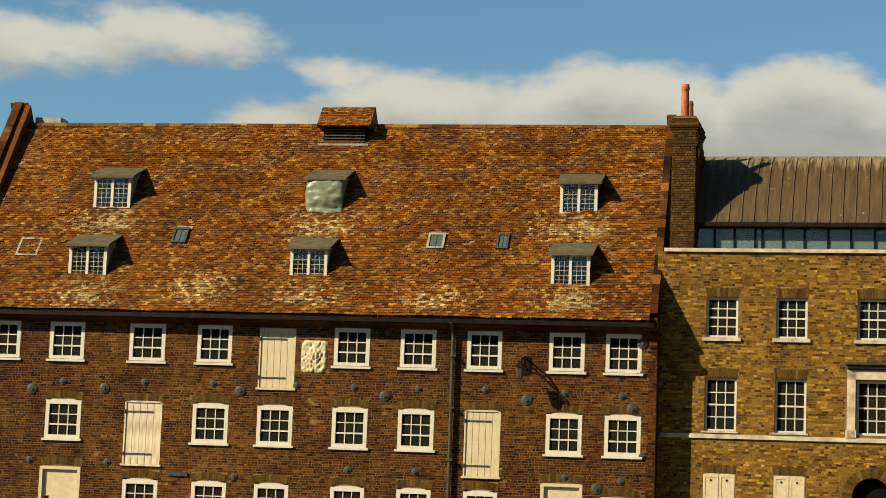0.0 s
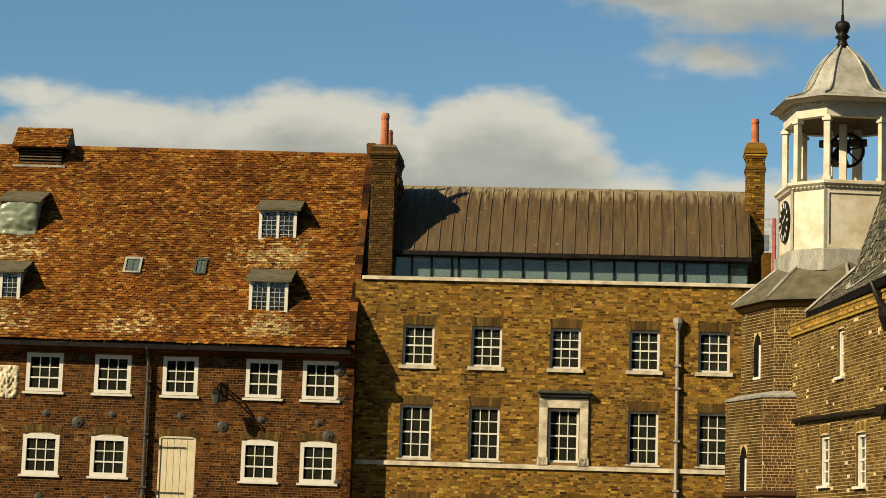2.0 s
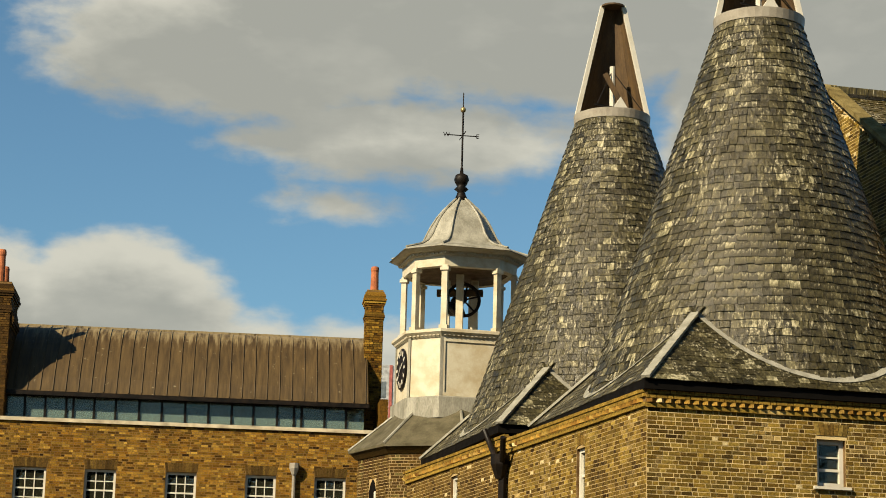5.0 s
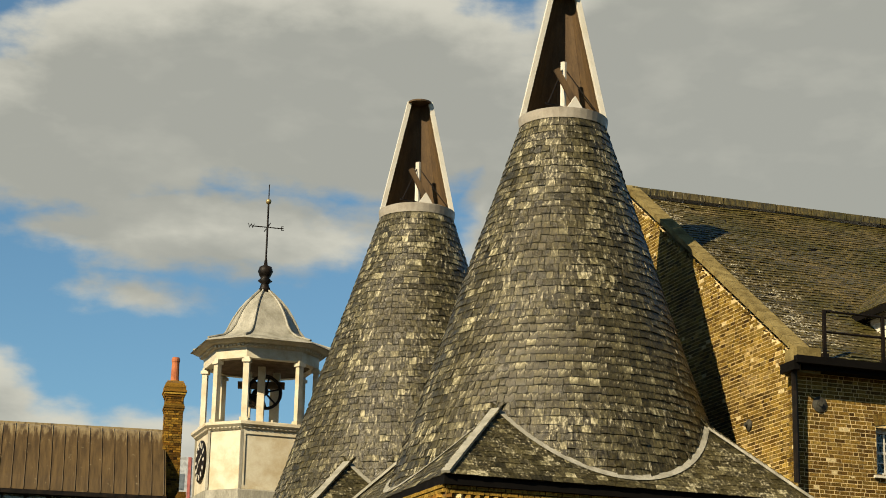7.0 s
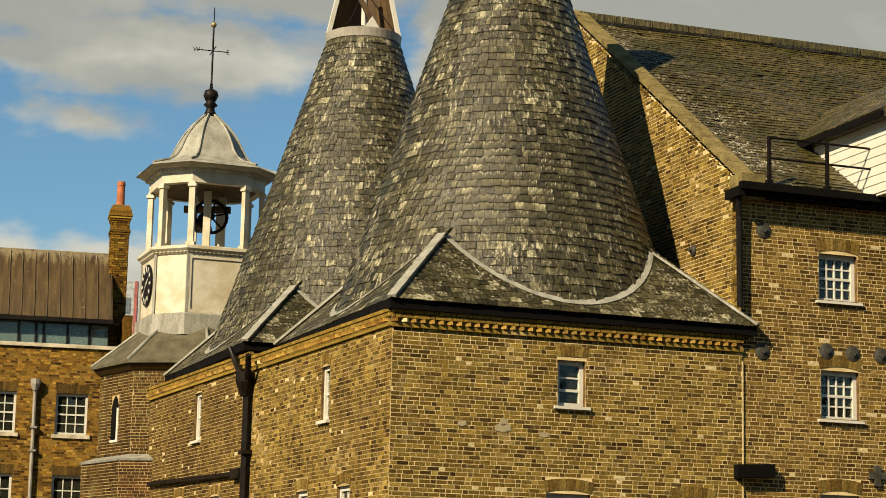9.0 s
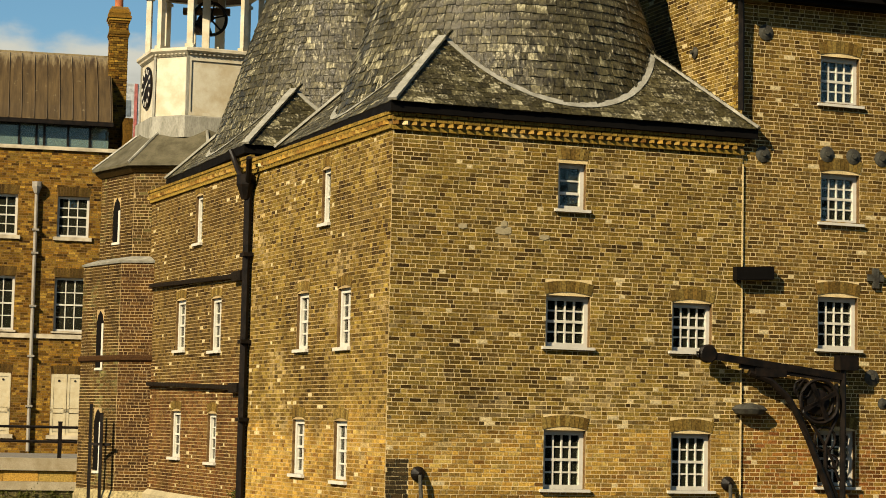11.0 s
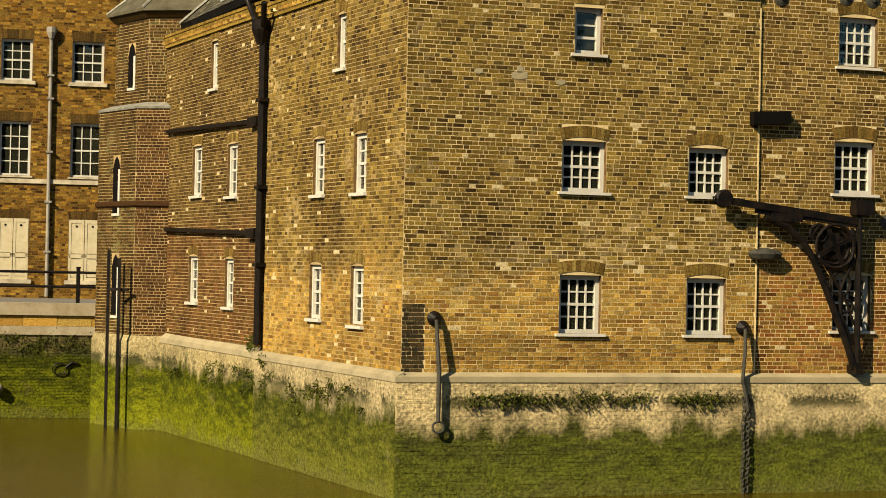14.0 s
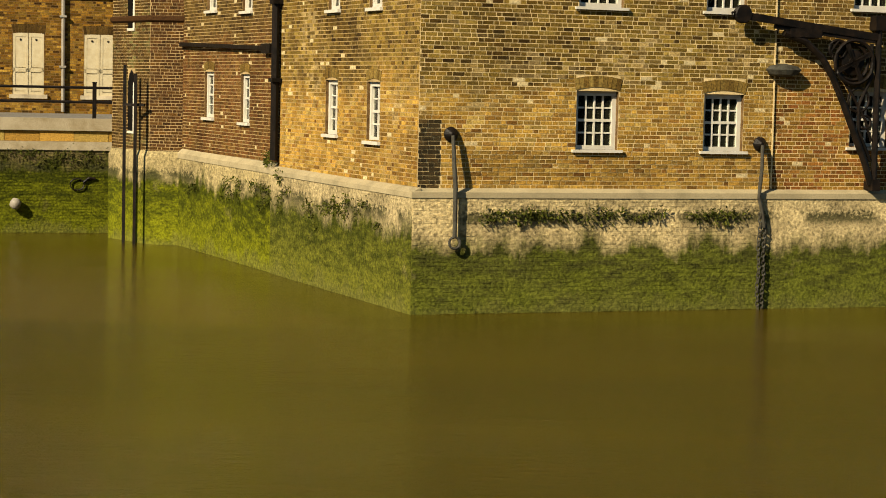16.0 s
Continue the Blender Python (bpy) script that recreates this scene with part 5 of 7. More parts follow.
# ribbon of glass under the metal roof
rib = part("ribbon_window", Geo().box(-5.65, 1.15, 12.0, 5.6, 1.25, 12.3).box(-5.65, 1.15, 12.98, 5.6, 1.25, 13.08), IRON, house, "dark-framed band of glass under the roof edge")
xs = [-5.62, -4.98, -4.36, -3.72, -3.5, -2.86, -2.2, -1.48, -0.78, -0.06, 0.66, 1.38, 2.06, 2.8, 3.32, 3.56, 4.28, 4.95, 5.55]
for a, b in zip(xs, xs[1:]):
    part("mullion", shared("mullion", lambda: Geo().box(-0.035, 1.13, 12.3, 0.035, 1.24, 12.98).mesh("mullion")), IRON, rib, m=Matrix.Translation((a, 0, 0)))
    p = part("pane", Geo().box(a + 0.03, 1.17, 12.3, b - 0.03, 1.18, 12.98), GLASS_SKY, rib)
    p.visible_shadow = False
part("inner_partition", Geo().box(-5.6, 2.6, 11.9, 5.5, 2.65, 13.0), ROOM, house)
for i, h in ((2, 0.3), (6, 0.22), (7, 0.62), (8, 0.5), (10, 0.6), (11, 0.62), (12, 0.62)):
    part("blind", Geo().box(xs[i] + 0.05, 1.42, 12.3, xs[i + 1] - 0.05, 1.44, 12.32 + h), STONE, rib)
# curved metal roof with standing seams
prof = [(0.85, 13.02), (0.9, 13.12)] + [(0.95 + 3.2 * (i / 12), 13.15 + 2.5 * math.sin(math.pi / 2 * (i / 12) ** 0.86)) for i in range(13)] + [(5.0, 15.66), (9.5, 13.0)]
g = Geo()
for x in (-5.75, 5.62):
    g.v += [(x, y, z) for y, z in prof]
k = len(prof)
g.f += [(i, i + 1, i + 1 + k, i + k) for i in range(k - 1)] + [tuple(reversed(range(k))), tuple(range(k, 2 * k)), (0, k, 2 * k - 1, k - 1)]
g.f = [tuple(reversed(q)) for q in g.f]
met = part("metal_roof", g, COPPER, house, "brown standing-seam metal roof, streaked with age")
for i in range(30):
    x = -5.70 + i * 0.388
    part("seam", shared("seam", lambda: Geo().tube([(0, y - 0.012, z + 0.012) for y, z in prof[1:-1]], 0.017, 5).mesh("seam")), COPPER, met, m=Matrix.Translation((x, 0, 0)))
part("ridge_capping", Geo().box(-5.78, 4.1, 15.62, 5.65, 4.6, 15.74), COPPER, met)
part("eaves_trim", Geo().box(-5.78, 0.80, 12.97, 5.65, 0.87, 13.1), IRON, met)


BRICK_STACK = pieces("blackened_chimney_brick", [(0.075, 0.040, 0.016), (0.045, 0.024, 0.010), (0.11, 0.060, 0.022), (0.06, 0.032, 0.013)])


def chimney(x0, x1, y0, y1, z0, z1, pot_x, pot_h, label, brick, bulge):
    ch = thing("chimney_stack", HOUSE, label, "chimney")
    rn = np.random.default_rng(int(x0 * 10) % 97)
    part("core", Geo().box(x0 + 0.01, y0 + 0.01, z0, x1 - 0.01, y1 - 0.01, z1), MORTAR_DARK if bulge else MORTAR, ch)
    n = int((z1 - z0) / 0.075)
    for face, (m, w) in enumerate(((Matrix.Translation((x0, y0, 0)), x1 - x0), (turned(x1, y0, 90), y1 - y0), (turned(x0, y1, -90), y1 - y0))):
        ob = part("brickwork", blocks(bond(0, w, z0, z1 - 0.5, [], rn), -0.01, 0.02, rn), brick, ch, m=m)
        tagged(ob, kind="stuff")
    for i, o in enumerate((0.03, 0.06, 0.09, 0.06, 0.06, 0.02, -0.02)):
        z = z1 - 0.5 + i * 0.075
        part("cap_course", Geo().box(x0 - o, y0 - o, z + 0.004, x1 + o, y1 + o, z + 0.072), brick, ch)
    for i, o in enumerate((0.03, 0.05, 0.03)):
        z = z1 - 0.95 + i * 0.075
        part("band_course", Geo().box(x0 - o, y0 - o, z + 0.004, x1 + o, y1 + o, z + 0.072), brick, ch)
    pot = part("pot", Geo().lathe([(0.15, z1), (0.135, z1 + 0.1), (0.12, z1 + pot_h * 0.8), (0.135, z1 + pot_h * 0.85), (0.135, z1 + pot_h * 0.93), (0.115, z1 + pot_h), (0.09, z1 + pot_h), (0.09, z1 + pot_h * 0.5)], 14, centre=(pot_x, y0 + 0.4), caps=False), POT, ch, "terracotta chimney pot", smooth=False)
    part("flaunching", Geo().lathe([(0.3, z1 - 0.0), (0.14, z1 + 0.08)], 10, centre=(pot_x, y0 + 0.4)), MORTAR_DARK, ch)
    if bulge:
        part("pot", shared("backpot", lambda: Geo().lathe([(0.15, 0), (0.12, 0.6), (0.13, 0.7), (0.1, 0.78)], 14).mesh("pot")), POT, ch, m=Matrix.Translation((pot_x + 0.02, y1 - 0.45, z1)))
        for i, o in enumerate((0.02, 0.05, 0.09, 0.12, 0.12, 0.1, 0.07, 0.04, 0.02)):
            z = z1 - 1.45 + i * 0.075
            part("corbel", Geo().box(x1 - 0.05, y0 + 0.05, z + 0.004, x1 + o, y1 - 0.05, z + 0.072), brick, ch)
    return ch


stack = chimney(-6.30, -5.56, 0.55, 2.5, 11.85, 16.40, -5.98, 1.1, "dark sooty brick chimney stack with terracotta pots", BRICK_STACK, True)
chimney(5.53, 6.09, 2.2, 2.9, 11.85, 17.0, 5.80, 0.85, "tall brown brick chimney stack with one terracotta pot", BRICK_HOUSE, False)

# ---- far tower block between the stack and the clock tower ----
blk = thing("tower_block", pose(-30.2, 195.0, 0, 0, 0, 8), "distant pale tower block with red and grey panels", "tower block")
part("wall", Geo().box(-0.4, 0, 2.9, 12, 14, 35.6), surface("pale_cladding", (0.45, 0.47, 0.48), 0.7), blk)
red = surface("red_cladding", (0.42, 0.12, 0.10), 0.7)
dim = surface("far_window", (0.16, 0.19, 0.21), 0.4)
for k in range(11):
    for j, x in enumerate((0.1, 1.9, 3.7, 5.5, 7.3)):
        part("window", shared("farwin", lambda: Geo().box(0, -0.05, 0, 0.75, 0.05, 1.5).mesh("window")), dim, blk, m=Matrix.Translation((x, 0, 4.5 + k * 2.8)))
for x in (1.15, 3.0, 6.6):
    part("panel", Geo().box(x, -0.08, 2.9, x + 0.3, 0.0, 35.6), red, blk)

# ---- the kiln house on the river ----
kiln = thing("kiln_house", FRONT, "yellow brick kiln house with two slated cones, rising from water", "kiln house")
FLANK = FRONT.inverted() @ SIDE
NEAR_TOP, FAR_TOP = 9.075, 9.20
front_win = [(2.95, 5.40, 3.81, 6.31, 4, 4), (5.45, 5.40, 6.26, 6.28, 4, 4), (2.95, 2.88, 3.76, 3.92, 4, 4), (5.46, 2.88, 6.26, 3.91, 4, 4), (3.15, 7.86, 3.69, 8.69, 1, 3)]
holes = [q[:4] for q in front_win]
skip = [(q[0] - 0.02, q[3] - 0.02, q[2] + 0.02, q[3] + 0.26) for q in front_win] + [(0.0, 2.2, 0.42, 3.38)]
brick_wall(kiln, I4, 0.0, 6.87, 2.175, NEAR_TOP, holes, skip, BRICK_KILN, MORTAR_PALE, 3, single=(0.6, 2.2, 6.8, 2.9))
for x0, z0, x1, z1, c, r in front_win:
    sash_window(kiln, I4, x0, z0, x1, z1, c, r, deep=0.1, fr=0.075, bow=0.05 if c > 1 else 0.0, sill_w=0.08, sill_h=0.05)
    arch_bricks(kiln, I4, x0 - 0.02, x1 + 0.02, z1 + 0.07, 0.06 if c > 1 else 0.0, 0.20, RUBBED)
BRICK_DARK = pieces("dark_engineering_brick", [(0.035, 0.028, 0.02), (0.05, 0.035, 0.022), (0.028, 0.022, 0.018), (0.075, 0.05, 0.03)])
rq = np.random.default_rng(51)
tagged(part("dark_brickwork", blocks(bond(0.0, 0.42, 2.175, 3.375, [], rq), -0.008, 0.02, rq), BRICK_DARK, kiln), kind="stuff")
near_win = [(-4.81, 5.36, -4.15, 6.44, 2, 4), (-2.54, 5.34, -1.88, 6.42, 2, 4), (-4.89, 2.98, -4.2, 4.02, 2, 4), (-2.58, 2.92, -1.9, 4.0, 2, 4), (-3.56, 7.70, -3.10, 8.72, 1, 2)]
far_win = [(-13.30, 5.56, -12.52, 6.70, 2, 4), (-10.52, 5.48, -9.78, 6.62, 2, 4), (-13.44, 3.12, -12.66, 4.17, 2, 4), (-10.55, 3.07, -9.9, 4.12, 2, 4), (-11.95, 7.93, -11.42, 9.0, 1, 2)]
for wins, a, b, z0, top, brick, seed in ((near_win, -7.75, 0.0, 2.2, NEAR_TOP, BRICK_KILN, 4), (far_win, -15.9, -7.75, 2.3, FAR_TOP, BRICK_RED, 6)):
    holes = [q[:4] for q in wins]
    skip = [(q[0] - 0.02, q[3] - 0.02, q[2] + 0.02, q[3] + 0.24) for q in wins]
    # mortar coloured darker than the front's, to offset the sun on this flank
    brick_wall(kiln, FLANK, a, b, z0, top, holes, skip, brick, MORTAR_MID, seed)
    for x0, z0, x1, z1, c, r in wins:
        sash_window(kiln, FLANK, x0, z0, x1, z1, c, r, deep=0.06, fr=0.075, bow=0.04 if c > 1 else 0.0, sill_w=0.06, sill_h=0.06)
        arch_bricks(kiln, FLANK, x0 - 0.02, x1 + 0.02, z1 + 0.06, 0.05, 0.18, RUBBED)


def cornice(m, a, b, z):
    """A strip of pale bricks over a dog-tooth course."""
    c = part("cornice", Geo().box(a, -0.03, z, b, 0.1, z + 0.26), MORTAR, kiln, m=m)
    for k in range(2):
        tagged(part("cornice_bricks", blocks(bond(a, b, z + 0.15 + k * 0.075 - 0.0, z + 0.225 + k * 0.075, [], np.random.default_rng(8 + k)), -0.075 - 0.02 * k, 0.0, np.random.default_rng(9)), BRICK_CORNICE, c), kind="stuff")
    n = int((b - a) / 0.17)
    me = shared("dogtooth", lambda: Geo().add([(-0.075, 0, 0.01), (0, -0.09, 0.01), (0.075, 0, 0.01), (-0.075, 0, 0.075), (0, -0.09, 0.075), (0.075, 0, 0.075)], [(2, 1, 0), (3, 4, 5), (0, 1, 4, 3), (1, 2, 5, 4)]).mesh("dogtooth_brick"))
    for i in range(n):
        part("dogtooth_brick", me, BRICK_KILN, c, m=Matrix.Translation((a + (i + 0.5) * 0.17, -0.028, z + 0.07)))
    part("band_course", Geo().box(a, -0.05, z - 0.005, b, 0.0, z + 0.065), BRICK_KILN, c)
    return c


BRICK_CORNICE = pieces("clean_yellow_brick", tone=0.50, palette=[(0.44, 0.28, 0.08), (0.50, 0.33, 0.10), (0.38, 0.23, 0.065)])
cornice(I4, -0.03, 6.87, NEAR_TOP)
cornice(FLANK, -7.75, 0.03, NEAR_TOP + 0.02)
cornice(FLANK, -15.9, -7.75, FAR_TOP)
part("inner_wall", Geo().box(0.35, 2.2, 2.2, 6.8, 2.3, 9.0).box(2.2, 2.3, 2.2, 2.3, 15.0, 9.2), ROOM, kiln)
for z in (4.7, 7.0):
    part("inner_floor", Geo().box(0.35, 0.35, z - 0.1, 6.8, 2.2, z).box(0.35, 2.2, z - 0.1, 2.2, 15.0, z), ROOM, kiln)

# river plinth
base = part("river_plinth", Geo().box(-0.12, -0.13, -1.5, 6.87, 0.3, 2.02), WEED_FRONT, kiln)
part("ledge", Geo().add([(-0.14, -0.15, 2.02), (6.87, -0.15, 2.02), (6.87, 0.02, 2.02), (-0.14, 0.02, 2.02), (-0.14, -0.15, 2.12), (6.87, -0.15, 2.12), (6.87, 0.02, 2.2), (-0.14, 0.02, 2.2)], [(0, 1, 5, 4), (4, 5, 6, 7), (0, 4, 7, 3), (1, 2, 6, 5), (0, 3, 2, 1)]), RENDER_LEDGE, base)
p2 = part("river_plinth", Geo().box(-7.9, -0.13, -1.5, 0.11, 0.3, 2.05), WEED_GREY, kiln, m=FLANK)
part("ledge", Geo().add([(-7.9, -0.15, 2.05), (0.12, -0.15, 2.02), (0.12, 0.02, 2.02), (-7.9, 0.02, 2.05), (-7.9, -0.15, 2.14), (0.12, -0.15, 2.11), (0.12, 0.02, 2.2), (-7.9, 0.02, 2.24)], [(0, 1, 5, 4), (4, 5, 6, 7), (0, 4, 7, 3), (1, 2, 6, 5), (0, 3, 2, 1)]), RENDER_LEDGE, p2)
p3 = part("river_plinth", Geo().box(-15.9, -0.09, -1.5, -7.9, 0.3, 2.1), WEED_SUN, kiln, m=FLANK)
part("ledge", Geo().add([(-15.9, -0.11, 2.1), (-7.9, -0.11, 2.06), (-7.9, 0.02, 2.06), (-15.9, 0.02, 2.1), (-15.9, -0.11, 2.22), (-7.9, -0.11, 2.17), (-7.9, 0.02, 2.28), (-15.9, 0.02, 2.36)], [(0, 1, 5, 4), (4, 5, 6, 7), (0, 4, 7, 3), (1, 2, 6, 5), (0, 3, 2, 1)]), RENDER_LEDGE, p3)

for obj, a, b, mat_ in ((base, -0.12, 6.87, WEED_FRONT),):
    tagged(part("brickwork", blocks(bond(a, b, -0.3, 2.0, [], rq), -0.1335, -0.12, rq, 0.003), mat_, obj), kind="stuff")
for obj, a, b, y, mat_ in ((p2, -7.9, 0.11, -0.1335, WEED_GREY), (p3, -15.9, -7.9, -0.0935, WEED_SUN)):
    tagged(part("brickwork", blocks(bond(a, b, -0.3, 2.03, [], rq), y, y + 0.02, rq, 0.004), mat_, obj), kind="stuff")
# conical slate roofs on square bases
NECK_R, NECK_Z, FLARE = 0.845, 17.40, 0.331
KC = (3.50, 3.40)
EAVE = 9.533
HALF, SK = 3.60, 0.997


def cone_r(z):
    return NECK_R + FLARE * (NECK_Z - z)


def kiln_roof(parent, m, lone):
    """Square skirt of slates, a tall slated cone, lead where they meet, and a timber cowl."""
    a, b = KC[0] - HALF, KC[0] + HALF
    c, d = KC[1] - HALF, KC[1] + HALF
    apex = (KC[0], KC[1], EAVE + SK * HALF - 0.05)
    skirt = part("skirt_roof", Geo().add([(a, c, EAVE), (b, c, EAVE), (b, d, EAVE), (a, d, EAVE), apex], [(0, 1, 4), (1, 2, 4), (2, 3, 4), (3, 0, 4), (3, 2, 1, 0)]), TAR, parent, "slate roof: square skirt and tall cone with a timber cowl", m)
    rn = np.random.default_rng(21)
    L = math.hypot(1, SK)
    ax = {0: ((a, c), (1, 0), (0, 1)), 1: ((b, c), (0, 1), (-1, 0)), 3: ((a, d), (0, -1), (1, 0))}
    for k, (o, al, inn) in ax.items():
        up = np.array([inn[0] / L, inn[1] / L, SK / L])
        nrm = np.array([-inn[0] * SK / L, -inn[1] * SK / L, 1 / L])
        org = np.array([o[0], o[1], EAVE])
        alv = np.array([al[0], al[1], 0.0])

        def keep(x, s):
            i = s / L
            px, py = o[0] + al[0] * x + inn[0] * i, o[1] + al[1] * x + inn[1] * i
            z = EAVE + SK * i
            return (x > i - 0.02) & (x < 2 * HALF - i + 0.02) & (np.hypot(px - KC[0], py - KC[1]) > cone_r(z) - 0.12)
        co = shingle_rows(org, alv, up, nrm, 2 * HALF, HALF * L * 0.75, 0.2, 0.15, rn, keep=keep, thick=0.010, tilt=0.012, lift=0.018)
        tagged(part("skirt_slating", tile_mesh("skirt_slating", co), SLATE, skirt), kind="stuff")
    # hips
    for sx, sy in ((-1, -1), (1, -1), (-1, 1), (1, 1)):
        dd = 3.05
        p0 = Vector((KC[0] + sx * HALF, KC[1] + sy * HALF, EAVE + 0.04))
        p1 = Vector((KC[0] + sx * dd / math.sqrt(2), KC[1] + sy * dd / math.sqrt(2), EAVE + SK * (HALF - dd / math.sqrt(2)) + 0.06))
        part("hip_lead", Geo().bar(p0, p1, 0.17, 0.05), LEAD, skirt)
    # the cone
    cone = part("cone", Geo().lathe([(cone_r(EAVE - 0.1) - 0.03, EAVE - 0.1), (NECK_R - 0.03, NECK_Z)], 64, centre=KC), TAR, skirt)
    gauge = 0.165
    slant = math.hypot(1, FLARE)
    nc = int((NECK_Z - EAVE - 0.2) * slant / gauge)
    out = []
    for k in range(nc):
        z0 = EAVE + 0.25 + k * gauge / slant
        z1 = z0 + gauge * 1.3 / slant
        r0, r1 = cone_r(z0), cone_r(min(z1, NECK_Z))
        n = max(14, int(math.tau * r0 / 0.155))
        edges = np.cumsum(rn.uniform(0.62, 1.38, n))
        edges = edges * math.tau / edges[-1] + rn.uniform(0, math.tau)
        for j in range(n):
            t0, t1 = edges[j - 1] - (math.tau if j == 0 else 0), edges[j] - 0.008 / r0
            tm = (t0 + t1) / 2
            # the back, turned from the river, has no view of it
            if math.cos(tm - radians(-112)) < -0.35:
                continue
            if SK * (HALF - max(abs(r0 * math.cos(tm)), abs(r0 * math.sin(tm)))) + EAVE > z1 + 0.05:
                continue
            l0, l1 = 0.026 + rn.normal(0, 0.006), 0.026 + rn.normal(0, 0.006)
            dz = rn.uniform(-0.018, 0.018)
            q = []
            for th in (0.0, -0.012):
                for t, r, z, e in ((t0, r0, z0 + dz, l0), (t1, r0, z0 + dz, l1), (t1, r1, z1, 0.004), (t0, r1, z1, 0.004)):
                    q.append((KC[0] + (r + e + th) * math.cos(t), KC[1] + (r + e + th) * math.sin(t), z))
            out.append(q)
    co = np.array(out)
    lay(cone, co, SLATE, "slate", lone, lambda q: (q[:, 2] > 11.2) & (q[:, 2] < 12.9) & (q[:, 0] < KC[0] + 1.2) & (q[:, 1] < KC[1] - 1.0))
    # lead along the line where skirt and cone meet
    g = Geo()
    n = 160
    for i in range(n):
        t = math.tau * i / n
        cc = max(abs(math.cos(t)), abs(math.sin(t)))
        dist = ((NECK_Z + NECK_R / FLARE) - EAVE - SK * HALF) / (1 / FLARE - SK * cc)
        for e in (-0.03, 0.10):
            q = dist + e
            g.v.append((KC[0] + q * math.cos(t), KC[1] + q * math.sin(t), EAVE + SK * (HALF - q * cc) + 0.055))
    g.f = [(2 * i, 2 * i + 1, (2 * i + 3) % (2 * n), (2 * i + 2) % (2 * n)) for i in range(n)]
    part("lead_flashing", g, LEAD, skirt)
    part("fascia", Geo().box(a, c + 0.05, EAVE - 0.16, b, c + 0.2, EAVE + 0.012).box(a, c + 0.2, EAVE - 0.16, a + 0.14, d, EAVE + 0.015), TAR, skirt)
    # cowl, open to the river
    ring = part("neck_ring", Geo().lathe([(NECK_R + 0.05, NECK_Z - 0.08), (NECK_R + 0.07, NECK_Z + 0.12), (NECK_R - 0.02, NECK_Z + 0.16)], 40, centre=KC), PALE_IRON, skirt)
    g = Geo()
    cowl = part("cowl", Geo().box(0, 0, 0, 1, 1, 1), WHITE, skirt, "white-painted timber cowl, brown boards inside")
    top, foot, r0, r1 = 20.28, NECK_Z + 0.14, 0.84, 0.25
    face = radians(-108)
    nb = 11
    for i in range(nb):
        t0, t1 = face + radians(88) + radians(184) * i / nb, face + radians(88) + radians(184) * (i + 0.985) / nb
        P = lambda r, t, z: (KC[0] + r * math.cos(t), KC[1] + r * math.sin(t), z)
        g = Geo().add([P(r0, t0, foot), P(r0, t1, foot), P(r1, t1, top), P(r1, t0, top), P(r0 - 0.025, t0, foot), P(r0 - 0.025, t1, foot), P(r1 - 0.025, t1, top), P(r1 - 0.025, t0, top)], [(0, 1, 2, 3), (1, 0, 4, 5), (2, 1, 5, 6), (3, 2, 6, 7), (0, 3, 7, 4)])
        if i:
            part("cowl_board", g, WHITE, cowl)
        else:
            cowl.data = g.mesh("cowl")
            cowl.data.materials.append(WHITE)
        part("lining_board", Geo().add([P(r0 - 0.03, t0, foot), P(r0 - 0.03, t1, foot), P(r1 - 0.03, t1, top), P(r1 - 0.03, t0, top), P(r0 - 0.05 - 0.008 * (i % 2), t0, foot), P(r0 - 0.05 - 0.008 * (i % 2), t1, foot), P(r1 - 0.05, t1, top), P(r1 - 0.05, t0, top)], [(3, 2, 1, 0), (4, 5, 6, 7), (0, 1, 5, 4), (1, 2, 6, 5), (2, 3, 7, 6), (3, 0, 4, 7)]), OAK, cowl)
    for s in (88, 272):
        t = face + radians(s)
        part("edge_board", Geo().bar((KC[0] + (r0 + 0.0) * math.cos(t), KC[1] + (r0 + 0.0) * math.sin(t), foot), (KC[0] + r1 * math.cos(t), KC[1] + r1 * math.sin(t), top + 0.03), 0.075, 0.10), WHITE, cowl)
    part("cowl_cap", Geo().lathe([(r1 + 0.03, top), (r1 + 0.03, top + 0.04)], 14, centre=KC), OAK, cowl)
    part("pole", Geo().tube([(KC[0], KC[1], foot - 0.1), (KC[0], KC[1], foot + 1.25)], 0.065), WHITE, cowl)
    part("brace", Geo().bar((KC[0] - 0.3, KC[1] - 0.35, foot + 0.95), (KC[0] + 0.18, KC[1] - 0.42, foot + 0.08), 0.06, 0.12), OAK, cowl)
    part("saddle", Geo().prism([(KC[0] - 0.2, foot), (KC[0] + 0.24, foot), (KC[0] + 0.02, foot + 0.34)], KC[1] - 0.6, KC[1] - 0.52), WHITE, cowl)
    part("tie", Geo().bar((KC[0] - 0.6, KC[1] - 0.55, foot + 0.12), (KC[0] + 0.75, KC[1] - 0.2, foot + 0.12), 0.03), IRON, cowl)
    part("tie", Geo().bar((KC[0] - 0.55, KC[1] - 0.5, foot + 0.1), (KC[0], KC[1], foot + 1.15), 0.02), IRON, cowl)
    part("tie", Geo().bar((KC[0] + 0.7, KC[1] - 0.2, foot + 0.15), (KC[0], KC[1], foot + 1.15), 0.02), IRON, cowl)
    return skirt


kiln_roof(kiln, I4, 300)
kiln_roof(kiln, Matrix.Translation((-0.36, 8.29, 0.20)), 0)
part("rear_wall", Geo().box(0.2, 15.6, 2.2, 6.87, 15.9, 9.6).box(6.57, 7.0, 2.2, 6.87, 15.6, 9.6), BRICK_KILN, kiln)
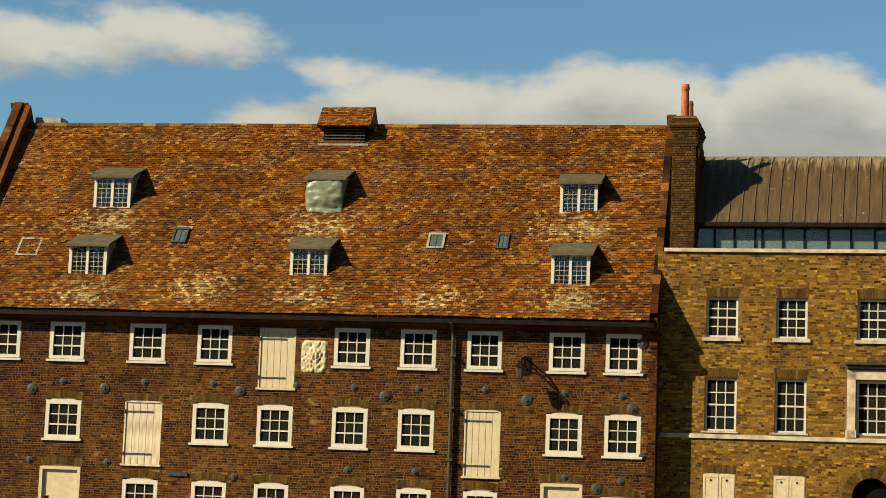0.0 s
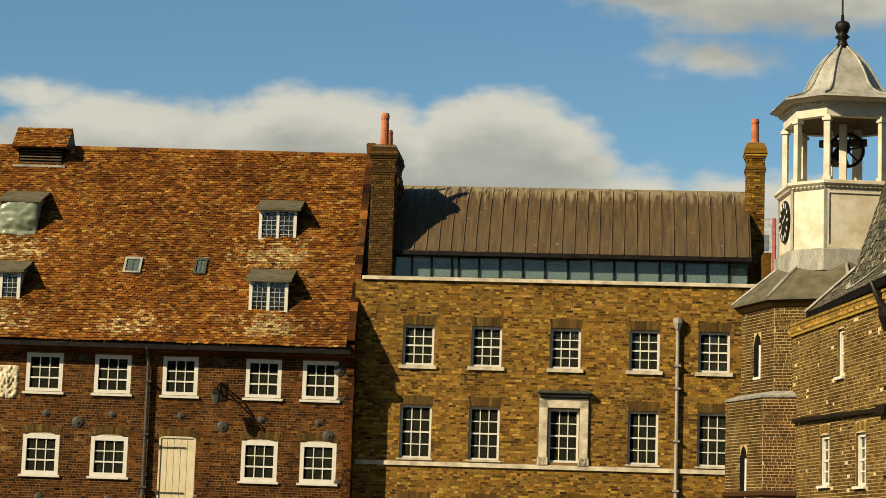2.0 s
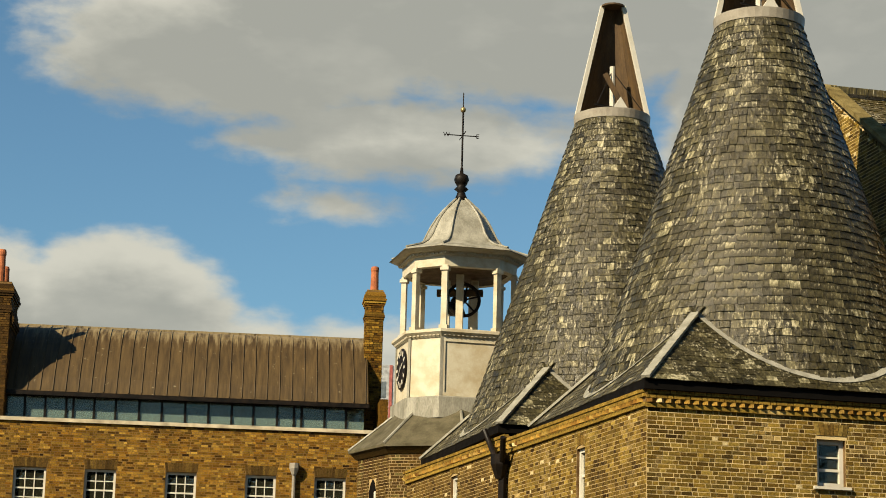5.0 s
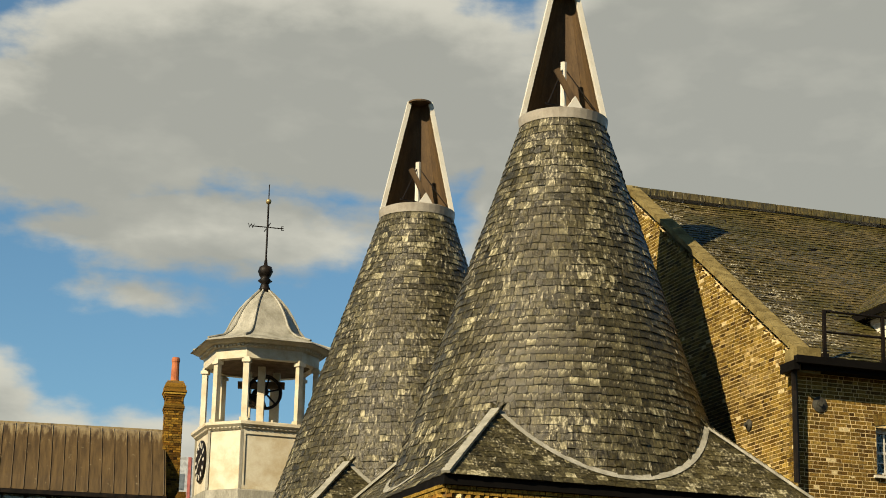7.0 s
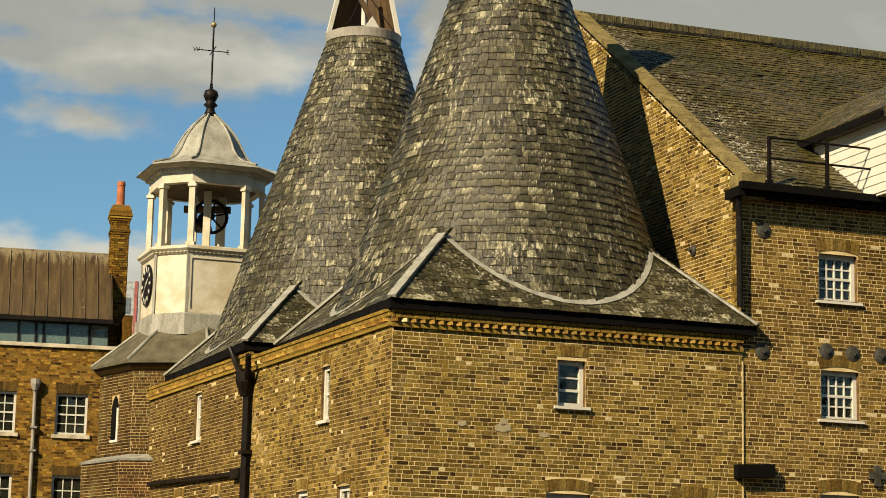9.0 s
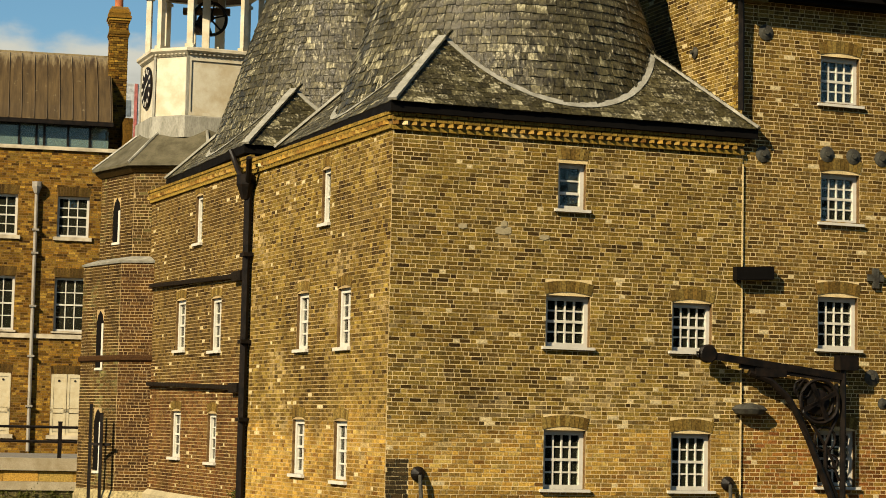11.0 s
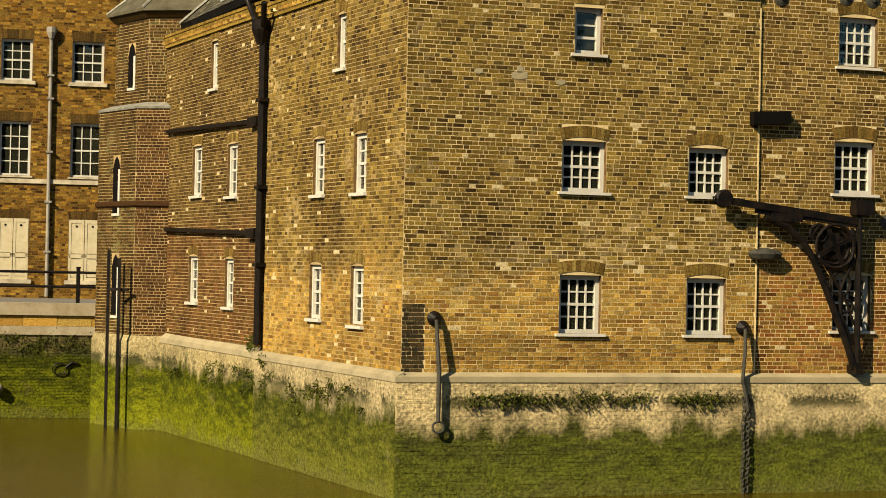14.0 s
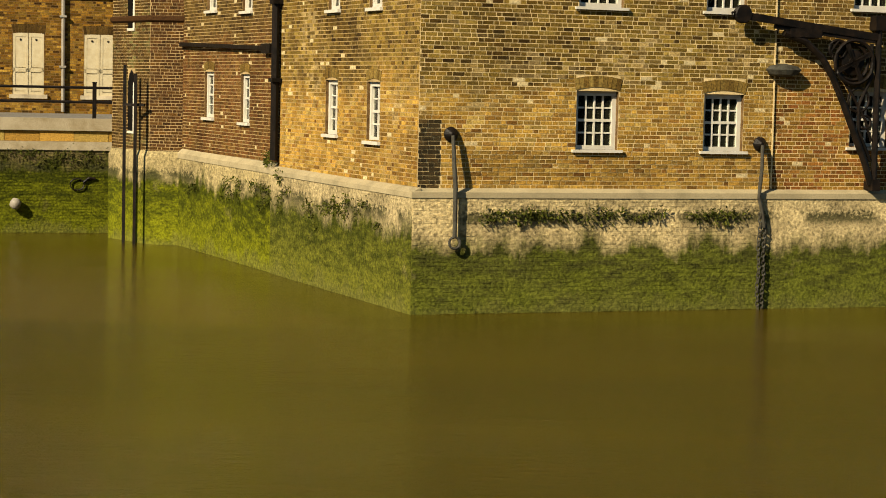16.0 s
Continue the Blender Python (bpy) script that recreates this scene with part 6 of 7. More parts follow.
# rain pipe and ledger beams on the flank
dp = part("downpipe", Geo().tube([(-7.75, -0.12, 9.1), (-7.75, -0.12, 2.35)], 0.085), IRON, kiln, "black iron rain pipe with a hopper", FLANK)
part("hopper", Geo().lathe([(0.09, 8.55), (0.2, 8.85), (0.2, 9.05)], 8, centre=(-7.75, -0.18)), IRON, dp)
part("branch", Geo().tube([(-8.5, -0.3, 9.65), (-8.35, -0.2, 9.3), (-7.85, -0.15, 8.8)], 0.06), IRON, dp)
part("branch", Geo().tube([(-7.2, -0.3, 9.35), (-7.35, -0.25, 9.15), (-7.7, -0.15, 8.8)], 0.06), IRON, dp)
for z in (7.4, 5.6, 4.0):
    part("bracket", Geo().box(-7.88, -0.22, z - 0.04, -7.62, 0.0, z + 0.04), IRON, dp)
for za, zb in ((7.16, 7.0), (4.82, 4.66)):
    bm = part("tie_beam", Geo().bar((-15.3, -0.07, za), (-8.2, -0.05, zb), 0.10, 0.09), IRON, kiln, m=FLANK)
    part("clamp", Geo().box(-8.7, -0.14, zb - 0.1, -8.1, 0.0, zb + 0.1), IRON, bm)

# mooring irons on the front
iron = thing("mooring_iron", FRONT, "rusty mooring bar hung from a round wall plate, ringed end", "mooring iron", group="mooring irons")
part("wall_plate", Geo().lathe([(0.13, 0), (0.13, 0.03), (0.07, 0.09), (0.03, 0.13)], 14), IRON, iron, m=pose(0.59, -0.01, 3.12, 90, 0, 0))
part("bar", Geo().tube([(0.59, -0.14, 3.1), (0.6, -0.2, 2.6), (0.62, -0.24, 2.2), (0.62, -0.24, 1.35)], [0.035, 0.04, 0.045, 0.04]), IRON_GREY, iron)
part("ring", Geo().tube([(0.62 + 0.1 * math.cos(math.tau * i / 14), -0.25, 1.25 + 0.1 * math.sin(math.tau * i / 14)) for i in range(14)], 0.025, 6, True), IRON_GREY, iron)
iron = thing("mooring_iron", FRONT, "bent mooring bar on a wall plate, chains hanging in water", "mooring iron", group="mooring irons")
part("wall_plate", Geo().lathe([(0.13, 0), (0.13, 0.03), (0.07, 0.09), (0.03, 0.13)], 14), IRON, iron, m=pose(6.6, -0.01, 3.02, 90, 0, 0))
part("bar", Geo().tube([(6.6, -0.14, 3.0), (6.57, -0.2, 2.6), (6.53, -0.22, 2.25), (6.52, -0.22, 2.05), (6.6, -0.22, 1.75), (6.64, -0.22, 1.5)], 0.035), IRON_GREY, iron)
for x, n0, n1 in ((6.56, 1.72, -0.3), (6.66, 1.6, -0.3)):
    z, i = n0, 0
    g = Geo()
    while z > n1:
        u = Vector((0.032, 0, 0)) if i % 2 else Vector((0, 0.032, 0))
        c = Vector((x + 0.012 * math.sin(i * 0.7), -0.2, z))
        g.tube([c + u * math.cos(math.tau * k / 8) + Vector((0, 0, 0.06 * math.sin(math.tau * k / 8))) for k in range(8)], 0.014, 5, True)
        z -= 0.085
        i += 1
    part("chain", g, IRON_GREY, iron)

# ---- the granary beside it ----
granary = thing("granary", FRONT, "brown brick granary with white sash windows and a mossy slate roof", "mill building")
gw = [(8.53, 10.17, 9.37, 11.08, 4, 4), (8.55, 7.92, 9.38, 8.85, 4, 4), (8.50, 5.54, 9.36, 6.52, 4, 4), (8.50, 2.98, 9.32, 4.02, 4, 4)]
gw += [(a + 4.2, b, c + 4.2, d, e, f) for a, b, c, d, e, f in gw]
holes = [q[:4] for q in gw]
skip = [(q[0] - 0.02, q[3] - 0.02, q[2] + 0.02, q[3] + 0.28) for q in gw]
brick_wall(granary, Matrix.Translation((0, 0.03, 0)), 6.87, 16.0, 2.175, 12.05, holes, skip, BRICK_GRAN, MORTAR_PALE, 7)
for x0, z0, x1, z1, c, r in gw:
    sash_window(granary, Matrix.Translation((0, 0.03, 0)), x0, z0, x1, z1, c, r, deep=0.1, fr=0.075, bow=0.05, sill_w=0.08, sill_h=0.05)
    arch_bricks(granary, Matrix.Translation((0, 0.03, 0)), x0 - 0.02, x1 + 0.02, z1 + 0.08, 0.06, 0.22, RUBBED)
part("inner_wall", Geo().box(7.2, 2.2, 2.2, 15.9, 2.3, 12.0), ROOM, granary)
for z in (4.8, 7.1, 9.4):
    part("inner_floor", Geo().box(7.2, 0.4, z - 0.1, 15.9, 2.2, z), ROOM, granary)
gp = part("river_plinth", Geo().box(6.87, -0.13, -1.5, 16.0, 0.3, 2.02), WEED_FRONT, granary)
part("ledge", Geo().add([(6.87, -0.15, 2.02), (16, -0.15, 2.02), (16, 0.06, 2.02), (6.87, 0.06, 2.02), (6.87, -0.15, 2.12), (16, -0.15, 2.12), (16, 0.06, 2.2), (6.87, 0.06, 2.2)], [(0, 1, 5, 4), (4, 5, 6, 7), (0, 4, 7, 3), (1, 2, 6, 5), (0, 3, 2, 1)]), RENDER_LEDGE, gp)
GS, GY, GZ = 0.683, 7.86, 17.67
GE = 12.30
# gable wall over the kiln roof
GM = turned(6.87, 0.03, -90)
shell = Geo().prism([(-15.7, 2.2), (-0.03, 2.2), (-0.03, GE - 0.1), (-GY, GZ - 0.15), (-15.7, GE - 0.1)], 0, 0.3)
gab = part("gable_wall", shell, MORTAR_PALE, granary, m=GM)
rn = np.random.default_rng(31)
rects = [q for q in bond(-12.0, 0.0, 9.0, 18.0, [], rn) if (q[1] < GE - 0.06 - q[2] * GS) and q[3] < GE + (15.7 + q[0]) * GS]
tagged(part("brickwork", blocks(rects, -0.005, 0.02, rn), BRICK_KILN, gab), kind="stuff")
for i in range(24):
    y0, y1 = -0.15 + (GY + 0.15) * i / 24, -0.15 + (GY + 0.15) * (i + 0.97) / 24
    part("coping_stone", Geo().bar((-y0, 0.14, GE + 0.12 + y0 * GS), (-y1, 0.14, GE + 0.12 + y1 * GS), 0.34, 0.10), COPING, gab)
part("coping_back", Geo().bar((-GY, 0.14, GZ + 0.1), (-15.7, 0.14, GE + 0.12), 0.34, 0.1), COPING, gab)
part("kneeler_stone", Geo().box(-0.25, -0.1, GE - 0.35, 0.22, 0.4, GE + 0.14), COPING, gab)
deck = part("roof", Geo().add([(7.15, -0.3, GE - 0.2), (16, -0.3, GE - 0.2), (16, GY, GZ - 0.1), (7.15, GY, GZ - 0.1), (7.15, 16, GE - 0.2), (16, 16, GE - 0.2)], [(0, 1, 2, 3), (3, 2, 5, 4), (0, 3, 4), (1, 5, 2), (0, 4, 5, 1)]), TAR, granary, "brown mossy slate roof")
Lg = math.hypot(GY + 0.3, GZ - 0.1 - GE + 0.2)
ug = np.array([0, (GY + 0.3) / Lg, (GZ - GE + 0.1) / Lg])
co = shingle_rows(np.array([7.15, -0.3, GE - 0.2]), np.array([1.0, 0, 0]), ug, np.array([0, -ug[2], ug[1]]), 8.85, Lg, 0.26, 0.16, rn, tilt=0.02, sag=lambda x, s: 0.02 * np.sin(x * 1.3 + s))
tagged(part("slating", tile_mesh("slating", co), SLATE_MOSSY, deck), kind="stuff")
g = Geo()
for i in range(20):
    x = 7.0 + i * 0.46
    g.bar((x, GY, GZ + 0.02), (x + 0.44, GY, GZ + 0.02), 0.26, 0.16)
part("ridge_tiles", g, SLATE_MOSSY, deck)
gut = part("gutter", Geo().box(6.66, -0.40, GE - 0.21, 16, -0.27, GE - 0.07).box(6.85, -0.27, GE - 0.30, 16, 0.02, GE - 0.1), TAR, granary)
part("gutter_end", Geo().box(6.62, -0.36, GE - 0.34, 6.74, 0.2, GE - 0.16), TAR, gut)
dp = part("downpipe", Geo().tube([(6.72, -0.15, 12.0), (6.76, -0.1, 11.6), (6.78, -0.08, 9.9)], 0.06), IRON, granary)
part("mortar_fillet", Geo().box(6.855, -0.012, 2.2, 6.885, 0.03, 8.9), MORTAR_PALE, granary)
# roof railing
rl = thing("roof_railing", FRONT, "black iron guard rail above the granary gutter", "railing")
for z in (12.76, 13.16):
    part("rail", Geo().tube([(7.34, -0.22, z), (14, -0.22, z)], 0.022), IRON, rl)
for i in range(6):
    part("post", shared("roofpost", lambda: Geo().box(-0.03, -0.03, 0, 0.03, 0.03, 1.0).box(-0.06, -0.05, 0, 0.06, 0.05, 0.16).mesh("post")), IRON, rl, m=Matrix.Translation((7.34 + i * 1.25, -0.22, 12.18)))
# white boarded hoist dormer
lc = part("hoist_dormer", Geo().box(9.55, -0.8, 12.2, 12.6, 2.6, 13.86), WHITE, granary, "white weatherboarded hoist dormer with a mossy slate roof")
for i in range(9):
    z = 12.25 + i * 0.18
    part("weatherboard", Geo().add([(9.55, -0.82, z), (9.55, 2.4, z), (9.53, 2.4, z), (9.53, -0.82, z), (9.55, -0.82, z + 0.18), (9.55, 2.4, z + 0.18), (9.545, 2.4, z + 0.18), (9.545, -0.82, z + 0.18)], [(0, 3, 2, 1), (3, 7, 6, 2), (0, 4, 7, 3), (1, 2, 6, 5), (4, 5, 6, 7)]), WHITE, lc)
part("dormer_roof", Geo().add([(9.3, -1.0, 13.74), (9.3, 2.4, 13.74), (11.1, -1.0, 15.0), (11.1, 4.0, 15.0), (12.9, -1.0, 13.74), (12.9, 2.4, 13.74), (9.3, -1.0, 13.62), (9.3, 2.4, 13.62), (12.9, -1.0, 13.62), (12.9, 2.4, 13.62)], [(0, 2, 3, 1), (2, 4, 5, 3), (6, 0, 1, 7), (8, 9, 5, 4), (0, 6, 8, 4, 2), (6, 7, 9, 8)]), SLATE_MOSSY, lc)
lx = math.hypot(1.8, 1.26)
co = shingle_rows(np.array([9.3, 4.0, 13.74]), np.array([0, -1.0, 0]), np.array([1.8 / lx, 0, 1.26 / lx]), np.array([-1.26 / lx, 0, 1.8 / lx]), 5.0, lx, 0.26, 0.16, rn, tilt=0.012, lift=0.018)
tagged(part("dormer_slating", tile_mesh("dormer_slating", co), SLATE_MOSSY, lc), kind="stuff")
part("fascia", Geo().box(9.28, -1.02, 13.6, 9.34, 2.45, 13.73), TAR, lc)
# anchors, lamp, board
for x, z, me in ((7.34, 11.42, big_me), (7.30, 9.12, big_me), (8.67, 9.21, big_me), (9.24, 9.20, big_me), (9.86, 9.2, big_me), (9.66, 5.03, big_me), (9.9, 4.55, small_me)):
    part("anchor_plate", me, IRON, granary, m=pose(x, 0.025, z, 90, 0, 0) @ Matrix.Diagonal((0.9, 0.9, 0.5, 1)))
part("anchor_plate", small_me, IRON, gab, m=pose(-1.9, -0.012, 11.3, 90, 0, 0))
part("cross_anchor", Geo().box(9.55, -0.03, 6.85, 9.9, 0.02, 6.98).box(9.66, -0.035, 6.72, 9.79, 0.02, 7.1), IRON_GREY, granary)
bd = thing("black_beam_end", FRONT, "black painted timber fixed flat on the brick wall", "beam")
part("beam", Geo().prism([(6.68, 6.74), (7.46, 6.78), (7.46, 7.02), (6.68, 6.98)], -0.16, 0.02), TAR, bd)
ol = thing("bulkhead_lamp", FRONT, "dark oval bulkhead fitting on the wall", "wall lamp")
part("shade", Geo().lathe([(0.05, -0.16), (0.26, -0.1), (0.34, 0.0), (0.26, 0.08), (0.05, 0.13)], 16), IRON_GREY, ol, m=pose(7.0, -0.1, 4.38, 0, 0, 0) @ Matrix.Diagonal((1.1, 0.4, 0.85, 1)))
part("stem", Geo().tube([(7.0, 0.02, 4.38), (7.0, -0.1, 4.38)], 0.04), IRON, ol)

crane = thing("wall_crane", FRONT @ Matrix.Translation((-0.07, 0, 0)), "black cast-iron wall crane with a spoked wheel, folded along the wall", "crane")
YC = -0.2
part("post", Geo().tube([(8.98, YC, 2.2), (8.98, YC, 5.3)], 0.06).box(8.86, YC - 0.1, 5.15, 9.25, YC + 0.12, 5.42).box(8.9, YC - 0.1, 2.18, 9.06, YC + 0.1, 2.4), IRON, crane)
part("jib", Geo().bar((6.1, YC - 0.05, 5.34), (8.98, YC, 5.02), 0.09, 0.13).bar((6.8, YC, 5.16), (8.9, YC, 4.95), 0.07, 0.08), IRON, crane)
curve = [(7.0, 5.05), (7.45, 4.9), (7.8, 4.62), (8.05, 4.25), (8.3, 3.75), (8.55, 3.2), (8.78, 2.7), (8.92, 2.3)]
part("brace", Geo().tube([(x, YC, z) for x, z in curve], 0.068), IRON, crane)
part("brace", Geo().tube([(8.15, YC, 4.95), (7.98, YC, 4.75), (8.2, YC, 4.3), (8.5, YC, 3.9), (8.75, YC, 3.5), (8.9, YC, 3.1)], 0.03), IRON, crane)
wh = part("wheel", Geo().tube([(8.45 + 0.4 * math.cos(math.tau * i / 24), YC - 0.05, 4.55 + 0.4 * math.sin(math.tau * i / 24)) for i in range(24)], 0.035, 6, True), IRON, crane)
part("drum", Geo().lathe([(0.24, 0), (0.24, 0.1), (0.1, 0.12), (0.1, 0.16)], 18), IRON, wh, m=pose(8.45, YC + 0.1, 4.55, 90, 0, 0))
part("tooth_ring", Geo().tube([(8.45 + 0.33 * math.cos(math.tau * i / 24), YC + 0.02, 4.55 + 0.33 * math.sin(math.tau * i / 24)) for i in range(24)], 0.04, 6, True), IRON, wh)
for a in (22, 30, 112, 120):
    r = radians(a)
    part("spoke", Geo().bar((8.45 - 0.38 * math.cos(r), YC - 0.05, 4.55 - 0.38 * math.sin(r)), (8.45 + 0.38 * math.cos(r), YC - 0.05, 4.55 + 0.38 * math.sin(r)), 0.035, 0.05), IRON, wh)
part("scroll", Geo().tube([(8.6 + 0.22 * math.cos(math.tau * i / 18), YC, 3.86 + 0.22 * math.sin(math.tau * i / 18)) for i in range(18)], 0.025, 6, True), IRON, crane)
part("scroll", Geo().tube([(8.75 + 0.12 * math.cos(math.tau * i / 14), YC, 3.45 + 0.12 * math.sin(math.tau * i / 14)) for i in range(14)], 0.025, 6, True), IRON, crane)
part("scroll", Geo().tube([(8.12 + 0.17 * math.cos(math.tau * i / 14), YC, 4.78 + 0.17 * math.sin(math.tau * i / 14)) for i in range(14)], 0.03, 6, True), IRON, crane)
part("tie", Geo().tube([(8.84, YC, 4.9), (8.86, YC, 4.3), (8.6, YC, 3.75), (8.62, YC, 3.3), (8.88, YC, 2.75)], 0.035), IRON, crane)
part("chain_box", Geo().box(7.1, YC - 0.07, 4.98, 7.75, YC + 0.07, 5.14), IRON, crane)
part("pulley", Geo().lathe([(0.15, -0.06), (0.17, -0.04), (0.12, 0), (0.17, 0.04), (0.15, 0.06)], 16), IRON, crane, m=pose(6.12, YC - 0.05, 5.36, 90, 0, 0))
part("hook", Geo().tube([(6.0, YC - 0.05, 5.4), (5.9, YC - 0.05, 5.38), (5.92, YC - 0.05, 5.3)], 0.02), IRON, crane)
for z in (2.2, 5.17):
    part("wall_bracket", Geo().box(8.91, YC, z, 9.05, 0.03, z + 0.15), IRON, crane)

# ---- stair turret and clock tower ----
TC = (-6.10, 52.65)
turret = thing("stair_turret", pose(TC[0], TC[1], 0), "dark brown brick octagonal stair turret standing in the river", "turret")
TURN = radians(-123.6)


BRICK_SOOT = pieces("sooty_turret_brick", [(0.07, 0.032, 0.014), (0.045, 0.022, 0.012), (0.10, 0.05, 0.02)])


def octagon_faces(parent, R, z0, z1, turn, brick, mortar, seed, windows=()):
    part("core", Geo().lathe([(R, z0), (R, z1)], 8, turn), mortar, parent)
    rn = np.random.default_rng(seed)
    for k in (-3, -2, -1, 0, 1):
        a0, a1 = turn + math.tau * k / 8, turn + math.tau * (k + 1) / 8
        p, q = Vector((R * math.cos(a0), R * math.sin(a0), 0)), Vector((R * math.cos(a1), R * math.sin(a1), 0))
        w = (q - p).length
        m = Matrix.Translation(p) @ Matrix.Rotation(math.atan2(q.y - p.y, q.x - p.x), 4, "Z")
        wins = [v for v in windows if v[0] == k]
        sk = [(w / 2 + v[1] - 0.2, v[2], w / 2 + v[1] + 0.2, v[3]) for v in wins]
        tagged(part("brickwork", blocks(bond(0, w, z0, z1, sk, rn), -0.005, 0.02, rn), BRICK_SOOT if k == 0 and R > 2.6 else brick, parent, m=m), kind="stuff")
        for _, dx, za, zb in wins:
            x = w / 2 + dx
            arch = [(x - 0.2, za), (x + 0.2, za), (x + 0.2, zb - 0.3), (x + 0.12, zb - 0.1), (x, zb), (x - 0.12, zb - 0.1), (x - 0.2, zb - 0.3)]
            wn = part("lancet_window", Geo().prism(arch, -0.006, 0.05), TAR, parent, m=m)
            part("frame", Geo().box(x + 0.1, -0.012, za, x + 0.2, 0.0, zb - 0.32).box(x - 0.2, -0.03, za - 0.06, x + 0.22, 0.0, za), WHITE, wn)


octagon_faces(turret, 2.82, 2.2, 7.75, TURN, BRICK_TURRET, MORTAR_MID, 41, [(-1, 0.0, 5.2, 6.6), (-1, 0.05, 2.7, 4.2)])
octagon_faces(turret, 2.45, 7.75, 10.0, TURN, BRICK_TURRET, MORTAR_MID, 42, [(-1, 0.0, 8.3, 9.4)])
part("set_off", Geo().lathe([(2.86, 7.72), (2.88, 7.77), (2.47, 7.90)], 8, TURN), LEAD, turret)
part("string_course", Geo().lathe([(2.84, 5.34), (2.89, 5.38), (2.89, 5.46), (2.84, 5.5)], 8, TURN), BRICK_SOOT, turret)
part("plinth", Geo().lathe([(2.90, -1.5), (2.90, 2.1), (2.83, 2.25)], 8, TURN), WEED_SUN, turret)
part("cornice", Geo().lathe([(2.5, 9.95), (2.62, 10.05), (2.62, 10.12)], 8, TURN), BRICK_TURRET, turret)
part("lead_roof", Geo().lathe([(2.7, 10.10), (2.7, 10.16), (1.62, 11.05), (1.5, 11.2)], 8, TURN), SLATE_LEAD, turret)
for k in range(8):
    a = TURN + math.tau * k / 8
    part("roll", Geo().tube([(2.7 * math.cos(a), 2.7 * math.sin(a), 10.17), (1.62 * math.cos(a), 1.62 * math.sin(a), 11.07)], 0.04, 6), LEAD, turret)

tower = thing("clock_tower", pose(TC[0], TC[1], 0), "white painted octagonal wooden clock tower with a lead dome", "clock tower")
TT = [radians(q) for q in (-187.4, -131.4, -97.4, -41.4, -7.4, 48.6, 82.6, 138.6)]  # broad and narrow sides in turn
part("lead_base", Geo().lathe([(1.74, 10.9), (1.74, 11.42), (1.62, 11.46)], 8, TT), LEAD, tower)
part("drum", Geo().lathe([(1.60, 11.42), (1.60, 12.95)], 8, TT), TOWER_PAINT, tower)
for k in range(8):
    a0, a1 = TT[k], TT[(k + 1) % 8] + (math.tau if k == 7 else 0)
    p, q = Vector((1.60 * math.cos(a0), 1.60 * math.sin(a0), 0)), Vector((1.60 * math.cos(a1), 1.60 * math.sin(a1), 0))
    m = Matrix.Translation(p) @ Matrix.Rotation(math.atan2(q.y - p.y, q.x - p.x), 4, "Z")
    w = (q - p).length
    if k in (2, 4, 6):
        part("panel_frame", Geo().box(0, -0.03, 11.46, 0.09, 0.01, 12.95).box(w - 0.09, -0.03, 11.46, w, 0.01, 12.95).box(0.09, -0.03, 12.83, w - 0.09, 0.01, 12.95).box(0.09, -0.03, 11.46, w - 0.09, 0.01, 11.54), TOWER_PAINT, tower, m=m)
    part("arris_strip", Geo().box(-0.035, -0.035, 11.44, 0.035, 0.03, 12.94), LEAD, tower, m=m)
    nd = int(w / 0.115)
    for i in range(nd):
        part("dentil", shared("dentil", lambda: Geo().box(0, -0.09, 12.975, 0.05, 0.0, 13.02).mesh("dentil")), TOWER_PAINT, tower, m=m @ Matrix.Translation((0.03 + i * w / nd, 0, 0)))
        part("dentil", shared("dentil_top", lambda: Geo().box(0, -0.05, 15.07, 0.05, 0.03, 15.125).mesh("dentil")), TOWER_PAINT, tower, m=m @ Matrix.Translation((0.02 + i * w / nd, 0, 0)))
    # corner posts of the open stage
    c = Vector((1.46 * math.cos(a0), 1.46 * math.sin(a0), 0))
    part("post", shared("towerpost", lambda: Geo().box(-0.065, -0.075, 13.15, 0.065, 0.075, 14.8).box(-0.10, -0.11, 13.15, 0.10, 0.11, 13.26).box(-0.10, -0.11, 14.66, 0.10, 0.11, 14.74).mesh("post")), TOWER_PAINT, tower, m=Matrix.Translation(c) @ Matrix.Rotation(a0, 4, "Z"))
    rib = [(1.82, 15.28), (1.32, 15.44), (1.10, 15.58), (0.96, 15.76), (0.87, 15.95), (0.77, 16.14), (0.64, 16.34), (0.48, 16.53), (0.30, 16.70), (0.17, 16.82)]
    part("dome_roll", Geo().tube([(r * math.cos(a0), r * math.sin(a0), z + 0.02) for r, z in rib], 0.035, 6), LEAD, tower)
part("ledge", Geo().lathe([(1.62, 12.93), (1.69, 13.0), (1.76, 13.06), (1.76, 13.13), (1.55, 13.18)], 8, TT), TOWER_PAINT, tower)
part("floor", Geo().lathe([(1.55, 13.1), (1.55, 13.17)], 8, TT), LEAD, tower)
part("beam_ring", Geo().lathe([(1.3, 14.78), (1.52, 14.78), (1.53, 15.04), (1.58, 15.06), (1.60, 15.13), (1.74, 15.15), (1.86, 15.24), (1.3, 15.24)], 8, TT, caps=False), TOWER_PAINT, tower)
part("ceiling_lining", Geo().lathe([(1.4, 14.8), (1.4, 14.84)], 8, TT), OAK, tower)
part("dome", Geo().lathe([(1.90, 15.22), (1.82, 15.28), (1.32, 15.44), (1.10, 15.58), (0.96, 15.76), (0.87, 15.95), (0.77, 16.14), (0.64, 16.34), (0.48, 16.53), (0.30, 16.70), (0.17, 16.82), (0.15, 16.9)], 8, TT), LEAD, tower)
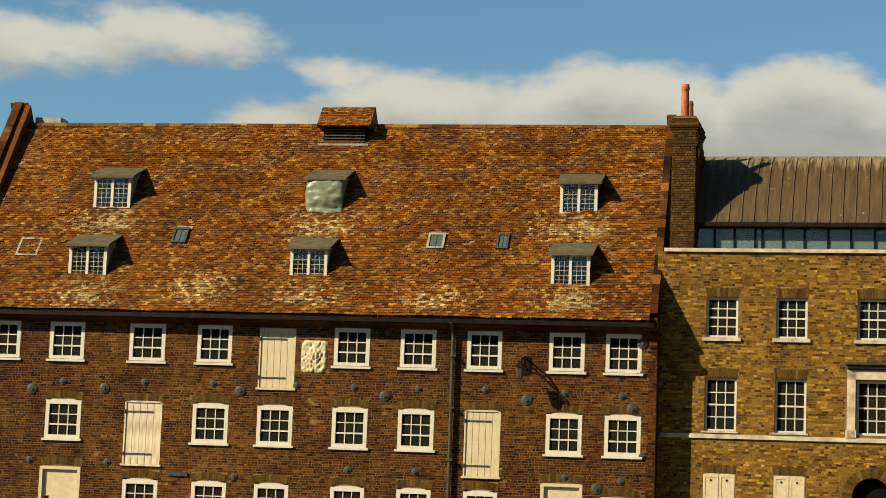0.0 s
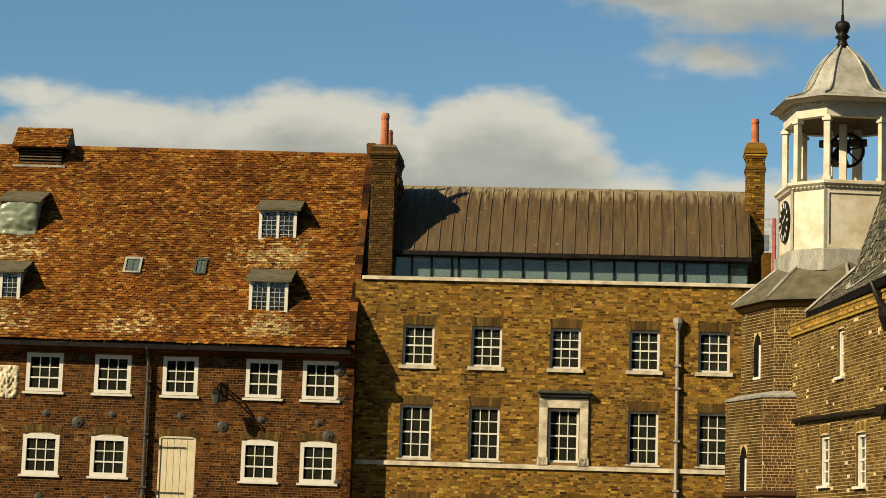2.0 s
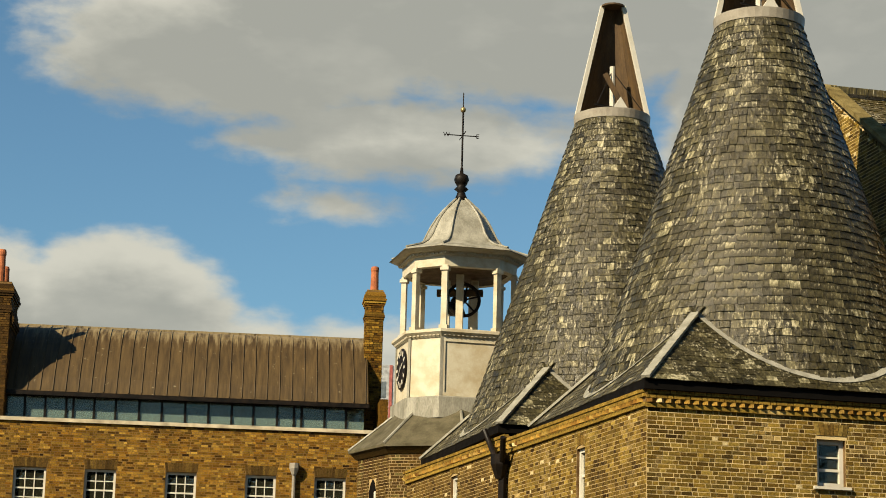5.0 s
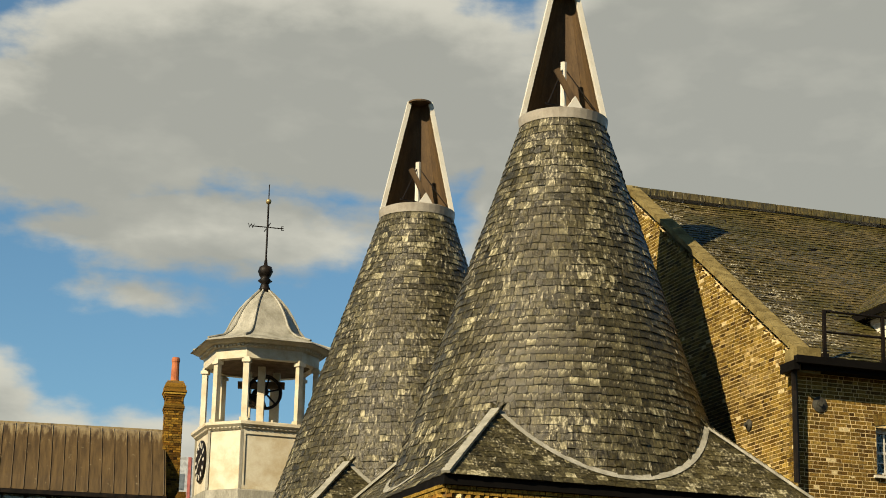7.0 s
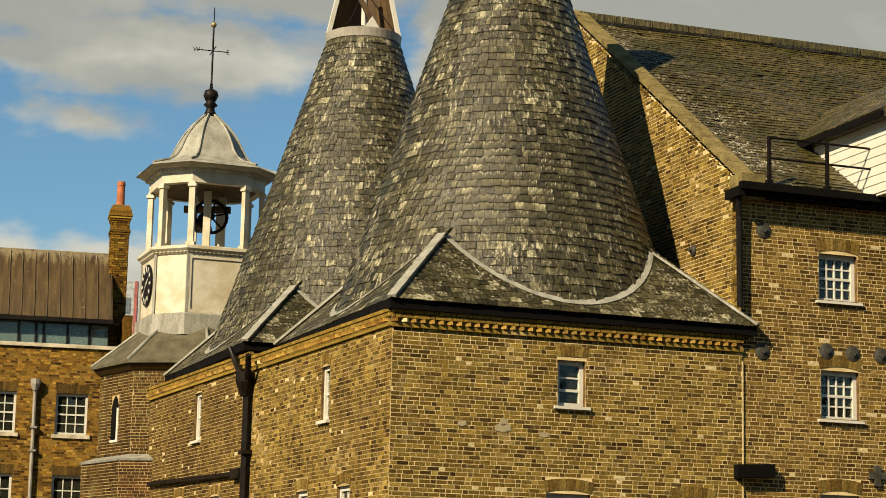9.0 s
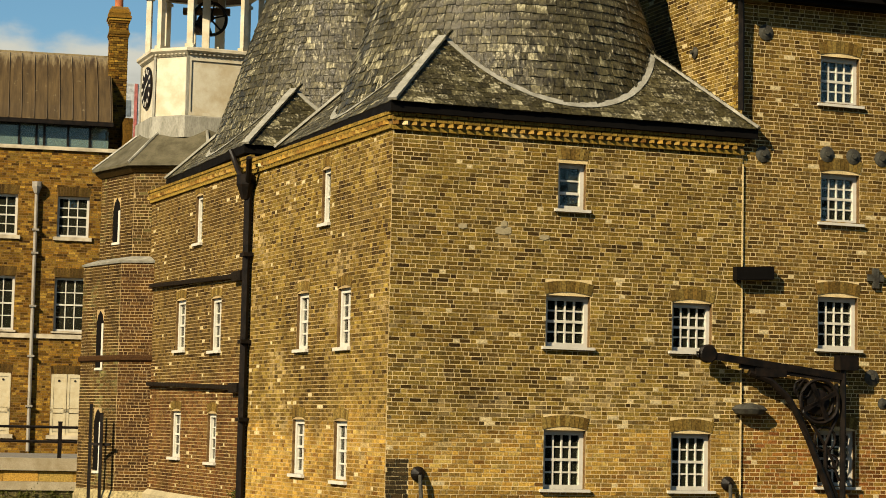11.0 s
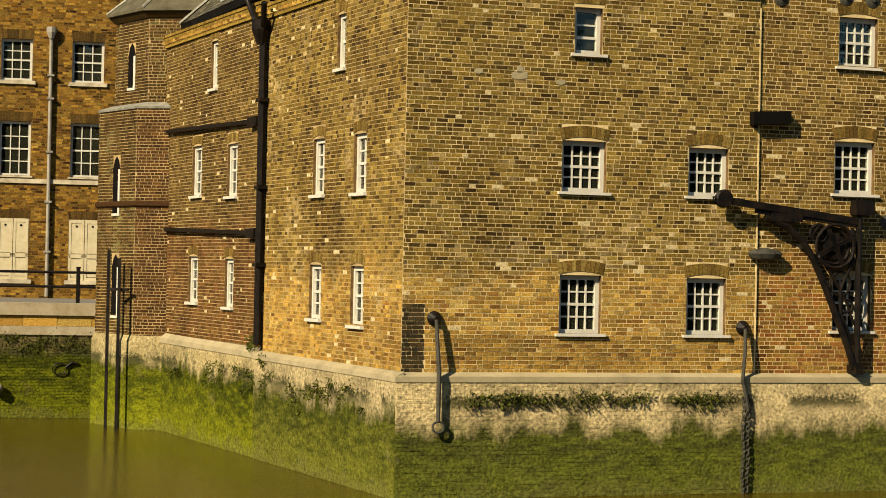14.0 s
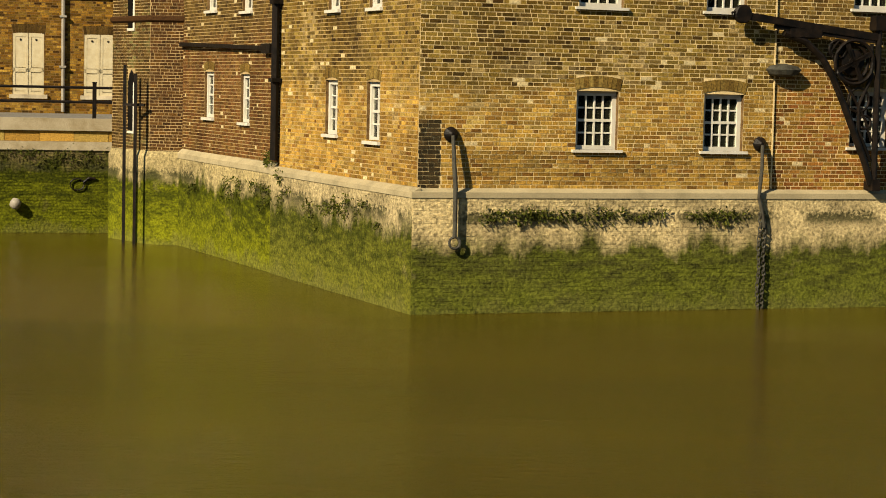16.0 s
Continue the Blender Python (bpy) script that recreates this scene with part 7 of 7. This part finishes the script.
part("urn", Geo().lathe([(0.19, 16.82), (0.13, 16.95), (0.10, 17.05), (0.19, 17.12), (0.11, 17.2), (0.15, 17.26), (0.20, 17.38), (0.16, 17.5), (0.05, 17.55), (0.035, 17.7)], 16), IRON, tower, smooth=True)
vane = part("weather_vane", Geo().tube([(0, 0, 17.6), (0, 0, 19.2)], 0.025).tube([(0, 0, 19.2), (0, 0, 19.75)], 0.014), IRON, tower)
for a in (0, 90):
    r = radians(a + 17)
    part("arm", Geo().tube([(-0.42 * math.cos(r), -0.42 * math.sin(r), 18.58), (0.42 * math.cos(r), 0.42 * math.sin(r), 18.58)], 0.014, 6), IRON, vane)
part("ball", Geo().lathe([(0.01, 19.2), (0.06, 19.23), (0.075, 19.28), (0.06, 19.33), (0.01, 19.36)], 12), surface("old_gilt", (0.55, 0.42, 0.18), 0.4, metal=0.6), vane, smooth=True)
for x, w in ((-0.44, "W"), (0.40, "E")):
    cu = bpy.data.curves.new("letter", "FONT")
    cu.body, cu.size, cu.extrude = w, 0.17, 0.008
    o = new("letter", cu)
    cu.materials.append(IRON)
    o.parent = vane
    o.matrix_basis = pose(x - 0.06, x * 0.3, 18.53, 90, 0, 17)
# bell and wheel in the open stage
bell = thing("bell", pose(TC[0], TC[1], 0), "bell frame with a spoked bell wheel and hammer", "bell")
part("bell_body", Geo().lathe([(0.26, 13.85), (0.23, 13.95), (0.18, 14.06), (0.14, 14.22), (0.1, 14.3), (0.04, 14.33)], 18, centre=(-0.1, 0.3)), IRON, bell, smooth=True)
part("headstock", Geo().box(-0.6, 0.2, 14.33, 0.6, 0.36, 14.5), OAK, bell)
for x, y in ((0.08, -0.42), (0.38, 0.35), (-0.35, 0.3)):
    part("frame_post", Geo().box(x - 0.09, y - 0.09, 13.17, x + 0.09, y + 0.09, 14.75), TOWER_PAINT, bell)
WM = pose(0.14, -0.12, 14.16, 0, 0, 18)
wheel = part("bell_wheel", Geo().tube([(0.42 * math.cos(math.tau * i / 24), 0, 0.42 * math.sin(math.tau * i / 24)) for i in range(24)], 0.045, 6, True), IRON, bell, m=WM)
part("hub", Geo().lathe([(0.09, -0.1), (0.09, 0.1)], 12), IRON, wheel, m=pose(0, 0, 0, 90, 0, 0))
for q in (15, 75, 135):
    r = radians(q)
    part("spoke", Geo().bar((-0.4 * math.cos(r), 0, -0.4 * math.sin(r)), (0.4 * math.cos(r), 0, 0.4 * math.sin(r)), 0.04), IRON, wheel)

# clock on the face that looks up the river
a = (TT[0] + TT[1]) / 2
mid = 1.60 * math.cos((TT[1] - TT[0]) / 2) + 0.02
CM = pose(0, 0, 0) @ Matrix.Translation((mid * math.cos(a), mid * math.sin(a), 12.28)) @ Matrix.Rotation(a + math.pi / 2, 4, "Z")
clock = part("clock_face", Geo().lathe([(0.53, 0), (0.53, 0.03), (0.5, 0.04)], 36), IRON, tower, "black clock face with pale numerals and hands", CM @ pose(0, 0, 0, 90, 0, 0))
for i in range(12):
    r = math.tau * i / 12
    part("numeral", shared("numeral", lambda: Geo().box(-0.035, 0.35, 0.04, 0.035, 0.48, 0.048).mesh("numeral")), WHITE, clock, m=pose(0, 0, 0, 0, 0, 30 * i))
part("hour_hand", Geo().box(-0.022, -0.05, 0.05, 0.022, 0.26, 0.056), WHITE, clock, m=pose(0, 0, 0, 0, 0, -60))
part("minute_hand", Geo().box(-0.015, -0.06, 0.06, 0.015, 0.36, 0.066), WHITE, clock, m=pose(0, 0, 0, 0, 0, 140))

# stakes in the water by the turret, float, ring
st = thing("guide_pile", I4, "two dark iron guide bars standing in the water", "mooring post")
for x, y, z in ((-8.27, 50.35, 4.3), (-7.97, 50.1, 4.1)):
    part("guide_bar", Geo().bar((x, y, -1.0), (x, y, z), 0.07), IRON, st)
part("crossbar", Geo().bar((-8.3, 50.35, 3.35), (-7.75, 50.1, 3.35), 0.06), IRON, st)
fl = thing("mooring_float", QUAY, "pale mooring buoy hanging on the quay wall", "buoy")
part("body", Geo().lathe([(0.05, -0.2), (0.17, -0.14), (0.2, 0), (0.17, 0.14), (0.05, 0.2)], 12), PALE_IRON, fl, m=pose(-1.0, -0.16, 0.75, 0, 30, 0) @ Matrix.Scale(0.72, 4), smooth=True)
rg = thing("mooring_ring", QUAY, "iron ring and chain on the weedy quay wall", "ring")
part("ring", Geo().tube([(0.55 + 0.18 * math.cos(math.tau * i / 14), -0.06, 1.25 + 0.15 * math.sin(math.tau * i / 14)) for i in range(14)], 0.018, 6, True), IRON, rg)
part("shackle", Geo().tube([(0.7, -0.05, 1.3), (0.85, -0.06, 1.42), (1.0, -0.05, 1.4)], 0.035), IRON, rg)

# growth on the river walls
LEAF = pieces("wall_weed_leaf", [(0.06, 0.075, 0.012), (0.035, 0.045, 0.008), (0.10, 0.11, 0.02), (0.05, 0.05, 0.015)])


def growth(name, m, spots, seed, label):
    """Tufts of small drooping leaves at (x, y, z, spread, count)."""
    rn = np.random.default_rng(seed)
    g = Geo()
    for x, y, z, spread, count in spots:
        for _ in range(count):
            c = Vector((x + rn.normal(0, spread), y - abs(rn.normal(0, 0.03)), z + rn.normal(0, spread * 0.45)))
            d = Vector((rn.normal(0, 0.5), -abs(rn.normal(0.3, 0.3)), rn.normal(-0.2, 0.6))).normalized() * rn.uniform(0.04, 0.11)
            s = d.cross(Vector((rn.normal(), rn.normal(), rn.normal()))).normalized() * rn.uniform(0.008, 0.02)
            g.add([c, c + d * 0.5 + s, c + d, c + d * 0.5 - s], [(0, 1, 2, 3)])
    return tagged(part(name, g, LEAF, m=m), label, "weeds", kind="stuff")


rn = np.random.default_rng(61)
growth("quay_weeds", QUAY, [(rn.uniform(-6, 2.0), -0.02, rn.uniform(1.75, 2.12), 0.14, 26) for _ in range(70)], 62, "dark green weeds hanging from the quay wall")
growth("ledge_weeds", FRONT, [(rn.uniform(1.3, 6.2), -0.15, 1.72 + rn.normal(0, 0.05), 0.12, 34) for _ in range(34)], 63, "dark moss and weeds on the river plinth")
growth("pipe_weeds", SIDE, [(-7.95, -0.12, 2.42, 0.14, 130), (-8.2, -0.1, 2.3, 0.1, 50)], 64, "green plant tuft at the foot of the rain pipe")
growth("flank_weeds", SIDE, [(rn.uniform(-15, -0.5), -0.14, 1.6 + rn.normal(0, 0.14), 0.12, 30) for _ in range(46)], 65, "green weed tufts on the river plinth")
# pale mortar patches on the front
for x, z, w, h in ((1.25, 7.42, 0.16, 0.07), (1.95, 7.36, 0.30, 0.12), (2.05, 7.46, 0.12, 0.12), (2.80, 7.30, 0.18, 0.07)):
    part("mortar_patch", Geo().prism([(x, z), (x + w * 0.5, z - 0.02), (x + w, z + 0.01), (x + w, z + h), (x + w * 0.4, z + h + 0.015), (x, z + h * 0.8)], -0.012, 0.01), RENDER_LEDGE, kiln)
